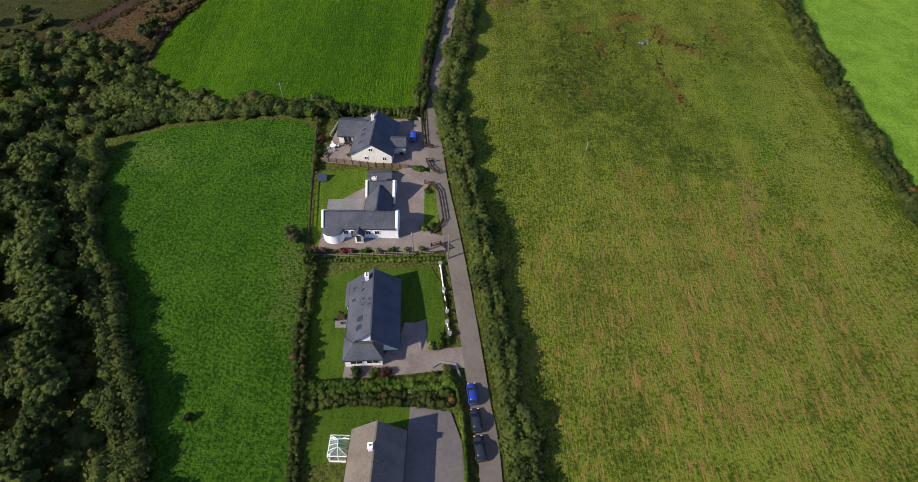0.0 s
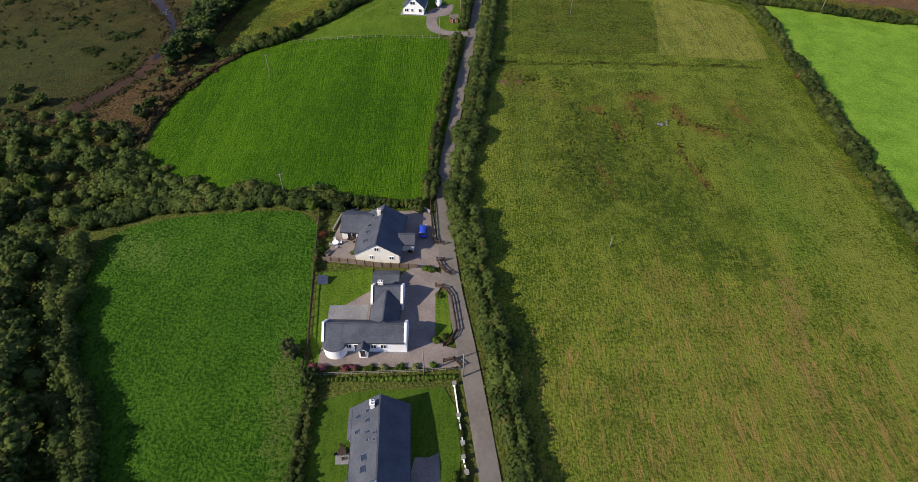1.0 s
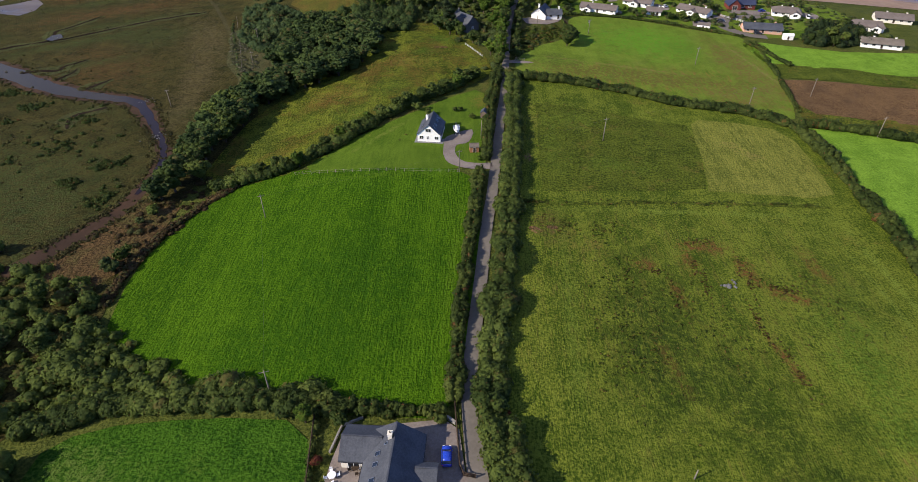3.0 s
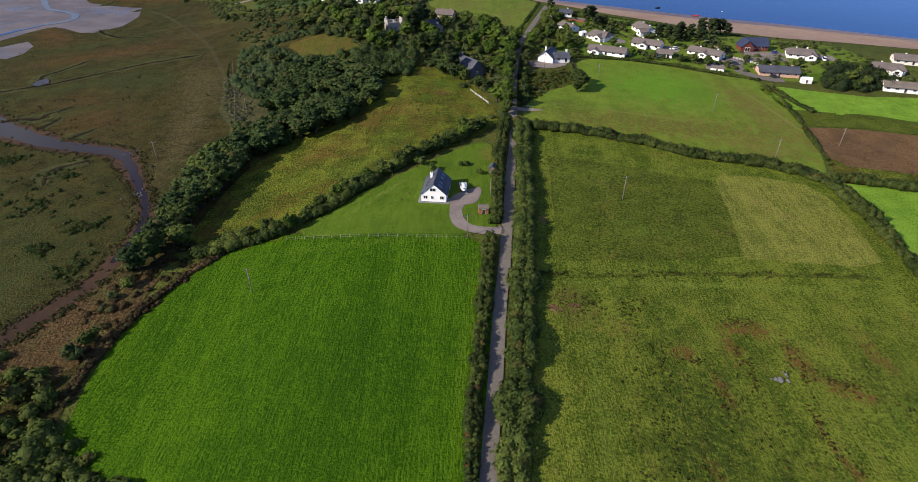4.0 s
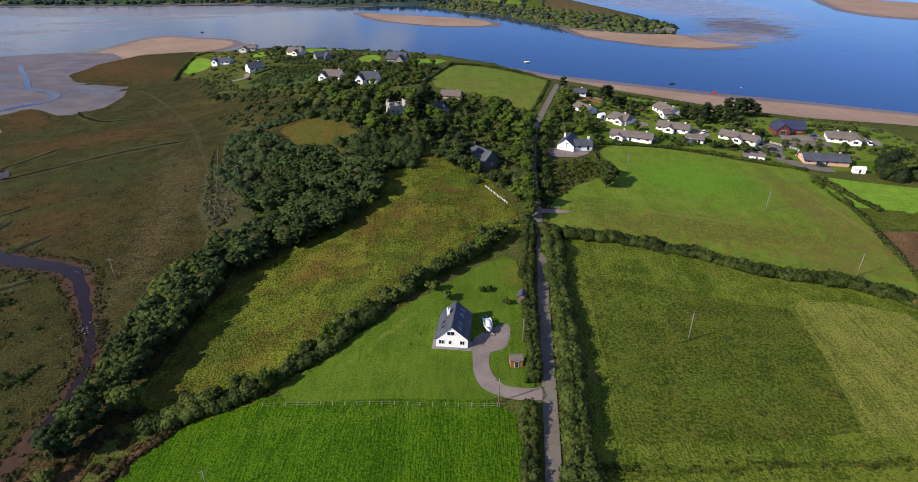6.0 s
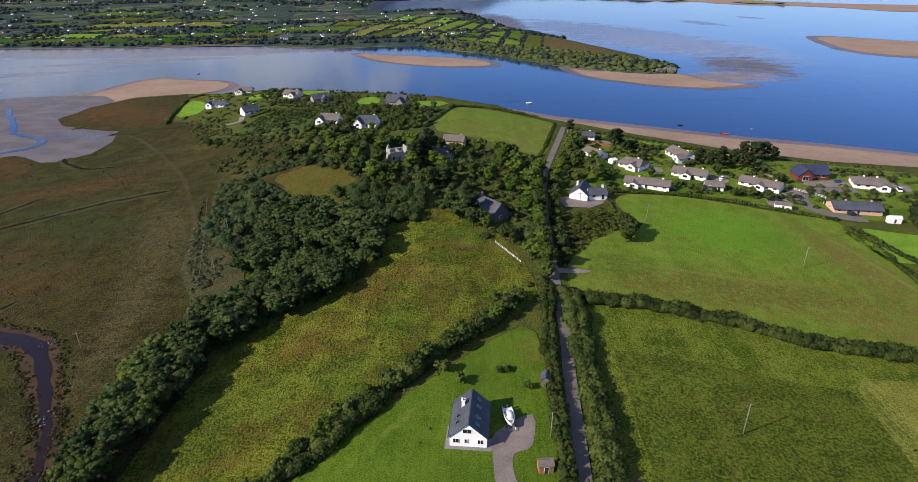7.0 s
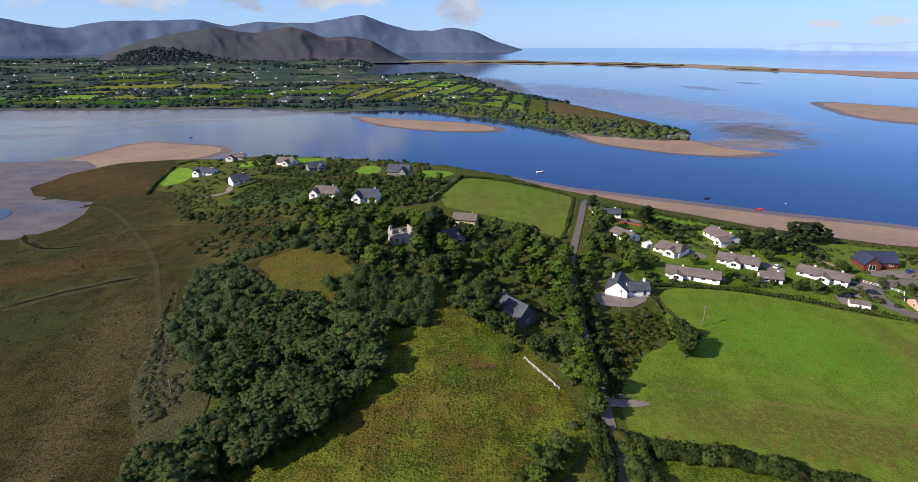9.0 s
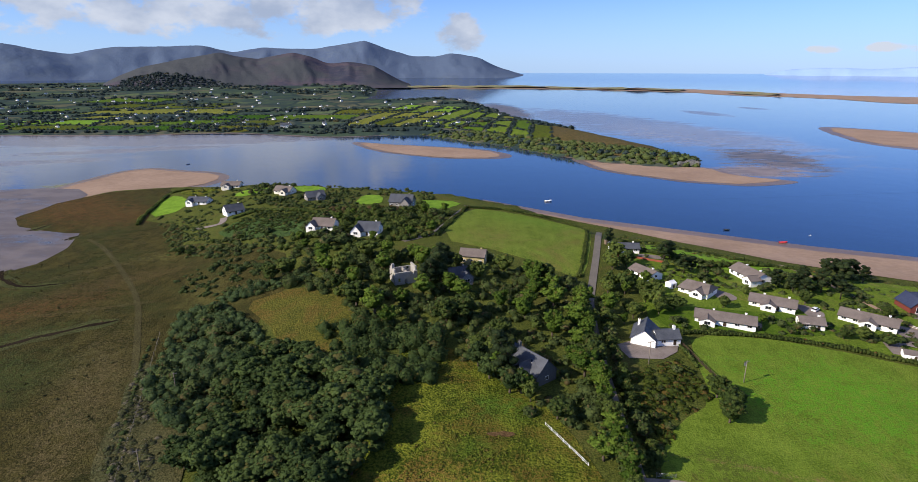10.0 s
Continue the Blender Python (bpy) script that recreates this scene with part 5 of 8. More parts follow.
for x, y, h in ((-40, 406, 14), (-41, 396, 14), (-45, 393, 13), (-42, 401, 13), (102, 405, 8.5), (108, 402, 9), (97, 402, 8), (112, 396, 8), (106, 412, 7.5), (94, 410, 7), (104, 409, 8), (110, 408, 8), (99, 398, 7.5), (115, 403, 8), (91, 404, 6.5), (118, 416, 8.5), (124, 414, 9), (134, 416, 8), (60, 418, 8), (64, 421, 7), (121, 421, 9), (126, 418, 10), (132, 421, 9), (128, 424, 8.5),
                (-20, 330, 11), (-22, 338, 12), (56, 432, 10), (60, 436, 9), (36, 452, 9), (176, 352, 11), (170, 343, 11), (163, 338, 11), (156, 334, 10), (150, 331, 9), (166, 331, 10), (160, 328, 9), (176, 338, 10)):
    if x > 145:
        plant("broad", x, y, h * 0.62, rng.uniform(0.9, 1.2), "garden trees of the village")
    else:
        plant("pine", x, y, h, rng.uniform(0.9, 1.2), "pines of the headland")
for x, y, a in along([(-60, 20), (-67, 40), (-75, 56), (-85, 72), (-95, 90), (-100, 104)], 5.5):
    plant("broad", x + rng.uniform(-2, 2), y, rng.uniform(7.2, 9.4), rng.uniform(1.0, 1.3), "trees of the western thicket")
for x, y, a in along([(-66, 8), (-74, 30), (-84, 44), (-96, 60), (-108, 80), (-114, 100)], 8.0):
    plant(rng.choice(["broad", "fresh"]), x + rng.uniform(-3, 3), y, rng.uniform(6.0, 9.0), rng.uniform(1.1, 1.4), "trees of the western thicket")
for x, y, a in along([(2.4, 284), (3.4, 310), (5.2, 335), (6.6, 352), (10.4, 385)], 4.4):
    plant(rng.choice(["broad", "fresh", "fresh"]), x + rng.uniform(-1.2, 0.4), y, rng.uniform(5.5, 8.5), rng.uniform(0.95, 1.2), "trees along the lane")
for x, y, a in along([(8.2, 296), (9.4, 312), (11.4, 340), (14, 362), (18, 385)], 5.0):
    plant(rng.choice(["bush", "broad", "willow"]), x + rng.uniform(-0.2, 1.2), y, rng.uniform(3.0, 5.0), rng.uniform(1.0, 1.3), "trees along the lane")
for x, y, a in along([(-80, 201), (-64, 207), (-45, 229), (-20, 257), (-7, 272)], 6.0):
    plant(rng.choice(["broad", "bush", "broad", "fresh"]), x + rng.uniform(-1, 1), y + rng.uniform(-1, 2), rng.uniform(3.2, 4.6) + 0.02 * (x + 80), rng.uniform(1.0, 1.3), "shrubs between two fields")
for x, y, h, k in ((-98.5, 184, 3.2, "bush"), (-101, 190, 3.0, "willow"), (-96.5, 163, 4.2, "bush"), (-97, 158, 4.6, "willow"), (-100, 179, 2.2, "willow"), (-20, 324, 8.5, "oak"), (-25, 331, 8, "oak"), (-15, 320, 6.5, "broad"), (-28, 338, 8, "oak"), (33, 313, 7, "broad"), (35.5, 318, 7.5, "broad"), (34.5, 324, 7, "broad"), (-62, 206, 5.5, "fresh"), (-66, 205, 4.5, "bush"), (-37, 112, 4.5, "fresh"), (-30, 70, 3.6, "bush"), (-34, 75, 4, "willow"), (-24, 236, 3, "bush"), (-28, 240, 3.5, "bush"),
                   (62, 384, 5, "broad"), (70, 372, 4, "fresh"), (76, 398, 4, "bush"), (95, 390, 6, "broad"), (118, 380, 5, "broad"), (98, 362, 5, "broad"), (104, 358, 5, "bush"), (92, 362, 4, "bush"), (149, 360, 4, "bush"),
                   (-9, 234, 2.2, "bush"), (-15, 240, 1.8, "bush"), (-13, 240, 1.8, "bush"), (-31, 112, 3, "bush"), (-44, 38, 1.6, "bush")):
    plant(k, x, y, h, rng.uniform(0.95, 1.2))


def hedge(line, height, width, mat=M_HEDGE, label="thick green hedge along a field", seed=1, step=1.0, size=0.53, density=4.2, gap=0.0, name="hedge", height_of=zg):
    """A hedge: overlapping lumps along a line, uneven in height and width."""
    rg = random.Random(seed)
    lobes = []
    for x, y, a in along(line, step):
        if rg.random() < gap:
            continue
        w = width * (0.85 + 0.5 * noise.noise(Vector((x / 7, y / 7, seed))))
        h = height * (0.9 + 0.55 * noise.noise(Vector((x / 9, y / 9, seed + 5)))) * rg.uniform(0.85, 1.15)
        for u in ((0,) if width < 1.8 else (-0.25, 0.25)):
            px, py = x - math.sin(a) * w * (u + rg.uniform(-0.14, 0.14)), y + math.cos(a) * w * (u + rg.uniform(-0.14, 0.14))
            r = w * (0.55 if width < 1.8 else 0.37) * rg.uniform(0.85, 1.2)
            hz = h * rg.uniform(0.8, 1.1)
            lobes.append((px, py, height_of(px, py) + hz * 0.45, r, r, hz * 0.58))
    root = tagged(new(name), label, name)
    root.matrix_basis = pose(line[0][0], line[0][1], height_of(*line[0]))
    run = max(4, int(5.0 / step)) * (1 if width < 1.8 else 2)
    for i in range(0, len(lobes), run):
        o = new("shrub", foliage("shrub", lobes[i:i + run], mat, density, size, seed * 100 + i, 0.92))
        o.parent = root
        o.matrix_parent_inverse = root.matrix_basis.inverted()
    return root


def thicket(poly, n, lo, hi, mat, label, seed, size=0.66, density=2.3, keep=()):
    """Closed scrub over an outline: low lumps of leaves past counting."""
    rg = random.Random(seed)
    xs, ys = [p[0] for p in poly], [p[1] for p in poly]
    lobes = []
    while len(lobes) < n:
        x, y = rg.uniform(min(xs), max(xs)), rg.uniform(min(ys), max(ys))
        if inside(x, y, poly) and not any((x - a) ** 2 + (y - b) ** 2 < c * c for a, b, c in keep):
            h = rg.uniform(lo, hi) * (0.75 + 0.7 * noise.noise(Vector((x / 12, y / 12, seed))))
            r = rg.uniform(1.0, 2.0) * (0.6 + 0.25 * h)
            lobes.append((x, y, zg(x, y) + h * 0.3, r, r * rg.uniform(0.8, 1.2), h * 0.7))
    return tagged(new("scrub", foliage("scrub", lobes, mat, density, size, seed)), label, "scrub", kind="stuff")


def side(line, d):
    """A line at a distance beside another; to the left of its way when d is positive."""
    out = []
    for i, (x, y) in enumerate(line):
        (xa, ya), (xb, yb) = line[max(0, i - 1)], line[min(len(line) - 1, i + 1)]
        q = math.hypot(xb - xa, yb - ya)
        out.append((x - (yb - ya) / q * d, y + (xb - xa) / q * d))
    return out


HEDGE_E = spline([(14, -20), (10.6, 31.8), (9, 39.4), (8.1, 47.8), (6.7, 57), (4.9, 67.2), (3.1, 78.5), (0.9, 89.6), (-1.5, 102), (-3.6, 114.8), (-2.9, 129.5), (-1.0, 146), (0.6, 160), (1.6, 171), (3.0, 191), (5.0, 218), (6.8, 254), (8.2, 276)], 4)
hedge(side(HEDGE_E, -0.1)[:36], 3.8, 5.2, M_TREE, label="tall thick dark green hedge beside the lane", seed=2)
hedge(side(HEDGE_E, 0.75)[35:], 3.5, 5.4, M_TREE, label="tall thick dark green hedge beside the lane", seed=3)
hedge([(-11.0, 117), (-10.7, 132), (-10.6, 143), (-9.4, 155.4), (-8.4, 170), (-7.2, 186), (-6.5, 197.5)], 2.5, 3.3, label="green roadside hedge with a few red fuchsias", seed=4)
hedge([(-4.6, 205.5), (-3.8, 218), (-3.1, 232), (-2.5, 248), (-0.9, 262), (1.4, 280)], 2.8, 3.6, label="tangled green roadside hedge", seed=5)
hedge([(12, 272), (28, 270.5), (47, 264), (64.5, 253.5), (83, 250), (98, 244), (104, 233), (103.8, 214), (102, 184), (100, 150), (98.5, 122), (98.6, 101), (99.5, 80), (101, 40), (104, -40)], 2.8, 4.8, label="broad dark green field hedge", seed=6)
hedge([(106, 240), (125, 236), (150, 228), (230, 212)], 2.8, 4.0, label="dark green field hedge", seed=7)
hedge([(110, 250), (118, 290), (124, 330)], 1.4, 2.0, label="low straggling hedge with gaps", seed=8, gap=0.35)
hedge([(-86, 197), (-76, 201.5), (-66, 205), (-56, 214), (-45, 228), (-33, 243), (-20, 257), (-8, 273)], 3.4, 5.2, M_TREE, "row of dark green shrubs between two fields", 9)
hedge([(-90, 112), (-78, 117), (-60, 117.5), (-47, 116.5), (-37, 115)], 2.8, 4.6, M_TREE, "thick dark scrub between two fields", 10)
hedge([(-37, 115.6), (-30, 114.6), (-22, 114.2), (-13, 113.8)], 2.3, 3.3, M_HEDGE, "mixed green garden hedge beside a yard", 11)
hedge([(-47, -50), (-48, 18), (-50, 30), (-58, 45), (-68, 62), (-80, 80), (-89, 104)], 4.2, 6.0, M_TREE, "tall dark edge of a thicket", 33)
hedge([(-93, 146), (-93.4, 158), (-91, 175), (-84.5, 191), (-79, 198)], 1.3, 2.6, M_RUST, "low brown bramble bank along a field edge", 12)
hedge([(-29.2, 71), (-29, 60), (-28.3, 50), (-26.8, 44), (-26.0, 36), (-24.5, 26), (-24, 10)], 2.0, 2.8, M_HEDGE, "green boundary hedge of a garden", 13)
hedge([(-26, 43.4), (-18.4, 44.0), (-8.4, 44.8), (-0.6, 45.4)], 1.9, 2.6, M_FRESH, "clipped light green garden hedge", 14, 0.7, 0.28, 12.0)
hedge([(-0.4, 44.6), (0.7, 38.9), (1.4, 33.1), (1.7, 28), (1.7, 12)], 1.4, 0.9, M_FRESH, "narrow clipped light green hedge", 15, 0.35, 0.22, 18.0)
hedge([(-25, 41.4), (-18, 41.7), (-9, 42.1), (-1, 42.4)], 1.5, 2.6, M_HEDGE, "border of mixed green garden shrubs", 16, 0.8, 0.3, 9.0, 0.05)
hedge([(-30.5, 70.2), (-22, 70.7), (-10, 71.2), (-3.5, 71.8)], 0.45, 1.2, M_FRESH, "low overgrown bank between gardens", 17, 0.8, 0.25, 12.0)
hedge([(-3.0, 63), (-2.4, 59), (-1.9, 55), (-2.2, 53)], 1.2, 1.4, M_HEDGE, "row of garden shrubs along a wall", 18, 0.7, 0.25, 14.0)
hedge([(-35.5, 116), (-34.2, 104), (-33.2, 94)], 1.5, 1.6, M_HEDGE, "scrubby green boundary of a garden", 19, 0.9, 0.3, 10.0, 0.1)
hedge([(38, 362), (52, 362.5), (64, 361.5), (82, 357.5), (104, 347), (122, 338)], 1.4, 2.2, M_HEDGE, "low hedge behind the village gardens", 20)
hedge([(14, 408), (19, 425), (30, 470), (32, 480)], 1.4, 1.8, M_HEDGE, "low hedge beside the shore lane", 21)
hedge([(-45, 452), (-33, 500), (-31, 514), (-9, 512), (15, 497), (31, 484)], 1.3, 2.4, M_HEDGE, "low hedge along the shore", 22)
hedge([(50, 447), (66, 436), (80, 428), (104, 434)], 2.2, 3.0, M_TREE, "dark green garden shelter hedge", 23)
hedge([(46, 464), (64, 476), (84, 454), (104, 440), (118, 428)], 1.0, 2.0, M_HEDGE, "low scrub on the beach bank", 24)
hedge([(36, 361), (35, 352), (35.5, 340)], 1.6, 1.2, M_TREE, "narrow dark green garden hedge", 25)
hedge([(120, 330), (124, 318), (128, 300)], 1.6, 2.6, M_HEDGE, "green bank with bracken", 26)
hedge([(-246, 598), (-232, 535), (-226, 520)], 1.8, 2.6, M_TREE, "dark field hedge on the headland", 27)
hedge([(-246, 604), (-225, 622), (-190, 612), (-150, 603), (-110, 596)], 1.4, 3.0, M_HEDGE, "low shore hedge on the headland", 28)
hedge([(-113, 502), (-131, 514), (-154, 522), (-166, 512)], 1.6, 2.4, M_TREE, "dark hedge round a plot", 29)
hedge([(-110, 290), (-120, 318), (-134, 352), (-140, 372)], 0.8, 1.7, M_SCRUB, "overgrown fence line across marsh", 30, 1.6, 0.35, 5.0, 0.35)

thicket([(-44, -50), (-46, 26), (-58, 45), (-69, 62), (-82, 80), (-92, 104), (-97, 120), (-91, 136), (-95, 148), (-100, 155), (-112, 159), (-128, 158), (-138, 120), (-132, 60), (-122, 0), (-115, -50)], 1250, 2.0, 5.0, M_TREE, "dense dark green thicket of scrub and brambles", 41)
thicket([(-138, 60), (-190, 60), (-200, 120), (-165, 165), (-130, 170), (-136, 120)], 380, 0.8, 2.4, M_HEDGE, "low scrub on brown marsh", 42)
thicket([(-94, 112), (-84, 116), (-60, 116), (-40, 114), (-36, 119), (-56, 121.5), (-72, 128), (-90, 140), (-98, 126)], 190, 1.2, 3.6, M_TREE, "dark scrub between two fields", 43)
thicket([(-97, 158), (-90, 170), (-82, 194), (-76, 200), (-90, 203), (-101, 190), (-104, 172)], 70, 0.5, 1.4, M_RUST, "low brown brambles beside the creek", 44, 0.5, 4.0)
thicket([(-92, 296), (-99, 300), (-98, 333), (-96, 342), (-88, 346), (-78, 338), (-69, 330), (-60, 322), (-53, 310), (-52, 300), (-60, 290), (-76, 276), (-85, 264), (-95, 258), (-101, 278)], 110, 4.0, 6.5, M_OAK, "dark closed canopy of an oak wood", 45)
thicket([(-130, 354), (-138, 390), (-122, 393), (-106, 376), (-98, 362), (-94, 346), (-98, 330), (-104, 318), (-113, 322), (-125, 338)], 380, 2.4, 4.4, M_WILLOW, "dense grey-green willow scrub beside the marsh", 46, 0.5, 2.8)
thicket([(-136, 388), (-118, 398), (-104, 402), (-92, 404), (-96, 410), (-124, 404)], 90, 1.6, 3.0, M_WILLOW, "dense grey-green willow scrub behind a clearing", 70, 0.5, 2.8)
thicket([(-119, 306), (-134, 350), (-124, 344), (-112, 322), (-104, 300), (-108, 292)], 330, 0.4, 0.9, M_DEAD, "low grey half-dead scrub at the marsh edge", 57, 0.4, 4.0)
thicket(ROADWOOD, 480, 1.5, 4.5, M_SCRUB, "green undergrowth of the headland wood", 47, keep=CLEAR)
thicket([(-48, 450), (-38, 500), (-60, 505), (-100, 510), (-112, 500), (-112, 470), (-118, 440), (-80, 430)], 420, 1.2, 3.4, M_TREE, "green scrub of the headland", 48, keep=CLEAR)
thicket([(-120, 440), (-130, 480), (-165, 475), (-185, 466), (-165, 452)], 170, 0.8, 2.2, M_SCRUB, "low green scrub of the headland", 49)
thicket([(10, 285), (8.5, 318), (10, 335), (20, 338), (33, 345), (34, 325), (22, 314), (14, 304)], 200, 0.5, 1.1, M_RUSHES, "brown-green bracken beside the lane", 50, keep=CLEAR)
thicket([(-42, 592), (-110, 612), (-190, 622), (-205, 612), (-110, 588), (-60, 570)], 200, 0.8, 2.4, M_SCRUB, "low scrub along the shore bank", 51)

thicket([(-162, 486), (-155, 519), (-131, 512), (-114, 500), (-119, 468), (-141, 474)], 300, 0.6, 1.2, M_HEDGE, "dark green bracken on a headland plot", 52)
thicket([(-60, 445), (-52, 470), (-46, 500), (-64, 512), (-100, 512), (-113, 502), (-116, 470), (-90, 440)], 300, 1.2, 3.0, M_HEDGE, "green shrubs among the headland houses", 53, keep=CLEAR)
thicket([(-100, 520), (-112, 512), (-150, 530), (-165, 545), (-140, 556), (-115, 575), (-100, 560)], 150, 1.0, 2.6, M_SCRUB, "green shrubs among the headland gardens", 54, keep=CLEAR + [(-126, 546, 10), (-151, 567, 11)])
thicket([(-185, 575), (-165, 560), (-150, 585), (-160, 600), (-180, 598)], 70, 1.0, 2.4, M_SCRUB, "green shrubs in a headland garden", 55, keep=CLEAR + [(-199, 599, 10)])
thicket([(-200, 535), (-180, 505), (-165, 478), (-185, 475), (-205, 505)], 120, 0.5, 1.4, M_SCRUB, "low scrub on the headland slope", 56, keep=[(-172, 508, 8)])
M_TUSSOCK = leaf("tussock_blades", (0.085, 0.098, 0.016), (0.200, 0.205, 0.036), (0.20, 0.12, 0.04), 0.15)
M_DOCKS = leaf("dock_stems", (0.085, 0.048, 0.018), (0.190, 0.105, 0.040), (0.10, 0.12, 0.03), 0.2)


def tufts(spots, n, mat, label, seed, lo=0.25, hi=0.6, gate=0.0):
    """Small tufts of rushes or weeds, thick in the middle of each spot (x, y, rx, ry)."""
    rg = random.Random(seed)
    lobes = []
    while len(lobes) < n:
        cx, cy, rx, ry = rg.choice(spots)
        x, y = cx + rg.gauss(0, 0.5) * rx, cy + rg.gauss(0, 0.5) * ry
        if noise.noise(Vector((x / 6, y / 6, seed))) > gate or rg.random() < 0.15:
            r = rg.uniform(lo, hi)
            lobes.append((x, y, zg(x, y) + 0.12, r, r * 0.9, r * 0.75))
    return tagged(new("weed_tufts", foliage("weed_tufts", lobes, mat, 4.0, 0.34, seed, 0.7)), label, "weeds", kind="stuff")


tufts([(27, 150, 9, 14), (24, 130, 8, 16), (44, 138, 14, 22), (70, 150, 10, 16), (20, 172, 10, 5)], 900, M_RUSHES, "dark green rush tufts in a meadow", 61, 0.15, 0.4, -0.2)
tufts([(49, 168, 5, 1.6), (56, 158, 1.8, 6), (55.5, 150, 1.6, 5), (45, 155, 1.4, 7), (53, 139, 1.2, 7), (55.5, 127, 1.2, 8), (33, 156, 3, 2), (37.5, 146, 1.4, 6), (62.5, 151, 4, 2), (11, 174, 6, 6)], 300, M_DOCKS, "brown dead dock stems in a meadow", 62, 0.12, 0.36, -0.3)
tufts([(38, 225, 26, 26), (30, 205, 22, 14), (20, 240, 14, 20)], 700, M_RUSHES, "dark rush tufts in the upper meadow", 63, 0.15, 0.35)
tufts([(-60, 250, 26, 30), (-45, 285, 26, 26), (-30, 300, 18, 16)], 420, M_TUSSOCK, "yellow-green grass tussocks in a wild field", 65, 0.3, 0.6)
tufts([(5, 183, 5, 0.8), (20, 183.4, 12, 0.8), (45, 185.3, 14, 0.8), (75, 187.3, 14, 0.8)], 420, M_RUSHES, "rushes along a field drain", 67, 0.25, 0.55)

# bluish leaf tones hold the haze of distance in their colour
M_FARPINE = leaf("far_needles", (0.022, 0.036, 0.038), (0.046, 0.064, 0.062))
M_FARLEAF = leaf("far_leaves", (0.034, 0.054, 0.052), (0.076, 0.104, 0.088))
# hedges and copses of the far farmland, in larger leaf masses
far_lobes = []
rg = random.Random(8)
for q in far_fields:
    for (x0, y0), (x1, y1) in zip(q, q[1:] + q[:1]):
        L = math.hypot(x1 - x0, y1 - y0)
        for s in range(int(L / 7)):
            if rg.random() < 0.6:
                x, y = x0 + (x1 - x0) * (s + 0.5) * 7 / L, y0 + (y1 - y0) * (s + 0.5) * 7 / L
                r = rg.uniform(1.1, 2.3)
                far_lobes.append((x, y, zfar(x, y) + r * 0.4, r * 1.3, r * 1.1, r * rg.uniform(0.6, 1.2)))
for i in range(110):      # straggling hedge lines and copses
    y = 1015 + 1900 * rg.random() ** 1.25
    x = rg.uniform(-0.80 * y, 110 - (y - 1000) * 0.14)
    grow = 1 + (y - 1000) / 2200
    if rg.random() < 0.55:
        n_t, dx, dy, wob = rg.randint(10, 24), rg.uniform(4, 9) * grow, rg.uniform(-2.5, 2.5) * grow, 2.0
    else:
        n_t, dx, dy, wob = rg.randint(10, 26), 0, 0, rg.uniform(10, 26) * grow
    for k in range(n_t):
        px, py = x + dx * k + rg.gauss(0, wob) * 1.6, y + dy * k + rg.gauss(0, wob)
        r = rg.uniform(2.0, 4.6) * grow
        if inside(px, py, FAR) and off_line(px, py, FAR) > 12:
            far_lobes.append((px, py, zfar(px, py) + r * 0.2, r * 1.5, r * 1.2, r * rg.uniform(0.6, 1.0)))
for x, y, a in along([(-700, 1012), (-514, 1014), (-362, 1042), (-216, 1000), (-91, 1028), (16, 912), (92, 806), (140, 768), (185, 756)], 5.5):
    r = rg.uniform(1.8, 4.0)
    if rg.random() < 0.7:
        far_lobes.append((x + rg.uniform(-4, 4), y + rg.uniform(0, 12), zfar(x, y + 5) + r * 0.3, r * 1.2, r, r))
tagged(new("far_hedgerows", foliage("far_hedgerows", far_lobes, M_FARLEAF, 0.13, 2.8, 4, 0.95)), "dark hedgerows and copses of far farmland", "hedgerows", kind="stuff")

# dense scrub on the slopes of the near headland
rg = random.Random(17)
SLOPE = [(-91, 1010), (16, 896), (92, 786), (150, 747), (194, 737), (206, 780), (178, 778), (122, 820), (64, 896), (-20, 985)]
lobes = []
while len(lobes) < 480:
    x, y = rg.uniform(-91, 206), rg.uniform(737, 1010)
    if inside(x, y, SLOPE):
        r = rg.uniform(1.6, 3.8)
        lobes.append((x, y, zfar(x, y) + r * 0.3, r * 1.4, r * 1.2, r * rg.uniform(0.6, 0.95)))
tagged(new("headland_scrub", foliage("headland_scrub", lobes, M_SCRUB, 0.10, 2.2, 19, 0.95)), "dense green scrub on the slope of a far headland", "scrub", kind="stuff")

# reeds on the edges of the creek and the drains, low scrub on the marsh
spots = []
for s in (-1, 1):
    for i, (x, y) in enumerate(side(CREEK, 1.0)):
        w = wide(BANKS, i) / 2 * s
        spots.append((CREEK[i][0] + (x - CREEK[i][0]) * w, CREEK[i][1] + (y - CREEK[i][1]) * w, 1.6, 1.6))
creek_spots, spots = spots, []
for line in DRAINS:
    spots += [(x, y, 1.6, 1.6) for x, y, a in along(side(meander(line), 1.5), 3.0)]
M_REEDS = leaf("marsh_reeds", (0.058, 0.058, 0.020), (0.130, 0.118, 0.044), (0.12, 0.08, 0.03), 0.15)
tufts(spots, 700, M_REEDS, "dark reeds along the marsh drains", 71, 0.3, 0.6)
tufts([(x, y, 1.9, 1.9) for x, y, _, _ in creek_spots], 1300, M_REEDS, "dark reeds along the marsh creek", 74, 0.35, 0.85, -0.25)
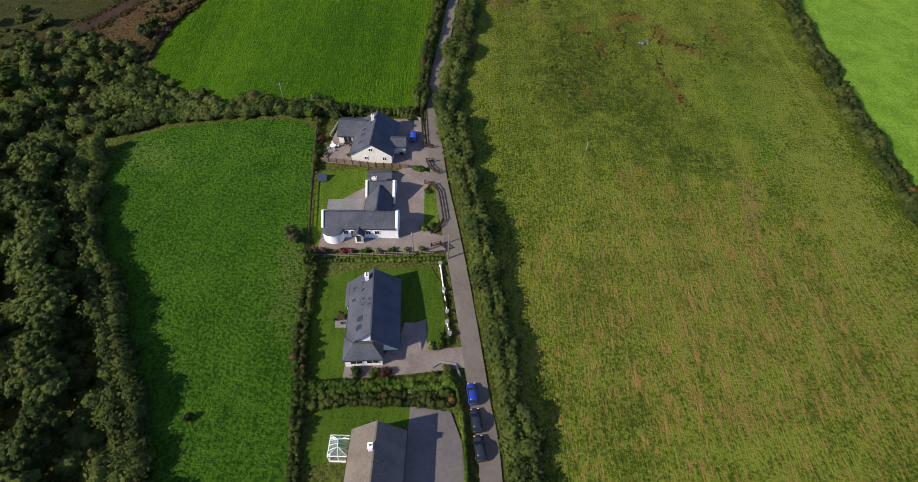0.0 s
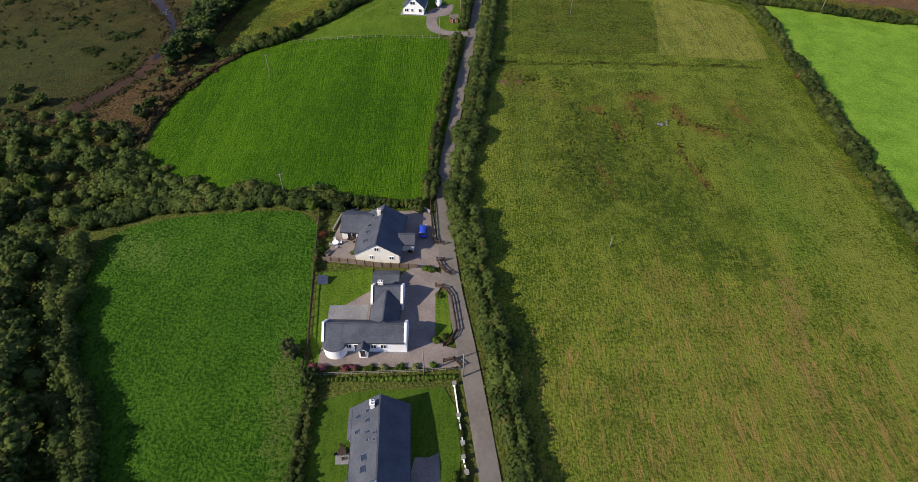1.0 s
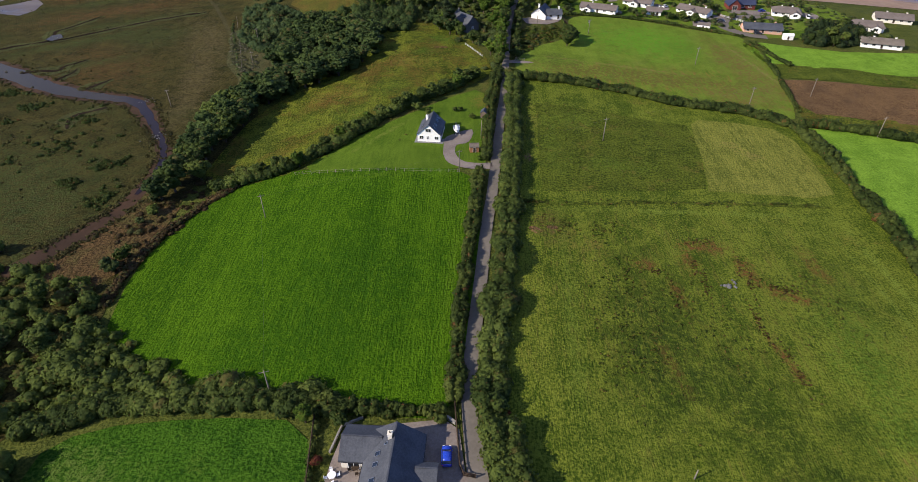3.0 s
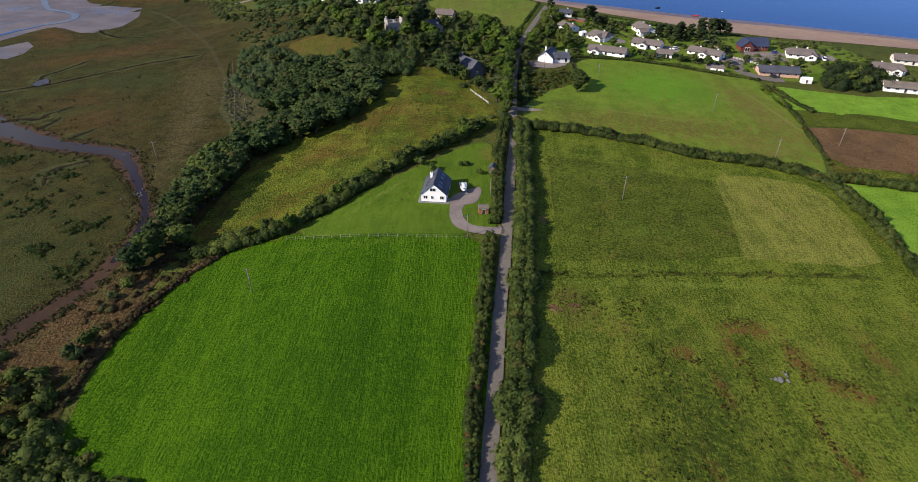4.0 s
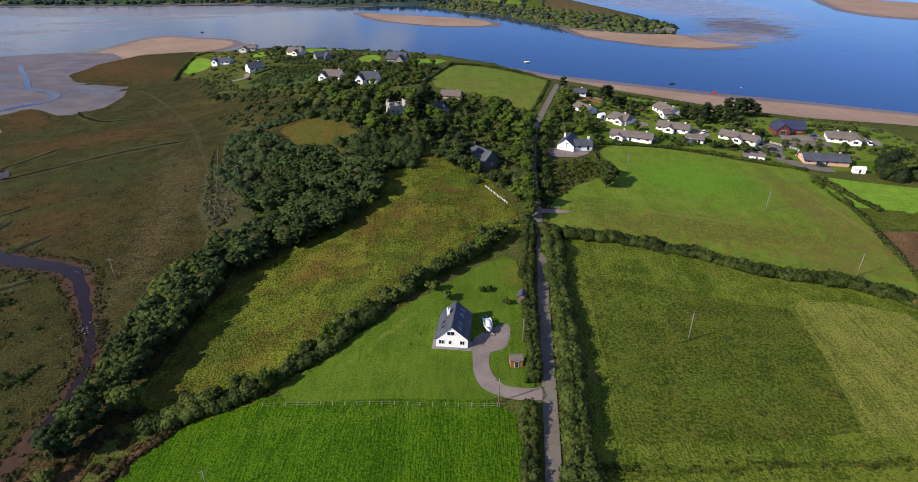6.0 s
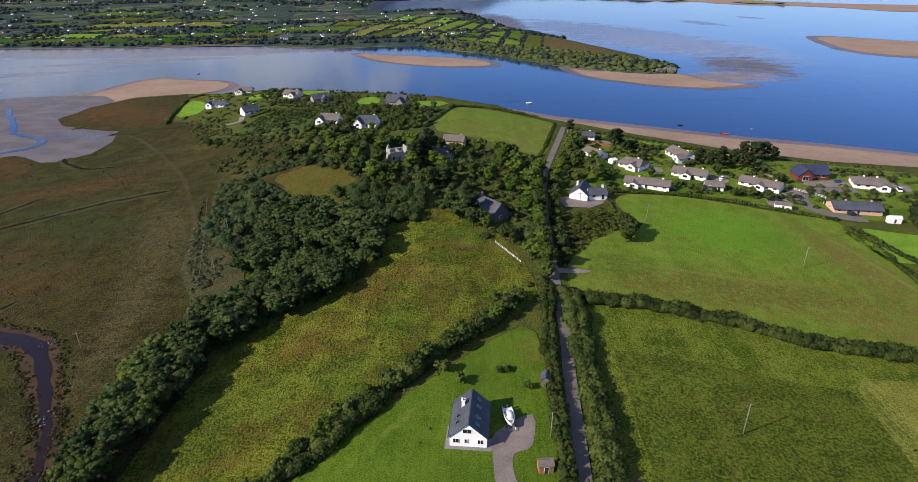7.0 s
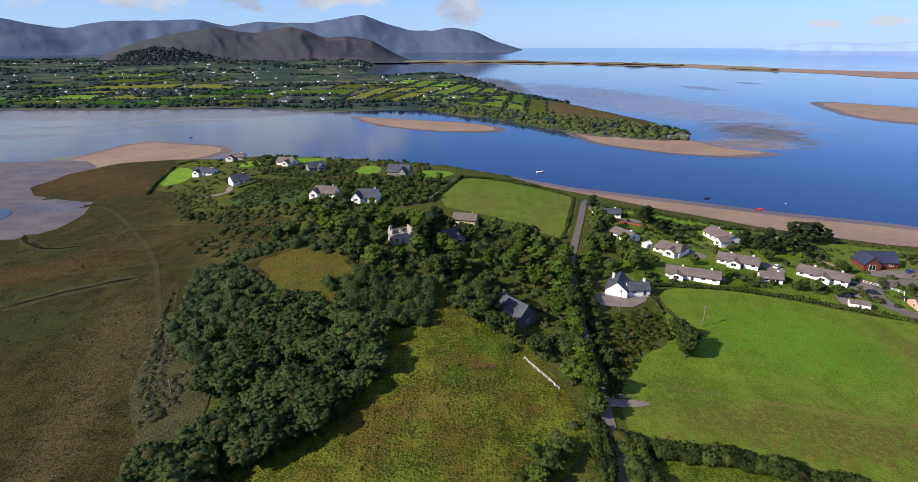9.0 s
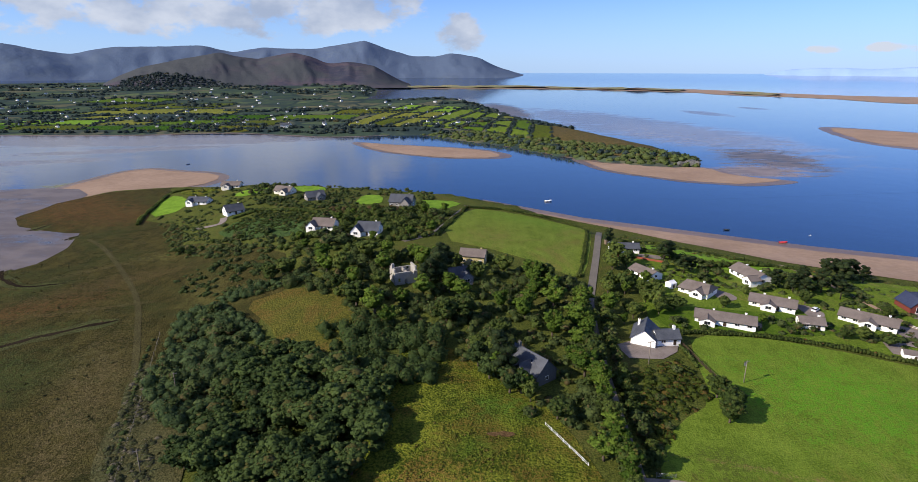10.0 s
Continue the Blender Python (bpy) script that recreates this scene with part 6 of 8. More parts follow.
tufts([(-183, 240, 7, 5), (-178, 254, 8, 5), (-152, 245, 7, 8), (-126, 211, 5, 4), (-132, 199, 3, 3), (-197, 268, 9, 4), (-150, 225, 16, 12), (-170, 205, 16, 20), (-118, 190, 4, 8)], 420, M_HEDGE, "dark low scrub clumps on the marsh", 72, 0.6, 1.5)
tufts([(-170, 320, 60, 60), (-160, 230, 40, 40), (-220, 420, 60, 50), (-190, 180, 40, 50)], 700, M_REEDS, "tussocks of the salt marsh", 73, 0.3, 0.8)
# pine plantation on the foot of the hills
rg = random.Random(31)
woods = []
for v in hills.data.vertices:
    a = math.degrees(math.atan2(v.co.x + 32, v.co.y - 189))
    d = math.hypot(v.co.x + 32, v.co.y - 189)
    if -31.4 + 0.006 * (d - 2600) < a < -21.2 and d < 2600 + (330 if a < -27.5 else 330 - 34 * (a + 27.5)):
        for _ in range(2):
            r = rg.uniform(5, 8)
            woods.append((v.co.x + rg.uniform(-9, 9), v.co.y + rg.uniform(-14, 14), v.co.z - 2, r, r, r * 0.9))
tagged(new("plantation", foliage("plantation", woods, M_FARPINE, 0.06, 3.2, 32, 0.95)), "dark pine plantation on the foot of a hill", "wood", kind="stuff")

VILLAGE = [(57, 371, 10), (81, 387, 9), (86, 371, 5.5), (108, 375, 10), (134, 350, 10), (159, 378, 9), (190, 356, 11), (210, 369, 11), (140, 391, 13), (42, 446, 9), (42, 414, 8), (58, 398, 8), (86, 415, 9), (182, 329, 11), (25.5, 357, 10), (129, 374, 5), (120, 360, 4), (140, 372, 5), (148, 372, 5)]
thicket([(30, 362), (50, 378), (70, 376), (96, 376), (100, 392), (128, 398), (150, 402), (190, 392), (200, 340), (160, 352), (120, 350), (96, 362), (60, 364)], 200, 0.6, 1.7, M_SCRUB, "mixed garden shrubs between the village houses", 58, keep=VILLAGE)
thicket([(38, 405), (48, 440), (75, 432), (100, 427), (120, 414), (140, 406), (190, 398), (190, 392), (100, 398), (70, 402)], 170, 0.6, 1.8, M_SCRUB, "mixed garden shrubs towards the beach", 59, keep=VILLAGE)
thicket([(-80, 362), (-60, 370), (-40, 354), (-38, 328), (-46, 330), (-54, 327), (-68, 345)], 120, 3.2, 6.0, M_OAK, "dark green trees closing the wood", 60)
thicket([(40, 470), (60, 455), (86, 440), (112, 428), (150, 412), (190, 404), (190, 410), (150, 420), (112, 440), (80, 468), (56, 492), (48, 500)], 160, 0.4, 1.2, M_HEDGE, "low scrub above the beach", 64)

GARDENS = CLEAR + [(-207, 563, 12), (-170, 525.5, 10), (-199, 599, 11), (-151, 567, 11), (-126, 546, 10), (-67.5, 516, 11), (-77, 455, 9), (-101, 466, 9), (-172, 508, 7), (-228, 565, 16), (-140, 578, 12), (-90, 540, 14), (-48, 520, 14), (-178, 577, 10), (-153, 494, 13), (-132, 483, 13), (-116, 472, 11)]
thicket([(-112, 470), (-160, 480), (-200, 500), (-225, 520), (-215, 560), (-235, 600), (-200, 615), (-140, 600), (-90, 590), (-50, 560), (-40, 512), (-100, 512)], 420, 0.5, 1.8, M_SCRUB, "low scrub and garden shrubs of the headland", 68, keep=GARDENS)

thicket([(-112, 500), (-90, 496), (-66, 499), (-64, 508), (-90, 510), (-112, 514)], 60, 1.5, 3.0, M_RUST, "rusty brown dying shrubs of the headland", 69, 0.5, 4.0, CLEAR)
thicket([(148, 330), (166, 326), (182, 334), (184, 352), (170, 352), (156, 346)], 70, 4.0, 8.0, M_PINE, "dense dark pines behind the village", 70, 0.6, 3.0, [(190, 327, 11), (134, 350, 10), (143, 338, 4)])
thicket([(-142, 402), (-108, 398), (-92, 412), (-96, 436), (-118, 442), (-150, 440), (-160, 425)], 190, 0.8, 2.4, M_SCRUB, "dark green scrub between marsh and headland", 76, 0.55, 3.0, CLEAR)

# ---- houses ----
M_CREAM = plain("cream_render", (0.74, 0.70, 0.60), (0.64, 0.60, 0.51), 0.85, 1.0, 0.004)
M_YELLOW = plain("yellow_render", (0.44, 0.37, 0.17), (0.36, 0.31, 0.16), 0.85, 1.0, 0.004)
M_PINKWALL = plain("pink_render", (0.60, 0.36, 0.26), (0.52, 0.31, 0.23), 0.85, 1.0, 0.004)
M_REDWALL = plain("red_cladding", (0.16, 0.042, 0.032), (0.115, 0.034, 0.028), 0.7, 1.5, 0.01)
M_STONE = plain("grey_stone", (0.16, 0.15, 0.14), (0.29, 0.275, 0.255), 0.9, 2.0, 0.03)
M_TRIM = plain("white_trim", (0.80, 0.80, 0.80), (0.72, 0.72, 0.72), 0.4, 2.0, 0.002)
M_PIPE = plain("dark_plastic", (0.020, 0.020, 0.022), (0.030, 0.030, 0.032), 0.4, 2.0, 0.002)
M_TIMBER = plain("dark_timber", (0.030, 0.020, 0.014), (0.065, 0.045, 0.030), 0.8, 3.0, 0.01)
M_BOARD = plain("weathered_boards", (0.120, 0.085, 0.060), (0.210, 0.165, 0.120), 0.85, 3.0, 0.01)
M_POLE = plain("grey_pole_wood", (0.180, 0.150, 0.120), (0.260, 0.230, 0.190), 0.85, 3.0, 0.01)
M_METAL = plain("galvanised_steel", (0.40, 0.41, 0.42), (0.30, 0.31, 0.32), 0.4, 3.0, 0.002, Metallic=0.9)
M_NAVY = plain("navy_roof_sheet", (0.025, 0.032, 0.065), (0.042, 0.052, 0.095), 0.6, 1.5, 0.004)
M_GLASS, n, b = material("window_glass", 0.04, IOR=1.5)
b.inputs["Base Color"].default_value = (0.015, 0.018, 0.022, 1)
M_CLEAR, n, b = material("conservatory_glass", 0.03, IOR=1.45)
b.inputs["Base Color"].default_value = (0.85, 0.92, 0.95, 1)
b.inputs["Transmission Weight"].default_value = 0.88


def box(bm, x0, y0, z0, x1, y1, z1, m=None):
    vs = [bm.verts.new((x, y, z)) for z in (z0, z1) for x, y in ((x0, y0), (x1, y0), (x1, y1), (x0, y1))]
    fs = [bm.faces.new([vs[i] for i in q]) for q in ((3, 2, 1, 0), (4, 5, 6, 7), (0, 1, 5, 4), (1, 2, 6, 5), (2, 3, 7, 6), (3, 0, 4, 7))]
    if m is not None:
        bmesh.ops.transform(bm, matrix=m, verts=vs)
    return vs


def block(root, m, L, W, eave, ridge, wall, roof, over=0.3, parapet=False, hip=0.0, chimneys=(), base=-1.2, lights=(), windows=None, frame_mat=None, gutter=True):
    """One gabled block of a house, its ridge along its own x: walls, two roof slopes, ridge, gutters, chimneys, windows."""
    l, w = L / 2, W / 2
    bm = bmesh.new()
    lo = [bm.verts.new((x, y, base)) for x, y in ((-l, -w), (l, -w), (l, w), (-l, w))]
    hi = [bm.verts.new((x, y, eave)) for x, y in ((-l, -w), (l, -w), (l, w), (-l, w))]
    for i in range(4):
        bm.faces.new((lo[i], lo[(i + 1) % 4], hi[(i + 1) % 4], hi[i]))
    if hip == 0:
        for s, (i, j) in ((-l, (3, 0)), (l, (1, 2))):
            bm.faces.new((hi[i], hi[j], bm.verts.new((s, 0, ridge - 0.08))))
    bmesh.ops.transform(bm, matrix=m, verts=bm.verts[:])
    walls = part("wall", bm, wall, root)
    k = (ridge - eave) / w
    ov = 0.0 if parapet else over
    for s in (-1, 1):
        bm = bmesh.new()
        t = 0.14
        e = w + over
        ze = eave - over * k
        a, c = l + ov, l + ov - hip
        top = [(-a, s * e, ze + t), (a, s * e, ze + t), (c, 0, ridge + t), (-c, 0, ridge + t)]
        vs = [bm.verts.new((x, y, z - t)) for x, y, z in top] + [bm.verts.new(p) for p in top]
        for q in ((3, 2, 1, 0), (4, 5, 6, 7), (0, 1, 5, 4), (1, 2, 6, 5), (2, 3, 7, 6), (3, 0, 4, 7)):
            bm.faces.new([vs[i] for i in q])
        if hip:
            vs2 = [bm.verts.new(p) for p in ((s * a, -e, ze + t), (s * a, e, ze + t), (s * c, 0, ridge + t))]
            bm.faces.new(vs2)
        bmesh.ops.recalc_face_normals(bm, faces=bm.faces[:])
        bmesh.ops.transform(bm, matrix=m, verts=bm.verts[:])
        slope = part("roof", bm, roof, root)
        if gutter:
            bm = bmesh.new()
            box(bm, -a, s * e - 0.06 + s * 0.07, ze - 0.05, a, s * e + 0.06 + s * 0.07, ze + 0.07, m)
            part("gutter", bm, M_PIPE, slope, "dark plastic gutter")
        for u, v, lw, lh in lights:
            if (v > 0) != (s > 0):
                continue
            bm = bmesh.new()
            tilt = m @ Matrix.Translation((u, v, eave + (w - abs(v)) * k + t)) @ Matrix.Rotation(-s * math.atan(k), 4, "X")
            for q in ((-lw / 2, -lh / 2, lw / 2, -lh / 2 + 0.05), (-lw / 2, lh / 2 - 0.05, lw / 2, lh / 2), (-lw / 2, -lh / 2 + 0.05, -lw / 2 + 0.05, lh / 2 - 0.05), (lw / 2 - 0.05, -lh / 2 + 0.05, lw / 2, lh / 2 - 0.05)):
                box(bm, q[0], q[1], 0.01, q[2], q[3], 0.10, tilt)
            part("roof_window", bm, M_METAL, slope, "grey metal roof window frame")
            bm = bmesh.new()
            box(bm, -lw / 2 + 0.05, -lh / 2 + 0.05, 0.015, lw / 2 - 0.05, lh / 2 - 0.05, 0.06, tilt)
            part("roof_pane", bm, M_GLASS, slope)
    bm = bmesh.new()
    box(bm, -l - ov + hip, -0.13, ridge + 0.08, l + ov - hip, 0.13, ridge + 0.22, m)
    part("ridge_tiles", bm, roof, root)
    if parapet:
        for s in (-1, 1):
            bm = bmesh.new()
            pts = [(-w - 0.05, base), (w + 0.05, base), (w + 0.05, eave + 0.35), (0, ridge + 0.45), (-w - 0.05, eave + 0.35)]
            f0 = [bm.verts.new((s * l - 0.02, y, z)) for y, z in pts]
            f1 = [bm.verts.new((s * (l + 0.42), y, z)) for y, z in pts]
            bm.faces.new(f0)
            bm.faces.new(f1[::-1])
            for i in range(5):
                bm.faces.new((f0[i], f0[(i + 1) % 5], f1[(i + 1) % 5], f1[i]))
            bmesh.ops.recalc_face_normals(bm, faces=bm.faces[:])
            bmesh.ops.transform(bm, matrix=m, verts=bm.verts[:])
            part("gable_parapet", bm, M_WHITE, root, "raised white gable wall")
    for u, v, cw, ch in chimneys:
        bm = bmesh.new()
        zc = eave + (w - abs(v)) * k
        box(bm, u - cw / 2, v - 0.35, zc - 0.5, u + cw / 2, v + 0.35, zc + ch, m)
        box(bm, u - cw / 2 - 0.07, v - 0.42, zc + ch, u + cw / 2 + 0.07, v + 0.42, zc + ch + 0.12, m)
        c = part("chimney", bm, wall, root)
        bm = bmesh.new()
        for d in ((-0.25, 0.25) if cw > 0.8 else (0,)):
            tube(bm, [m @ Vector((u + d, v, zc + ch + 0.1)), m @ Vector((u + d, v, zc + ch + 0.5))], [0.13, 0.11], 8)
        part("chimney_pot", bm, M_TILE, c, "clay chimney pot")
    if windows is None:
        windows = []
        nw = max(2, int(L / 3.2))
        for i in range(nw):
            for sd in ("S", "N"):
                windows.append((sd, -l + L * (i + 0.5) / nw, 0.95, 1.3, 1.15) if i != nw // 2 else (sd, -l + L * (i + 0.5) / nw, 0.0, 1.0, 2.05))
        windows += [("E", 0, 1.0, 1.1, 1.1), ("W", 0, 1.0, 1.1, 1.1)]
    for sd, at, sill, ww, wh in windows:
        q = {"S": pose(at, -w, 0), "N": pose(at, w, 0, 0, 0, 180), "E": pose(l, at, 0, 0, 0, 90), "W": pose(-l, at, 0, 0, 0, -90)}[sd]
        opening(root, m @ q @ pose(0, 0, sill), ww, wh, sill < 0.2, frame_mat or M_TRIM)
    return walls


def opening(root, m, w, h, door=False, mat=None):
    """A window or a door on a wall that faces its own -y: frame, bar, sill and pane, or a panelled leaf."""
    bm = bmesh.new()
    for q in ((-w / 2 - 0.08, -0.02, w / 2 + 0.08, 0.07), (-w / 2 - 0.08, h - 0.07, w / 2 + 0.08, h + 0.04)):
        box(bm, q[0], -0.09, q[1], q[2], 0.02, q[3], m)
    for x in ((-w / 2 - 0.08, -w / 2), (w / 2, w / 2 + 0.08)) + (() if door else ((-0.035, 0.035),)):
        box(bm, x[0], -0.085, 0.07, x[1], 0.02, h - 0.07, m)
    fr = part("door_frame" if door else "window", bm, mat or M_TRIM, root)
    bm = bmesh.new()
    box(bm, -w / 2, -0.045, 0.07, w / 2, 0.02, h - 0.07, m)
    part("door" if door else "pane", bm, M_TIMBER if door else M_GLASS, fr, "dark timber door" if door else "")


def house(label, x, y, rot, z=None, name="house"):
    root = tagged(new(name), label, "house")
    root.matrix_basis = pose(x, y, (zg(x, y) if z is None else z) + 0.1, 0, 0, rot)
    return root


I = Matrix.Identity(4)
# bungalow with a brown roof and a glass conservatory
h = house("long white bungalow with brown tiled roof and conservatory", -12.3, 27.0, 90)
block(h, I, 17, 8.2, 2.6, 5.8, M_WHITE, M_TILE, chimneys=[(4.6, 0.5, 0.8, 1.2)])
bm = bmesh.new()
for q in ((-2.08, -2.68, 2.08, -2.52), (-2.08, 2.52, 2.08, 2.68), (-2.08, -2.518, -1.92, 2.518), (1.92, -2.518, 2.08, 2.518)):
    box(bm, q[0], q[1], -0.5, q[2], q[3], 0.5)
cons = tagged(link("conservatory", bm, M_WHITE), "white-framed glass conservatory beside a bungalow", "conservatory")
cons.matrix_basis = pose(-18.3, 33.2, zg(-18.3, 33.2) + 0.1) @ Matrix.Diagonal((0.78, 0.64, 0.9, 1))
bm = bmesh.new()
for x, y in ((-2, -2.6), (0, -2.6), (2, -2.6), (-2, 0), (-2, 2.6), (0, 2.6), (2, 2.6), (2, 0)):
    box(bm, x - 0.07, y - 0.07, 0.5, x + 0.07, y + 0.07, 2.4)
for y in (-2.6, 2.6):
    box(bm, -2.1, y - 0.08, 2.4, 2.1, y + 0.08, 2.56)
for x in (-2.0, 2.0):
    box(bm, x - 0.08, -2.5, 2.4, x + 0.08, 2.5, 2.55)
for x, y in ((-2, -2.6), (0, -2.6), (2, -2.6), (-2, 0), (2, 0), (-2, 2.6), (0, 2.6), (2, 2.6), (-2, -1.3), (2, -1.3), (-2, 1.3), (2, 1.3)):
    tube(bm, [(x, y, 2.5), (0, max(-0.9, min(0.9, y)), 3.75)], [0.07, 0.06], 4)
tube(bm, [(0, -0.95, 3.78), (0, 0.95, 3.78)], [0.09, 0.09], 6)
part("glazing_bars", bm, M_TRIM, cons, "white glazing bars")
bm = bmesh.new()
for a, c in (((-2, -2.6), (2, -2.6)), ((2, -2.6), (2, 2.6)), ((2, 2.6), (-2, 2.6)), ((-2, 2.6), (-2, -2.6))):
    bm.faces.new([bm.verts.new(p) for p in ((*a, 0.5), (*c, 0.5), (*c, 2.45), (*a, 2.45))])
    top = [(0, max(-0.9, min(0.9, c[1])), 3.72), (0, max(-0.9, min(0.9, a[1])), 3.72)]
    bm.faces.new([bm.verts.new(p) for p in [(*a, 2.5), (*c, 2.5)] + (top if a[0] == c[0] else top[:1])])
o = part("glass_panes", bm, M_CLEAR, cons, "clear glass panes")
o.visible_shadow = False

# bungalow with a dark blue slate roof
h = house("white bungalow with dark slate roof and roof windows", -15.7, 58.0, 94.5)
block(h, I, 13.6, 8.9, 2.5, 5.9, M_WHITE, M_SLATE, chimneys=[(5.4, 1.2, 0.9, 1.3)],
      lights=[(x, v, 0.7, 0.9) for x, v in ((4.7, 3.7), (5.0, 2.0), (3.3, 2.0), (2.0, 3.7))] + [(x, v, 0.5, 0.7) for x, v in ((1.2, 1.8), (-0.2, 1.8), (0.5, 0.6), (-0.6, 0.6))] + [(-2.9, 2.2, 1.2, 1.2), (-4.7, 2.3, 1.2, 1.2)])
bm = bmesh.new()
box(bm, 1.6, 4.4, -1.2, 6.8, 5.15, 1.75)
part("wall", bm, M_WHITE, h)
bm = bmesh.new()
box(bm, 1.4, 0.0, -0.14, 7.1, 1.05, 0.0, pose(0, 4.72, 2.42, -37.4))
part("roof", bm, M_SLATE, h, "low slate roof running down over an extension")
block(h, pose(-7.6, 1.6, 0, 0, 0, 90), 6.4, 4.2, 2.3, 3.7, M_WHITE, M_SLATE, hip=1.9, windows=[("E", -0.9, 0.5, 1.4, 1.5), ("E", 0.9, 0.5, 1.4, 1.5), ("N", -1.6, 0.6, 2.0, 1.5), ("N", 1.2, 0.6, 2.0, 1.5), ("S", -1.6, 0.6, 2.0, 1.5), ("S", 1.2, 0.6, 2.0, 1.5)])
# overhang added to put the east half of the gable in shade
bm = bmesh.new()
box(bm, -8.3, -6.0, 0.0, -7.12, 0.0, 0.14, pose(0, 0, 5.9, 37.4))
part("roof", bm, M_SLATE, h, "slate roof slope carried out past the gable")

# long cottage with raised white gables, a wing and a garage
h = house("long whitewashed cottage with grey slate roof and raised gables", -20.6, 78.6, 0.6)
block(h, I, 14.4, 4.9, 2.7, 4.9, M_WHITE, M_SLATE, over=0.15, parapet=True,
      windows=[("S", x, 0.95, 0.9, 1.1) for x in (1.6, 3.4, -2.9)] + [("S", -1.4, 0, 0.95, 2.05)] + [("N", x, 0.95, 1.0, 1.1) for x in (-5, -2)])
block(h, pose(3.1, 4.6, 0, 0, 0, 90), 7.0, 5.3, 2.5, 4.5, M_WHITE, M_SLATE, over=0.15, parapet=False, windows=[("S", x, 0.95, 1.0, 1.1) for x in (-1, 2)] + [("N", x, 0.95, 1.0, 1.1) for x in (-1, 2)])
block(h, pose(3.2, 9.0, 0), 5.3, 5.0, 2.7, 4.8, M_WHITE, M_SLATE, over=0.1, parapet=True, windows=[("N", 0.8, 0.9, 0.9, 1.0)], chimneys=[(-1.5, 1.5, 0.9, 1.0)])
block(h, pose(2.4, 13.6, 0), 5.0, 3.6, 2.3, 3.2, M_WHITE, M_SLATE, over=0.15, parapet=False, windows=[("S", 1.0, 0, 0.9, 2.0)])
block(h, pose(-0.2, -3.0, 0, 0, 0, 90), 1.4, 1.6, 2.1, 2.8, M_WHITE, M_SLATE, windows=[("W", 0, 0, 0.9, 2.0)])
bm = bmesh.new()
arc = [(-5.4 + 2.1 * math.cos(a), -2.4 + 1.7 * math.sin(a)) for a in np.linspace(math.pi, math.tau, 15)]
for (xa, ya), (xb, yb) in zip(arc, arc[1:]):
    bm.faces.new([bm.verts.new(p) for p in ((xa, ya, -0.6), (xb, yb, -0.6), (xb, yb, 2.2), (xa, ya, 2.2))])
part("bay_wall", bm, M_WHITE, h, "round whitewashed bay")
bm = bmesh.new()
for (xa, ya), (xb, yb) in zip(arc, arc[1:]):
    q = [(-5.4 + (x + 5.4) * 1.08, -2.4 + (y + 2.4) * 1.08) for x, y in ((xa, ya), (xb, yb))]
    bm.faces.new([bm.verts.new(p) for p in ((*q[0], 2.2), (*q[1], 2.2), (q[1][0], -2.2, 3.0), (q[0][0], -2.2, 3.0))])
    bm.faces.new([bm.verts.new(p) for p in ((*q[0], 2.1), (*q[1], 2.1), (*q[1], 2.2), (*q[0], 2.2))])
bmesh.ops.remove_doubles(bm, verts=bm.verts[:], dist=0.001)
part("bay_roof", bm, M_SLATE, h)

# dormer bungalow with a cream gable, a wing and a porch
h = house("cream gabled bungalow with dark slate roof and porch", -20.4, 102.5, 88)
block(h, I, 11.6, 9.0, 2.5, 5.4, M_CREAM, M_SLATE, chimneys=[(3.4, 0.7, 0.8, 1.2)], lights=[(1.0, 2.4, 0.8, 1.0), (-0.9, 2.5, 0.8, 1.0), (-3.6, 2.6, 0.8, 1.1), (2.4, 1.2, 0.5, 0.6)],
      windows=[("W", 0.0, 3.3, 0.8, 0.9), ("W", -2.9, 1.0, 0.8, 0.9), ("W", 1.2, 1.0, 0.7, 0.9), ("S", 2, 1, 1.3, 1.1), ("S", -3.6, 1, 1.3, 1.1), ("N", -3, 1, 1.3, 1.1), ("E", 0, 1, 1.2, 1.1)])
block(h, pose(3.8, 5.5, 0, 0, 0, 90), 6.2, 6.4, 2.4, 4.3, M_CREAM, M_SLATE, windows=[("N", 1, 0.2, 1.8, 1.9), ("E", 0, 1, 1.2, 1.1), ("S", 0, 1, 1.2, 1.1)])
block(h, pose(-0.7, -5.5, 0, 0, 0, 90), 3.0, 3.1, 2.3, 3.4, M_CREAM, M_SLATE, windows=[("W", 0, 0, 1.0, 2.0)])

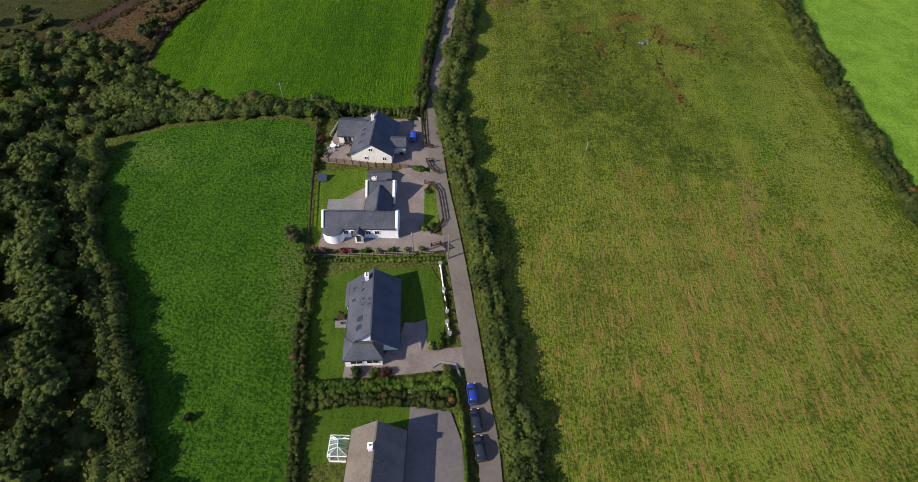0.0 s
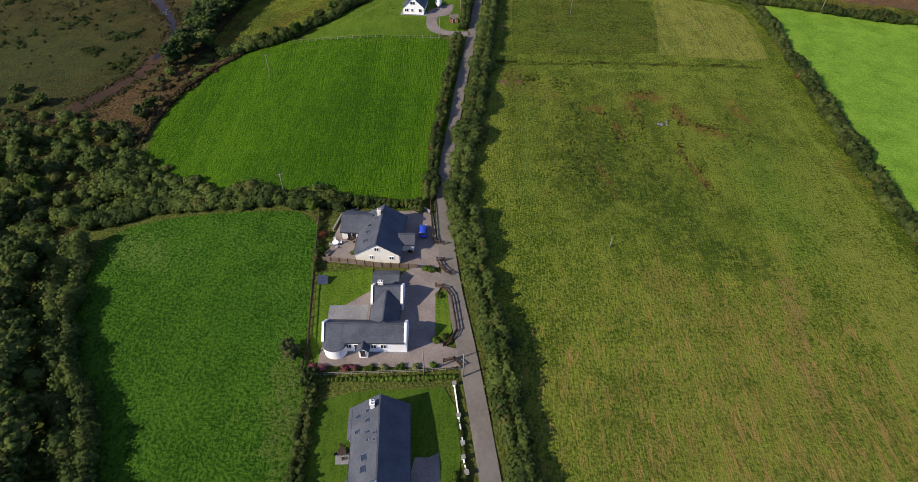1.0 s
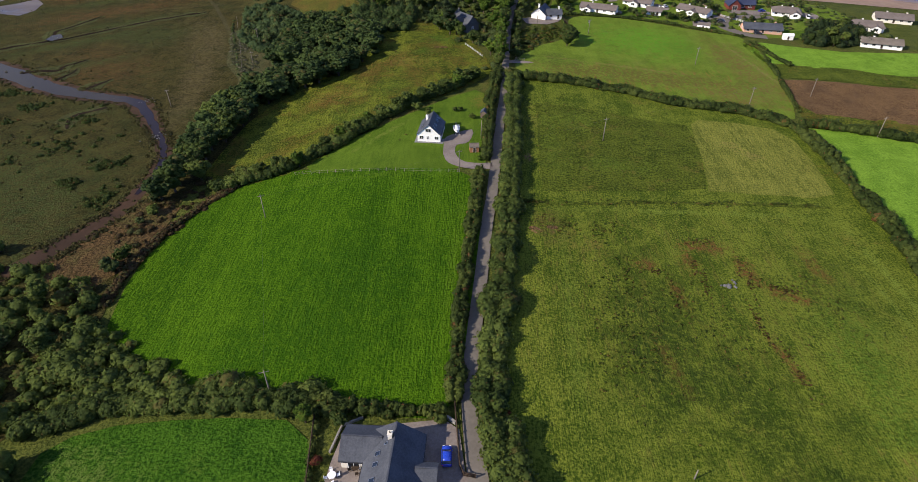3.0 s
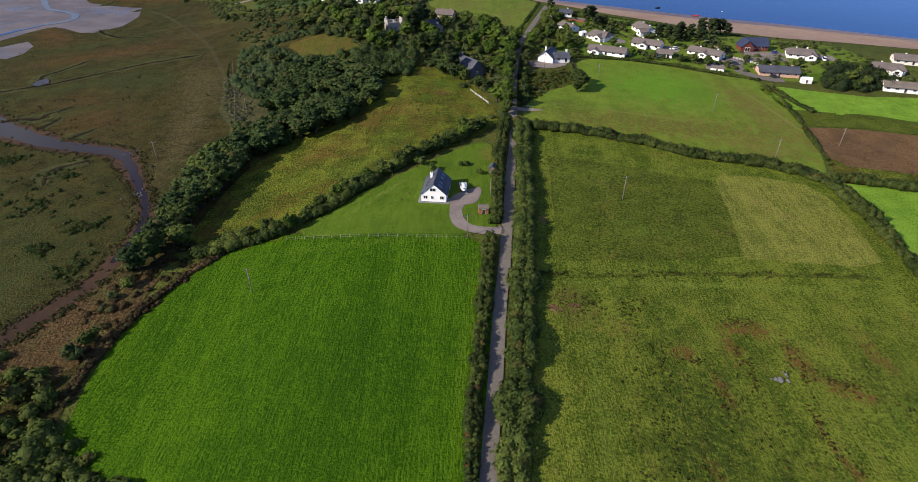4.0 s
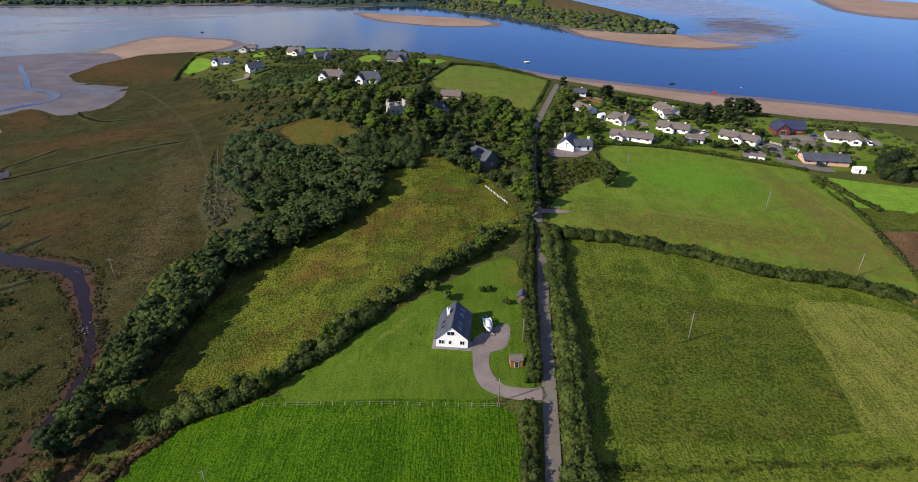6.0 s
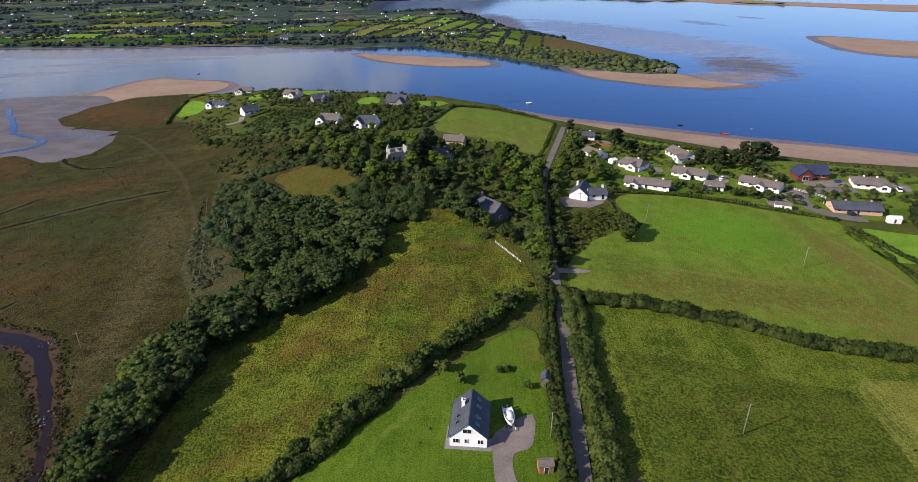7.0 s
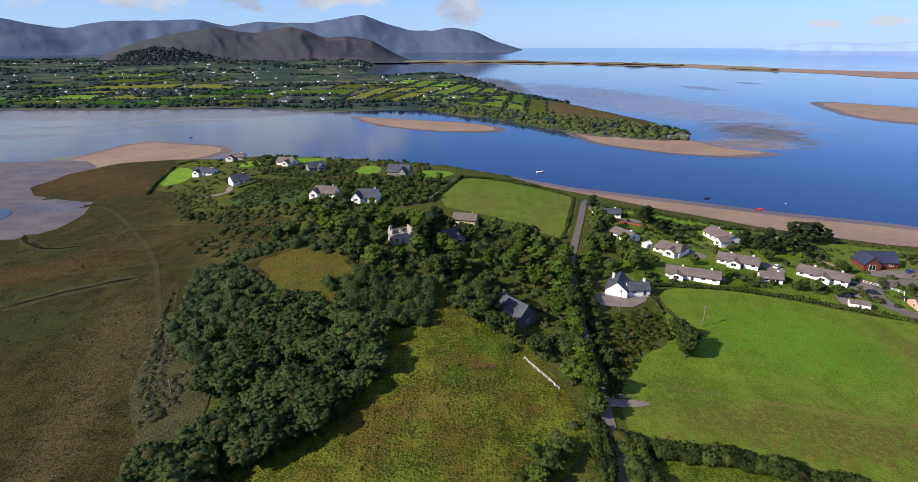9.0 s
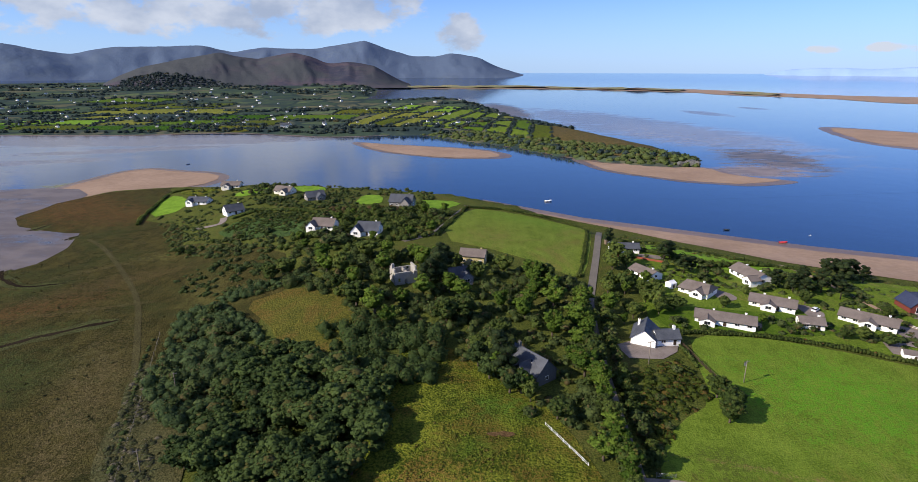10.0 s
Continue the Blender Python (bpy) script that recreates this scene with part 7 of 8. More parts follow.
# white storey-and-a-half house on its own lawn
h = house("white storey-and-a-half house with dark slate roof", -22.0, 221.4, 85)
block(h, I, 10.2, 7.3, 2.5, 5.8, M_WHITE, M_SLATE, over=0.25, chimneys=[(1.6, 1.5, 0.9, 1.5)],
      lights=[(x, -1.7, 0.8, 1.1) for x in (3.6, 1.5, -1.6, -3.6)] + [(x, 2.2, 0.9, 1.1) for x in (-2.8, -0.9)],
      windows=[("W", -2.4, 0.9, 1.0, 1.1), ("W", 2.4, 0.9, 1.1, 1.1), ("W", 0.4, 0.9, 0.6, 1.1), ("W", 0.2, 3.4, 1.6, 1.1), ("S", -3, 1, 1.3, 1.1), ("S", 0, 0, 1.0, 2.05), ("S", 3, 1, 1.3, 1.1), ("N", -2, 1, 1.3, 1.1), ("N", 2, 1, 1.3, 1.1), ("E", 0, 1, 1.2, 1.1)])
bm = bmesh.new()
box(bm, -6.0, -4.6, -0.8, 5.5, 4.6, 0.06)
part("path", bm, M_PAVE, h, "pale concrete path")

# slate-roofed house in the wood
h = house("grey slate-roofed house among trees", -13.5, 334, -52)
# grey stone wall, darkened: the shade it lies in is put into its colour
M_GREYWALL = plain("grey_pebbledash", (0.085, 0.085, 0.085), (0.130, 0.130, 0.128), 0.9, 2.0, 0.02)
block(h, I, 12.5, 7.6, 3.0, 6.8, M_GREYWALL, M_SLATE, parapet=False, chimneys=[(-4.6, 0, 0.9, 1.2)], lights=[(2.0, -1.6, 0.8, 1.0)])
block(h, pose(1.5, -3.8, 0, 0, 0, 90), 4, 4.4, 2.9, 5.6, M_GREYWALL, M_SLATE, windows=[("W", 0, 1, 1.2, 1.2)])

GENERIC = (  # label, x, y, turn, length, width, eave, ridge, wall, roof, wing, hip
    ("low white bungalow with black roof", 42, 446, -6, 14, 6.5, 2.6, 4.4, M_WHITE, M_SLATE, (-4, -3.5), 0),
    ("long white bungalow with grey tiled roof", 42.5, 413.5, -62, 12, 6.5, 2.6, 4.4, M_WHITE, M_ROOFTILE, None, 0),
    ("white bungalow with brown hipped roof", 58, 398, -44, 12, 8.5, 2.6, 5.0, M_WHITE, M_ROOFTILE, (2, -4.5), 1.5),
    ("white two-storey house with grey roof", 86.3, 415, -77, 16, 7.5, 3.2, 5.6, M_WHITE, M_ROOFTILE, (6.5, -4.5), 0),
    ("white bungalow with grey roof and sunrooms", 81.3, 387, -31, 16, 7.0, 2.6, 4.6, M_WHITE, M_ROOFTILE, (-1, -4.2), 0),
    ("long white bungalow with grey-brown roof", 57, 371.4, -23, 20, 6.6, 2.6, 4.5, M_WHITE, M_ROOFTILE, (-5.5, -4), 0),
    ("small white cottage with grey roof", 86, 371, -15, 8, 5.2, 2.5, 4.2, M_WHITE, M_ROOFTILE, None, 0),
    ("long white bungalow with grey-brown roof", 108.6, 375, -41, 18, 6.8, 2.6, 4.5, M_WHITE, M_ROOFTILE, (0.5, -4), 0),
    ("pink bungalow with grey roof", 134.5, 349.6, -9, 19, 7.6, 2.6, 4.8, M_PINKWALL, M_SLATE, None, 0),
    ("white bungalow with hipped brown roof", 159, 378.5, -20, 15, 9.0, 2.6, 4.8, M_WHITE, M_ROOFTILE, (4, -5), 2.5),
    ("white bungalow with brown roof", 190, 356, -20, 15, 8.0, 2.6, 4.8, M_WHITE, M_ROOFTILE, (3, -4.5), 1.5),
    ("long white bungalow with brown tiled roof", 210, 369, -20, 18, 8.0, 2.6, 4.8, M_CREAM, M_ROOFTILE, None, 0),
    ("long white bungalow with brown tiled roof", 182, 329, -17, 18, 6.5, 2.6, 4.6, M_WHITE, M_TILE, None, 0),
    ("white cottage with grey slate roof", -207, 563, -10, 15, 7, 2.7, 5.4, M_WHITE, M_SLATE, (-4, -4), 0),
    ("white storey-and-a-half house with slate roof", -170, 525.5, 40, 11, 7.5, 2.9, 6.6, M_WHITE, M_SLATE, None, 0),
    ("cream bungalow with grey roof", -199, 599, 0, 14, 7, 2.7, 5.2, M_CREAM, M_ROOFTILE, (-2, -5), 0),
    ("cream house with grey roof", -151, 567, -20, 13, 7, 2.7, 5.6, M_CREAM, M_ROOFTILE, (3, -5), 0),
    ("grey house with slate roof", -126, 546, 30, 12, 7.5, 2.8, 6.2, M_STONE, M_SLATE, (2, -5), 0),
    ("large grey stone house with slate roof", -67.5, 516, -12, 14, 8, 4.0, 8.2, M_STONE, M_SLATE, (3.5, -5), 0),
    ("white house with slate roof and gable", -77, 455, -8, 11, 8, 3.0, 7.0, M_WHITE, M_SLATE, (-5, -4), 0),
    ("white house with brown roof and chimneys", -101, 466.5, -10, 12, 7, 3.0, 6.4, M_WHITE, M_ROOFTILE, (-5, -4), 0),
    ("yellow two-storey house with grey roof", -28, 420, -14, 11, 6, 4.6, 7.0, M_YELLOW, M_ROOFTILE, None, 0),
    ("grey stone cottage with slate roof", -34.5, 401.5, 20, 8, 6, 3.4, 6.4, M_STONE, M_SLATE, (2, -3.5), 0),
)
for label, x, y, turn, L, wd, ev, rd, wall, roof, wing, hip in GENERIC:
    L, wd, ev, rd = L * 0.94, wd * 1.12, ev * 0.80, rd * 0.82
    h = house(label, x, y, turn)
    block(h, I, L, wd, ev, rd, wall, roof, hip=hip, over=0.45, chimneys=[(L / 3.2 - hip, 0.3, 0.65, 0.7)] if L < 14 else [(L / 3 - hip, 0.3, 0.65, 0.7), (-L / 5, 0.3, 0.6, 0.6)])
    if wing:
        block(h, pose(wing[0], wing[1], 0, 0, 0, 90), 4.6, 4.8, ev - 0.1, rd - 0.7, wall, roof, windows=[("W", 0, 0.9, 1.8, 1.2)])

h = house("white gabled house with dark slate roof and side wing", 25.3, 357.0, 68)
block(h, I, 10.5, 7.4, 2.3, 5.2, M_WHITE, M_SLATE, chimneys=[(2.6, 2.2, 0.9, 1.8)], windows=[("S", -2, 1, 1.3, 1.1), ("S", 2, 1, 1.3, 1.1), ("N", 0, 1, 1.3, 1.1)])
block(h, pose(0.6, -6.2, 0, 0, 0, -62), 7.5, 5.4, 2.2, 4.2, M_WHITE, M_SLATE, chimneys=[(2.4, 0, 0.8, 1.0)])
h = house("dark red timber-clad hall with navy sheet roof", 140, 391, -4, name="village_hall")
block(h, I, 11.5, 8, 2.6, 5.8, M_REDWALL, M_NAVY, windows=[("S", 3, 1, 1.6, 1.3), ("S", -1, 1, 1.6, 1.3)])
block(h, pose(-6.0, -2.5, 0, 0, 0, 90), 9, 6.4, 2.6, 5.6, M_REDWALL, M_NAVY, windows=[("W", 0, 0.3, 2.4, 2.2), ("S", 0, 1, 1.5, 1.2)])

# roofless ruin
M_PALESTONE = plain("pale_stone", (0.26, 0.245, 0.22), (0.38, 0.36, 0.33), 0.9, 2.0, 0.03)
ruin = tagged(new("ruin"), "roofless pale stone ruin with empty window openings", "ruin")
ruin.matrix_basis = pose(-55.5, 400.5, zg(-55.5, 400.5) - 0.2, 0, 0, 24)


def pierced(root, x0, x1, y, h, holes, m):
    """A stone wall along x with square holes through it."""
    x, runs = x0, []
    for a, c, lo, hi in holes:
        runs += [(x, 0, a, h), (a, 0, c, lo), (a, hi, c, h)]
        x = c
    for xa, za, xb, zb in runs + [(x, 0, x1, h)]:
        if zb > za:
            bm = bmesh.new()
            box(bm, xa, y - 0.3, za, xb, y + 0.3, zb, m)
            part("masonry", bm, M_PALESTONE, root)


for y, hh in ((-3.2, 4.8), (3.2, 4.9)):
    pierced(ruin, -4.5, 4.5, y, hh, [(-3.2, -2.2, 1, 2.6), (-0.5, 0.5, 0, 2.2), (2.2, 3.2, 3.6, 4.8)], I)
for x, hh in ((-4.2, 6.0), (0.5, 4.6), (4.2, 6.4)):
    pierced(ruin, -2.9, 2.9, 0, hh, [(-0.6, 0.6, 0.9, 2.5)], pose(x, 0, 0, 0, 0, 90))
bm = bmesh.new()
box(bm, -4.7, -0.5, 5.8, -3.7, 0.5, 7.6)
part("chimney", bm, M_PALESTONE, ruin)

# small sheds
M_CEDAR = plain("cedar_boards", (0.26, 0.115, 0.050), (0.34, 0.165, 0.080), 0.8, 3.0, 0.01)
SHEDS = ((-8.1, 210.6, 6, 2.7, 2.0, M_CEDAR, M_TILE, "small orange-brown timber garden shed with grey-brown roof"), (-4.9, 235.6, 80, 2.6, 2.0, M_BOARD, M_SLATE, "weathered timber garden shed"),
         (143, 338, -8, 4.6, 2.2, M_WHITE, M_TRIM, "long low white shed"), (106, 350, -25, 6, 4, M_WHITE, M_ROOFTILE, "white garage with grey-brown roof"), (37, 455, 10, 3, 2.4, M_BOARD, M_TILE, "small timber beach shed"),
         (49, 402, 30, 3, 3, M_WHITE, M_TRIM, "small pale garden shed"))
for x, y, turn, L, wd, wall, roof, label in SHEDS:
    h = tagged(house(label, x, y, turn, name="shed"), category="shed")
    block(h, I, L, wd, 1.9, 2.6, wall, roof, over=0.15, windows=[("S", 0, 0, 0.8, 1.7)], gutter=False)

# far houses across the bay: a white cottage, again and again
far_home = house("small white far-off house with dark roof", -300, 1070, 10, zfar(-300, 1070))
block(far_home, I, 13, 8, 3.2, 6.5, M_WHITE, M_SLATE, windows=[("S", -3, 1, 1.4, 1.2), ("S", 3, 1, 1.4, 1.2), ("S", 0, 0, 1.1, 2.1)], gutter=False, chimneys=[(5, 0, 0.9, 1.0)])
tagged(far_home, group="far houses")
rg = random.Random(12)
k = 0
while k < 150:
    y = 1060 + 1500 * rg.random() ** 1.3
    x = rg.uniform(-0.72 * y, 20 - (y - 1000) * 0.25) if rg.random() < 0.75 else rg.uniform(-250, 60)
    if not inside(x, y, FAR) or zfar(x, y) < -4:
        continue
    s = rg.uniform(0.28, 0.48) * (1 + (y - 1000) / 3000)
    copy_thing(far_home, pose(x, y, zfar(x, y) + 0.5, 0, 0, rg.uniform(-60, 60)) @ Matrix.Diagonal((s, s, s, 1)))
    k += 1

# ---- fences, walls and poles ----


def placed(name, label, category, x, y, turn=0.0, z=None, lift=0.1):
    o = tagged(new(name), label, category)
    o.matrix_basis = pose(x, y, (zg(x, y) if z is None else z) + lift, 0, 0, turn)
    return o


def local(root, bm, name, mat, label=""):
    """A part given in world metres, under a thing that stands elsewhere."""
    o = part(name, bm, mat, root, label)
    o.matrix_parent_inverse = root.matrix_basis.inverted()
    return o


def rail_fence(line, label, height=1.2, rails=3, gap=2.0, mat=M_TIMBER, thick=0.10, rail=0.11, name="fence"):
    root = placed(name, label, name, *line[0])
    posts = along(line, gap) + [(*line[-1], 0)]
    for x, y, a in posts:
        bm = bmesh.new()
        z = zg(x, y)
        box(bm, -thick, -thick, -0.4, thick, thick, height + 0.12, pose(x, y, z, 0, 0, math.degrees(a)))
        local(root, bm, "post", mat)
    for k in range(rails):
        h = height * (k + 1) / rails - 0.06
        bm = bmesh.new()
        tube(bm, [(x, y, zg(x, y) + h) for x, y, _ in posts], [rail] * len(posts), 4)
        local(root, bm, "rail", mat)
    return root


rail_fence([(-10.9, 116), (-10.0, 107), (-9.6, 102.6), (-7.2, 102.2)], "dark brown post-and-rail fence beside the lane")
rail_fence([(-6.9, 97.6), (-8.2, 98.2), (-8.8, 97.2), (-6.6, 94.6), (-5.4, 94)], "dark brown post-and-rail entrance fence")
rail_fence([(-8.4, 90.9), (-6.9, 90.7), (-5.3, 88.5), (-3.9, 80.2), (-5.6, 78.2), (-6.4, 77.6)], "dark brown post-and-rail fence round a verge")
rail_fence([(-6.2, 74.4), (-4.4, 75), (-3.0, 73.6)], "dark brown post-and-rail entrance fence")
rail_fence([(-36, 117), (-33.2, 93), (-31.3, 77), (-31.5, 72.4)], "dark brown post-and-rail field fence", rails=2)
rail_fence([(-62, 201), (-43, 198.6), (-27, 197.6), (-12.3, 197.6)], "weathered post-and-wire field fence", 1.1, 2, 2.6, M_POLE, 0.06, 0.02)
rail_fence([(-3.4, 73.1), (-10.4, 72.4), (-22, 71.7), (-30.8, 71.2)], "pale timber rail fence between gardens", 0.9, 2, 2.4, M_POLE, 0.07, 0.06)
rail_fence([(-12.5, 310), (-9, 303), (-5.2, 295.4)], "white-painted rail fence at a gate", 0.9, 2, 2.4, M_TRIM, 0.06, 0.05)
rail_fence([(-139, 374), (-120, 323), (-110, 295)], "old post-and-wire marsh fence", 1.1, 2, 4.0, M_POLE, 0.07, 0.02)
rail_fence([(35.5, 359), (36.5, 350), (38, 338), (40, 326)], "dark timber garden fence beside a field", 1.2, 3, 2.2, M_TIMBER)
rail_fence([(122, 372), (131, 363), (126, 356)], "white rail fence along a lane", 1.0, 2, 2.2, M_TRIM, 0.07, 0.06)

# boarded fence between two yards
fence = placed("board_fence", "weathered vertical-board garden fence", "fence", -32, 97.2)
line = along([(-32.2, 97.2), (-25.3, 96.5), (-20, 95.8), (-13, 95.6)], 1.8)
for x, y, a in line:
    for j in range(10):
        bm = bmesh.new()
        box(bm, j * 0.18, -0.02 + 0.012 * (j % 2), -0.3, j * 0.18 + 0.165, 0.02 + 0.012 * (j % 2), 1.35 + 0.02 * (j % 3), pose(x, y, zg(x, y), 0, 0, math.degrees(a)))
        local(fence, bm, "board", M_BOARD)
    bm = bmesh.new()
    box(bm, -0.07, -0.07, -0.4, 0.07, 0.07, 1.5, pose(x, y, zg(x, y), 0, 0, math.degrees(a)))
    local(fence, bm, "post", M_TIMBER)


def low_wall(line, label, height=0.8, thick=0.24, mat=M_WHITE, pillars=True):
    root = placed("garden_wall", label, "wall", *line[0])
    for (x0, y0), (x1, y1) in zip(line, line[1:]):
        L, a = math.hypot(x1 - x0, y1 - y0), math.degrees(math.atan2(y1 - y0, x1 - x0))
        bm = bmesh.new()
        n = max(1, int(L / 2))
        for i in range(n):
            s, e = L * i / n, L * (i + 1) / n
            x, y = x0 + (x1 - x0) * i / n, y0 + (y1 - y0) * i / n
            box(bm, 0.01, -thick / 2, -0.5, e - s - 0.01, thick / 2, height, pose(x, y, zg(x, y), 0, 0, a))
        local(root, bm, "wall_run", mat)
    if pillars:
        for x, y in line:
            bm = bmesh.new()
            m = pose(x, y, zg(x, y), 0, 0, a)
            box(bm, -0.24, -0.24, -0.5, 0.24, 0.24, height + 0.35, m)
            local(root, bm, "pillar", mat)
            bm = bmesh.new()
            box(bm, -0.36, -0.36, height + 0.352, 0.36, 0.36, height + 0.47, m)
            local(root, bm, "capstone", M_STONE)
    return root


low_wall([(-4.2, 70), (-3.3, 64.2), (-2.5, 59.5)], "white garden wall with capped pillars", 0.5, 0.2)
low_wall([(-1.8, 54.6), (-2.4, 57)], "white gate pillar and wall")
low_wall([(-4.6, 48.2), (-3.2, 49.2), (-0.6, 48.8), (0.2, 46.6)], "curved pale stone entrance wall", 0.5, 0.3, M_STONE, False)
low_wall([(36, 437), (46, 434.5), (56, 430)], "red brick garden wall", 0.9, 0.25, plain("red_brick", (0.30, 0.085, 0.045), (0.22, 0.07, 0.045), 0.85, 2.0, 0.01), False)
low_wall([(-31.5, 106), (-30.4, 111.2), (-27, 113)], "low curved stone garden wall", 0.5, 0.3, M_STONE, False)
low_wall([(-12.5, 113.6), (-10.6, 112.2)], "low stone bank wall", 0.6, 0.5, M_STONE, False)


def pole(x, y, height, arm=True, turn=20.0, box_on=False):
    root = placed("utility_pole", "grey wooden power pole with crossarm" if arm else "plain grey wooden pole", "pole", x, y, turn)
    bm = bmesh.new()
    tube(bm, [(0, 0, -0.8), (0, 0, height * 0.5), (0, 0, height)], [0.14, 0.12, 0.09], 8)
    part("shaft", bm, M_POLE, root)
    if arm:
        bm = bmesh.new()
        box(bm, -0.9, -0.06, height - 0.55, 0.9, 0.06, height - 0.43)
        part("crossarm", bm, M_POLE, root)
        for u in (-0.8, 0.0, 0.8):
            bm = bmesh.new()
            tube(bm, [(u, 0, height - 0.43 + (0.43 if u == 0 else 0)), (u, 0, height - 0.18 + (0.43 if u == 0 else 0))], [0.06, 0.05], 6)
            part("insulator", bm, M_PIPE, root, "dark insulator")
    if box_on:
        bm = bmesh.new()
        box(bm, -0.3, 0.1, height - 1.7, 0.3, 0.6, height - 0.8)
        part("transformer", bm, M_METAL, root, "grey transformer box")
    return root


POLES = [(-64.6, 178.9, 7.4), (-45, 118, 7.0), (33.5, 221, 8.0), (45.6, 332.4, 6.8), (93, 254, 7.5), (121.4, 266.3, 7.5), (129, 233, 7.5), (86, 296.7, 7.5), (-12.4, 198.9, 6.5), (21.8, 341, 7.5), (-125, 257, 7), (-107.2, 302, 6.5), (-116, 337.7, 6.0)]
for x, y, hgt in POLES:
    pole(x, y, hgt, True, 20, x == 45.6)
for x, y, hgt in ((-5.9, 218.8, 6.5), (-9.6, 72.2, 7.0), (28.4, 103.6, 2.6), (-2.6, 71.6, 7.0)):
    pole(x, y, hgt, False)


def cable(p, q, hp, hq):
    bm = bmesh.new()
    a, c = Vector((*p, zg(*p) + hp)), Vector((*q, zg(*q) + hq))
    L = (c - a).length
    tube(bm, [a.lerp(c, i / 12) - Vector((0, 0, L * 0.018 * 4 * (i / 12) * (1 - i / 12))) for i in range(13)], [0.012] * 13, 4)
    tagged(link("power_cable", bm, M_PIPE), "thin sagging overhead power cable", "cable")


for p, q, hp, hq in (((-45, 118), (-64.6, 178.9), 6.7, 7.1), ((-64.6, 178.9), (-12.4, 198.9), 7.1, 6.3), ((-12.4, 198.9), (33.5, 221), 6.3, 7.7), ((33.5, 221), (93, 254), 7.7, 7.7), ((-12.4, 198.9), (-5.9, 218.8), 6.2, 6.3), ((21.8, 341), (45.6, 332.4), 7.1, 6.5)):
    cable(p, q, hp, hq)

# ---- vehicles and boats ----


def paint(name, colour):
    m, n, b = material(name, 0.25)
    b.inputs["Base Color"].default_value = (*colour, 1)
    b.inputs["Coat Weight"].default_value = 0.8
    n.put(b.inputs["Roughness"], n.math("ADD", 0.2, n.math("MULTIPLY", n.noise(n.coords(), 3.0), 0.2)))
    return m


M_BLUE, M_BLACK, M_DARKBLUE, M_WHITECAR, M_REDPAINT = paint("blue_paint", (0.012, 0.045, 0.42)), paint("black_paint", (0.012, 0.014, 0.018)), paint("deep_blue_paint", (0.010, 0.030, 0.24)), paint("white_paint", (0.75, 0.75, 0.76)), paint("red_paint", (0.45, 0.02, 0.015))
M_RUBBER = plain("rubber", (0.015, 0.015, 0.015), (0.025, 0.025, 0.025), 0.9, 4.0, 0.004)
M_LAMP = paint("red_lamp", (0.5, 0.01, 0.01))


def loft(bm, sections):
    """Closed skin through rings of points with the same count."""
    rings = [[bm.verts.new(p) for p in s] for s in sections]
    n = len(rings[0])
    for r0, r1 in zip(rings, rings[1:]):
        for j in range(n):
            bm.faces.new((r0[j], r0[(j + 1) % n], r1[(j + 1) % n], r1[j])).smooth = True
    bm.faces.new(rings[0][::-1])
    bm.faces.new(rings[-1])
    bmesh.ops.recalc_face_normals(bm, faces=bm.faces[:])


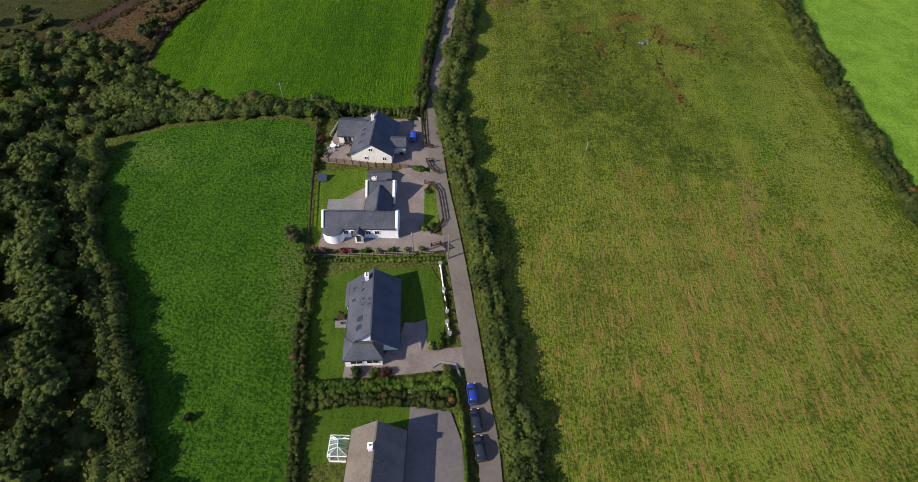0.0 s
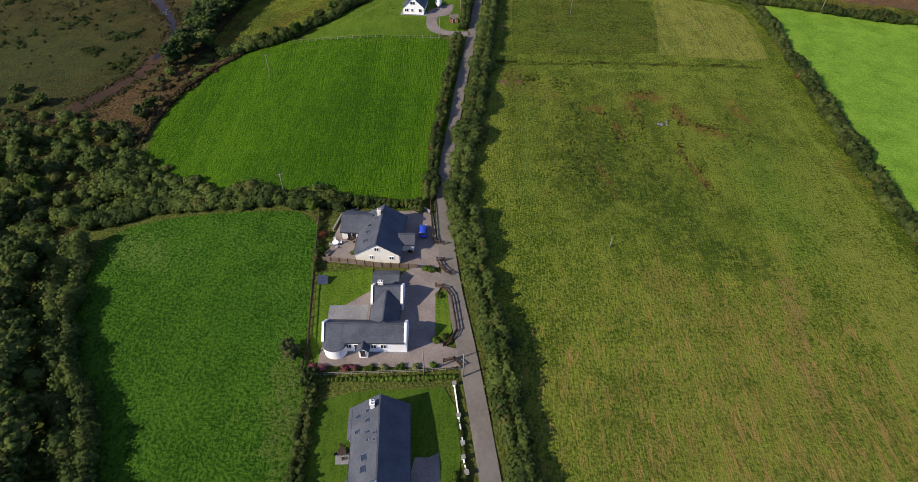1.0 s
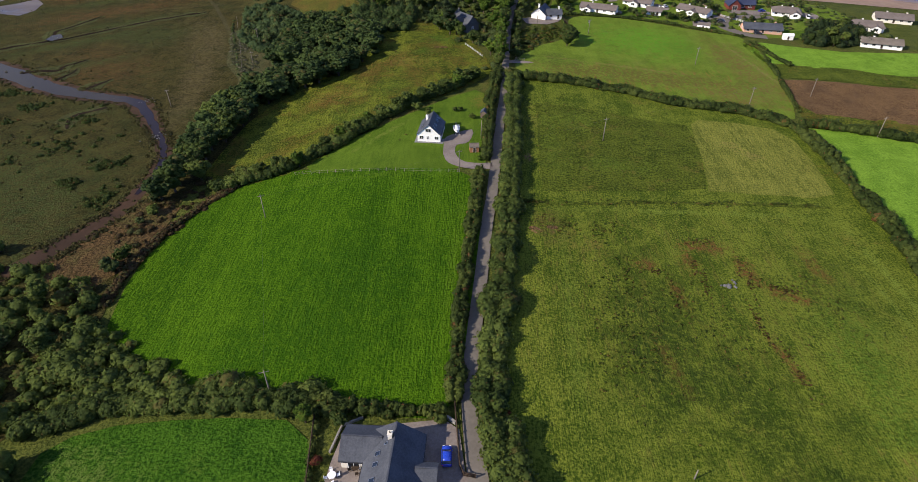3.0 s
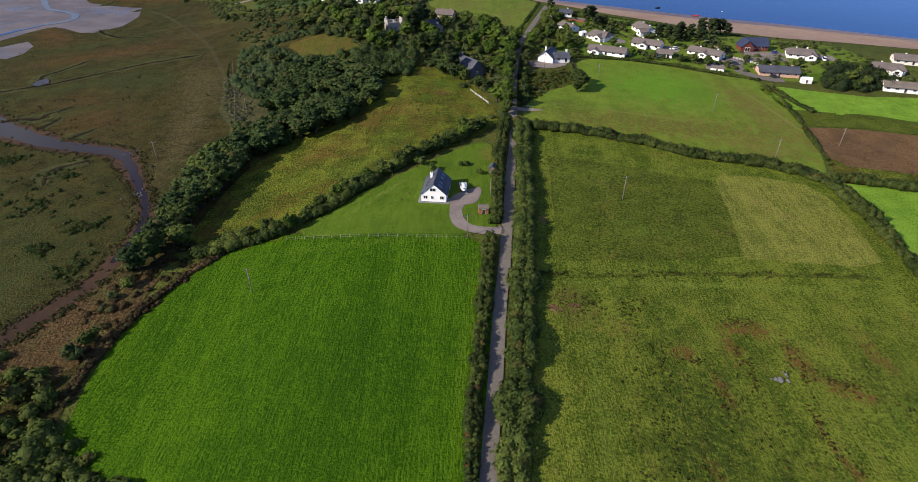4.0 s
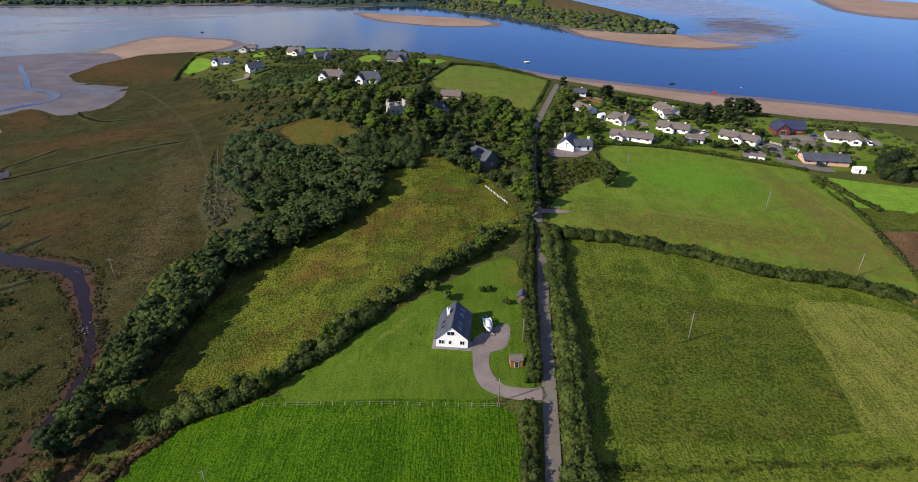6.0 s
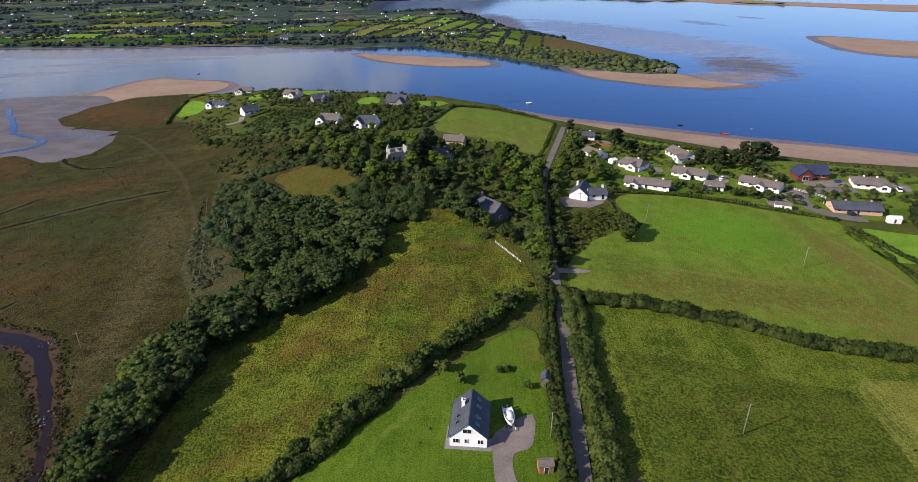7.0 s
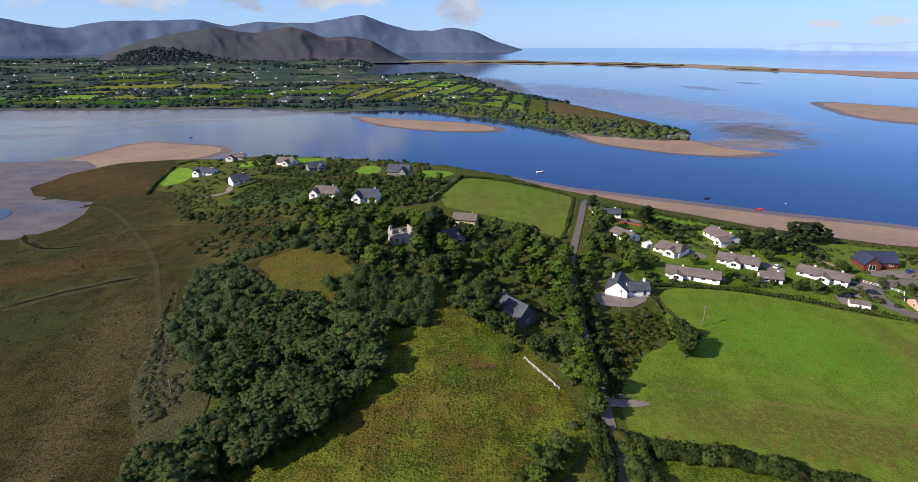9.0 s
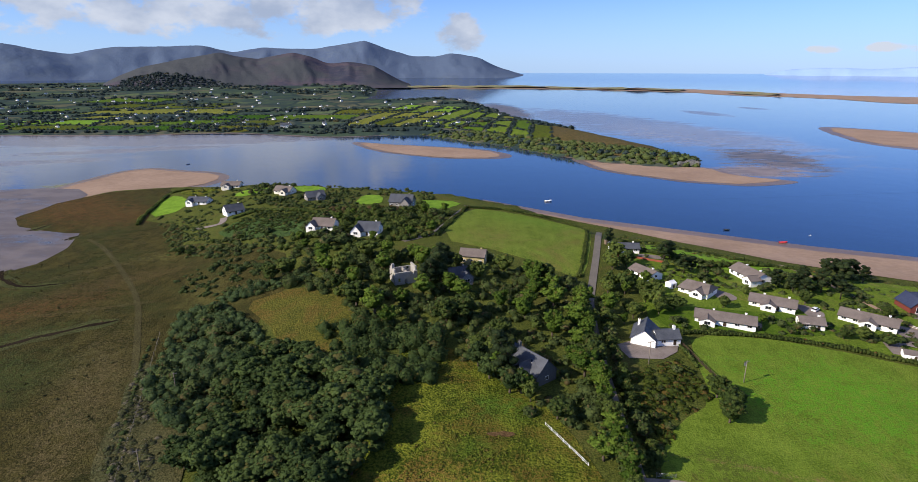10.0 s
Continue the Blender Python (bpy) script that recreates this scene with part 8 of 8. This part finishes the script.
def car(label, x, y, turn, mat, length=4.2, van=False):
    """A hatchback, nose along its own x."""
    root = placed("van" if van else "car", label, "van" if van else "car", x, y, turn, lift=0.14)
    k = length / 4.2
    bm = bmesh.new()

    def ring(u, w, lo, hi):
        return [(u * k, -w, lo), (u * k, -w * 1.03, (lo + hi) / 2), (u * k, -w * 0.93, hi), (u * k, 0, hi + 0.05), (u * k, w * 0.93, hi), (u * k, w * 1.03, (lo + hi) / 2), (u * k, w, lo), (u * k, 0, lo - 0.02)]
    top = 1.0 if van else 0.88
    loft(bm, [ring(-2.08, 0.66, 0.42, 0.72), ring(-1.98, 0.80, 0.28, top), ring(-1.2, 0.86, 0.24, top + 0.04), ring(0.6, 0.86, 0.24, top + 0.02), ring(1.2, 0.85, 0.24, top - 0.05), ring(1.85, 0.80, 0.28, top - 0.16), ring(2.1, 0.62, 0.40, 0.62)])
    body = part("body", bm, mat, root)
    bm = bmesh.new()
    hi = 1.9 if van else 1.42
    loft(bm, [[(u * k, -w, z) if j == 0 else (u * k, w, z) for j in (0, 1)] + [(u2 * k, w2, z2), (u2 * k, -w2, z2)] for u, w, z, u2, w2, z2 in ((-1.95, 0.78, top - 0.02, -1.55, 0.62, hi - 0.06), (-1.3, 0.80, top, -1.2, 0.66, hi), (0.3, 0.80, top, 0.1, 0.66, hi), (1.15, 0.78, top - 0.04, 0.45, 0.62, hi - 0.06))])
    part("windows", bm, M_GLASS, root, "dark glass cabin windows")
    bm = bmesh.new()
    loft(bm, [[(u * k, -w, z), (u * k, w, z), (u * k, w * 0.96, z + 0.05), (u * k, -w * 0.96, z + 0.05)] for u, w, z in ((-1.58, 0.63, hi - 0.06), (-1.2, 0.67, hi), (0.1, 0.67, hi), (0.42, 0.61, hi - 0.06))])
    part("roof", bm, mat, root)
    for u in (-1.3, 1.3):
        for s in (-1, 1):
            bm = bmesh.new()
            tube(bm, [(u * k, s * 0.68, 0.31), (u * k, s * 0.89, 0.31)], [0.31, 0.31], 14)
            wheel = part("tyre", bm, M_RUBBER, root)
            bm = bmesh.new()
            tube(bm, [(u * k, s * 0.885, 0.31), (u * k, s * 0.90, 0.31)], [0.19, 0.18], 10)
            part("rim", bm, M_METAL, wheel, "silver wheel rim")
    for s in (-1, 1):
        bm = bmesh.new()
        box(bm, 1.9 * k, s * 0.55 - 0.16, 0.55, 2.06 * k, s * 0.55 + 0.16, 0.68)
        part("headlight", bm, M_TRIM, root, "clear headlight")
        bm = bmesh.new()
        box(bm, -2.06 * k, s * 0.66 - 0.10, 0.55, -1.96 * k, s * 0.66 + 0.10, 0.80)
        part("tail_light", bm, M_LAMP, root, "red tail light")
        bm = bmesh.new()
        box(bm, 0.75 * k, s * 0.92 - 0.08, 0.86, 0.9 * k, s * 0.92 + 0.08, 0.98)
        part("mirror", bm, mat, root)
    return root


car("blue hatchback parked at the lane's edge", 2.4, 43.2, 98, M_DARKBLUE, 4.0)
car("black estate car parked along the hedge", 3.0, 38.6, 98, M_BLACK, 4.2)
car("dark grey car parked along the hedge", 3.6, 34.0, 99, M_BLACK, 4.3)
car("bright blue small car parked in a yard", -11.9, 105.6, 92, M_BLUE, 3.8)
car("black car parked before a pink bungalow", 131, 344.2, -8, M_BLACK)
car("white van parked beside a bungalow", 168, 372, 70, M_WHITECAR, 4.6, True)
car("blue car parked before the hall", 148, 383, 20, M_DARKBLUE)
car("white car parked in a village yard", 95.5, 384, 40, M_WHITECAR)
car("dark car parked beside a bungalow", 119, 362, -30, M_BLACK)


def boat(label, x, y, turn, length, mat, z=None, lift=0.0, name="boat"):
    """An open boat, bow along its own x."""
    root = placed(name, label, "boat", x, y, turn, z, lift)
    k = length / 5
    bm = bmesh.new()
    secs = []
    for u, w, d, sh in ((-2.5, 0.92, 0.30, 0.85), (-1.2, 1.02, 0.12, 0.86), (0.2, 1.0, 0.06, 0.92), (1.3, 0.72, 0.12, 1.02), (2.1, 0.36, 0.30, 1.12), (2.5, 0.05, 0.62, 1.18)):
        out = [(u, -w, sh), (u, -w * 0.85, d + 0.22), (u, 0, d), (u, w * 0.85, d + 0.22), (u, w, sh)]
        inn = [(u * 0.98, w * 0.86, sh), (u * 0.98, w * 0.66, d + 0.32), (u * 0.98, -w * 0.66, d + 0.32), (u * 0.98, -w * 0.86, sh)]
        secs.append([Vector(p) * k for p in out + inn])
    loft(bm, secs)
    part("hull", bm, mat, root)
    bm = bmesh.new()
    for u in (-1.3, 0.1):
        box(bm, u - 0.16, -0.72, 0.58, u + 0.16, 0.72, 0.64, Matrix.Scale(k, 4))
    part("thwart", bm, M_BOARD, root)
    bm = bmesh.new()
    box(bm, -2.85, -0.17, 0.2, -2.55, 0.17, 1.25, Matrix.Scale(k, 4))
    part("outboard_motor", bm, M_BLACK, root, "black outboard motor")
    return root


for x, y, turn, L, m, label in ((28, 591, 10, 5.5, M_WHITECAR, "small white boat moored on calm water"), (122, 516.5, 5, 3.6, M_BLACK, "small dark boat moored off the beach"), (141.5, 491, 0, 4.6, M_REDPAINT, "small red boat at the water's edge"),
                                (164.4, 505.5, 20, 1.6, M_WHITECAR, "tiny white mooring buoy boat"), (-302, 752, 60, 3.5, M_BLACK, "dark boat moored in the channel")):
    boat(label, x, y, turn, L, m, SEA, -0.1)
trailer = placed("boat_trailer", "galvanised boat trailer on gravel", "trailer", -13.7, 222.6, 96)
bm = bmesh.new()
for s in (-1, 1):
    tube(bm, [(-2.4, s * 0.7, 0.55), (1.2, s * 0.7, 0.55), (3.2, 0, 0.5)], [0.06, 0.06, 0.05], 6)
for u in (-2.2, -0.6, 1.0):
    tube(bm, [(u, -0.75, 0.52), (u, 0.75, 0.52)], [0.05, 0.05], 6)
tube(bm, [(3.2, 0, 0.5), (3.8, 0, 0.5)], [0.05, 0.05], 6)
tube(bm, [(3.2, 0, 0.5), (3.2, 0, 0.0)], [0.04, 0.05], 6)
part("frame", bm, M_METAL, trailer)
for s in (-1, 1):
    bm = bmesh.new()
    tube(bm, [(-0.9, s * 0.85, 0.28), (-0.9, s * 1.02, 0.28)], [0.28, 0.28], 12)
    part("tyre", bm, M_RUBBER, trailer)
fishing = boat("white fishing boat with small cabin on trailer", -13.9, 223.6, 276, 5.6, M_WHITECAR, zg(-13.7, 222.6), 0.52)
bm = bmesh.new()
loft(bm, [[(u, -w, 0.9), (u, w, 0.9), (u, w * 0.8, z), (u, -w * 0.8, z)] for u, w, z in ((-0.6, 0.75, 1.9), (0.6, 0.7, 1.85), (1.3, 0.5, 1.15))])
part("cabin", bm, M_WHITECAR, fishing)
bm = bmesh.new()
loft(bm, [[(u, -w, 1.3), (u, w, 1.3), (u, w * 0.95, z), (u, -w * 0.95, z)] for u, w, z in ((-0.5, 0.74, 1.75), (0.5, 0.70, 1.72))])
part("cabin_windows", bm, M_GLASS, fishing)

# ---- garden things ----
M_PINK = leaf("pink_flowers", (0.30, 0.06, 0.10), (0.62, 0.22, 0.30), (0.06, 0.12, 0.02), 0.35)
M_CREAMFL = leaf("cream_flowers", (0.25, 0.26, 0.10), (0.55, 0.52, 0.30), (0.06, 0.12, 0.02), 0.35)
M_RED = leaf("red_leaves", (0.10, 0.03, 0.02), (0.26, 0.08, 0.05), (0.06, 0.10, 0.02), 0.3)


def shrub(x, y, r, h, mat, label, seed):
    rg = random.Random(seed)
    lobes = [(rg.uniform(-0.5, 0.5) * r, rg.uniform(-0.5, 0.5) * r, h * rg.uniform(0.35, 0.6), r * 0.6, r * 0.6, h * 0.42) for _ in range(5)]
    o = tagged(new("shrub", foliage("shrub", lobes, mat, 14.0, 0.24, seed, 0.8)), label, "shrub")
    o.matrix_basis = pose(x, y, zg(x, y) + 0.05)
    return o


for i, (x, y, r, h, m, label) in enumerate(((-29.4, 72.4, 1.1, 1.3, M_PINK, "pink flowering hydrangea bush"), (-28.0, 72.5, 1.0, 1.2, M_PINK, "pink flowering hydrangea bush"), (-23.8, 72.6, 0.9, 1.1, M_PINK, "pink flowering hydrangea bush"), (-22.4, 72.7, 0.8, 1.0, M_PINK, "pink flowering hydrangea bush"),
                                           (-19.5, 72.8, 0.9, 0.9, M_FRESH, "light green garden shrub"), (-17, 72.9, 0.9, 0.8, M_CREAMFL, "cream flowering garden shrub"), (-14, 73, 0.9, 0.9, M_FRESH, "light green garden shrub"), (-11, 73.2, 0.9, 0.9, M_CREAMFL, "cream flowering garden shrub"), (-8, 73.4, 0.9, 0.9, M_FRESH, "light green garden shrub"),
                                           (-5.0, 52.2, 1.1, 1.4, M_CREAMFL, "pale variegated garden shrub"), (-3.4, 52.8, 1.2, 1.5, M_FRESH, "light green garden shrub"), (-3.8, 54.2, 0.9, 1.2, M_FRESH, "light green garden shrub"), (-7.4, 43.0, 1.1, 1.2, M_CREAMFL, "cream flowering garden shrub"),
                                           (-14.5, 46.6, 1.2, 1.6, M_HEDGE, "dark green garden shrub"), (-12.5, 46.8, 1.1, 1.5, M_RED, "reddish leafy garden shrub"), (-17.5, 46.6, 1.2, 1.8, M_HEDGE, "dark green garden shrub"), (-2, 47.4, 1.2, 1.5, M_HEDGE, "dark green garden shrub"),
                                           (-7.8, 78.6, 0.9, 1.0, M_FRESH, "light green garden shrub"), (-6.2, 79.4, 0.9, 1.0, M_HEDGE, "dark green garden shrub"), (-7.6, 88.6, 0.8, 1.1, M_HEDGE, "dark green garden shrub"), (-10.8, 95.4, 1.0, 0.9, M_FRESH, "clipped light green shrub"), (-9.4, 95.2, 1.0, 0.9, M_FRESH, "clipped light green shrub"),
                                           (-14.2, 100.0, 0.6, 0.9, M_RED, "red flowering potted shrub"), (-33.4, 104, 1.3, 1.6, M_RED, "reddish brown garden shrub"), (-33.2, 100, 1.2, 1.3, M_FRESH, "light green garden shrub"), (-26, 99.4, 0.8, 1.0, M_FRESH, "light green garden shrub"),
                                           (-1.5, 114.6, 0.6, 0.7, M_RED, "red flowering fuchsia bush beside the lane"), (-31.4, 112.8, 1.5, 2.0, M_HEDGE, "dark green garden shrub"), (-25, 114, 1.4, 1.8, M_FRESH, "light green garden shrub"), (-19, 114, 1.4, 1.8, M_HEDGE, "dark green garden shrub"), (-14, 114.6, 1.3, 2.2, M_HEDGE, "dark green garden shrub"),
                                           (-6.6, 204.6, 0.7, 1.6, M_FRESH, "light green conifer shrub by a gate"))):
    shrub(x, y, r, h, m, label, 200 + i)


def garden_table(x, y, turn, mat, label):
    root = placed("garden_table", label, "table", x, y, turn, lift=0.13)
    bm = bmesh.new()
    tube(bm, [(0, 0, 0.70), (0, 0, 0.75)], [0.7, 0.7], 20)
    part("tabletop", bm, mat, root)
    for a in range(4):
        bm = bmesh.new()
        c, s = math.cos(a * math.pi / 2 + 0.8), math.sin(a * math.pi / 2 + 0.8)
        tube(bm, [(0.55 * c, 0.55 * s, 0), (0.35 * c, 0.35 * s, 0.7)], [0.035, 0.035], 6)
        part("leg", bm, mat, root)
    return root


def garden_chair(x, y, turn, mat, label, group):
    root = tagged(placed("garden_chair", label, "chair", x, y, turn, lift=0.13), group=group)
    bm = bmesh.new()
    box(bm, -0.24, -0.24, 0.40, 0.24, 0.24, 0.45)
    part("seat", bm, mat, root)
    bm = bmesh.new()
    box(bm, -0.26, -0.24, 0.452, -0.21, 0.24, 0.92)
    part("backrest", bm, mat, root)
    for u in (-0.21, 0.21):
        for v in (-0.21, 0.21):
            bm = bmesh.new()
            box(bm, u - 0.025, v - 0.025, 0, u + 0.025, v + 0.025, 0.398)
            part("leg", bm, mat, root)


for x, y, m, label in ((-30.2, 101.7, M_TRIM, "round white garden table on paving"), (-26.6, 103.2, M_TIMBER, "dark round garden table on a patio"), (-22.0, 57.6, M_TIMBER, "dark round garden table on a patio")):
    garden_table(x, y, 0, m, label)
    for a in range(4):
        garden_chair(x + 1.05 * math.cos(a * 1.57 + 0.3), y + 1.05 * math.sin(a * 1.57 + 0.3), math.degrees(a * 1.57 + 0.3) + 180, m, "white garden chair beside a table" if m == M_TRIM else "dark garden chair beside a table", "garden chairs")
bench = placed("garden_bench", "pale weathered timber garden bench", "bench", -31.2, 99.0, 60, lift=0.13)
for nm, q in (("seat", (-0.8, -0.25, 0.42, 0.8, 0.25, 0.47)), ("backrest", (-0.8, 0.22, 0.48, 0.8, 0.28, 0.95)), ("leg", (-0.75, -0.2, 0, -0.67, 0.2, 0.418)), ("leg", (0.67, -0.2, 0, 0.75, 0.2, 0.418))):
    bm = bmesh.new()
    box(bm, *q)
    part(nm, bm, M_POLE, bench)
solar = placed("solar_panel", "dark blue solar panel on a garden frame", "solar panel", -31.0, 91.6, 5)
for u in (-0.6, 0.6):
    bm = bmesh.new()
    tube(bm, [(u, 0.6, -0.2), (u, 0.6, 1.2)], [0.04, 0.04], 6)
    part("leg", bm, M_METAL, solar)
for u in (-1.05, -0.35, 0.35):
    bm = bmesh.new()
    box(bm, u, -0.9, 0, u + 0.66, 0.9, 0.05, pose(0, 0, 0.75, 35))
    part("panel", bm, M_NAVY, solar)
tank = placed("oil_tank", "small red oil tank beside a garage", "tank", -16.6, 89.3, 0)
bm = bmesh.new()
tube(bm, [(-0.6, 0, 0.6), (-0.5, 0, 0.6), (0.5, 0, 0.6), (0.6, 0, 0.6)], [0.3, 0.45, 0.45, 0.3], 14)
part("shell", bm, M_REDPAINT, tank)
bm = bmesh.new()
box(bm, -0.5, -0.3, -0.2, 0.5, 0.3, 0.2)
part("plinth", bm, M_STONE, tank)
for pts, lift, label in (([(-23.4, 59.4), (-20.9, 59.8), (-20.5, 55.8), (-22.9, 55.7)], 0.16, "small paved garden patio"), ([(-28.8, 85.9), (-21.3, 86.3), (-21.1, 82), (-28.7, 82)], 0.17, "grey slab patio behind a cottage"), ([(-28.6, 75.6), (-12.6, 75.9), (-12.6, 76.6), (-28.6, 76.4)], 0.17, "pale concrete path along a cottage"), ([(-20.6, 50.0), (-12.4, 50.2), (-12.4, 49.2), (-20.4, 49.0)], 0.18, "paved path before a sunroom")):
    patch("patio", pts, M_PAVE, lift, label=label, category="patio")
M_DARKSTONE = plain("dark_stone", (0.075, 0.075, 0.072), (0.150, 0.148, 0.140), 0.9, 2.0, 0.03)
stones = tagged(new("stone_heap"), "small heap of grey field stones", "stones")
stones.matrix_basis = pose(50.3, 152.5, zg(50, 152))
rg = random.Random(4)
for i in range(14):
    bm = bmesh.new()
    bmesh.ops.create_icosphere(bm, subdivisions=1, radius=rg.uniform(0.25, 0.55))
    for v in bm.verts:
        v.co = v.co * rg.uniform(0.8, 1.2) + Vector((0, 0, 0.1))
    bmesh.ops.translate(bm, verts=bm.verts[:], vec=(rg.uniform(-2, 2), rg.uniform(-1.4, 1.4), 0.1))
    part("stone", bm, M_DARKSTONE, stones)

rail_fence([(8.6, 292.5), (12.6, 292.2)], "grey steel field gate at an entrance", 1.1, 4, 4.4, M_METAL, 0.05, 0.03, "gate")

# stones in the creek bed and rocks on the far point
for cx, cy, n_st, size, spread, lab in ((-119.5, 231.5, 22, 0.28, 2.6, "wet dark stones in a creek bed"), (-137.5, 262.5, 16, 0.24, 3.0, "wet dark stones in a creek bed")):
    heap = placed("creek_stones", lab, "stones", cx, cy)
    for i in range(n_st):
        bm = bmesh.new()
        bmesh.ops.create_icosphere(bm, subdivisions=1, radius=size * rg.uniform(0.6, 1.5))
        for v in bm.verts:
            v.co *= rg.uniform(0.8, 1.2)
        bmesh.ops.translate(bm, verts=bm.verts[:], vec=(rg.gauss(0, 0.6) * spread, rg.gauss(0, 0.6) * spread, 0.1))
        part("stone", bm, M_DARKSTONE, heap)
rocks = tagged(new("rock_outcrop"), "dark rocks on the point of a headland", "rocks")
rocks.matrix_basis = pose(188, 748, SEA + 1.5)
for i in range(16):
    bm = bmesh.new()
    bmesh.ops.create_icosphere(bm, subdivisions=2, radius=rg.uniform(1.6, 3.6))
    for v in bm.verts:
        v.co = Vector((v.co.x * 1.3, v.co.y, v.co.z * 0.9)) * (1 + 0.35 * noise.noise(v.co * 0.5 + Vector((i * 7, 0, 0))))
    bmesh.ops.translate(bm, verts=bm.verts[:], vec=(rg.uniform(-16, 8), rg.uniform(-5, 6), rg.uniform(-0.5, 1.0)))
    part("rock", bm, M_DARKSTONE, rocks)
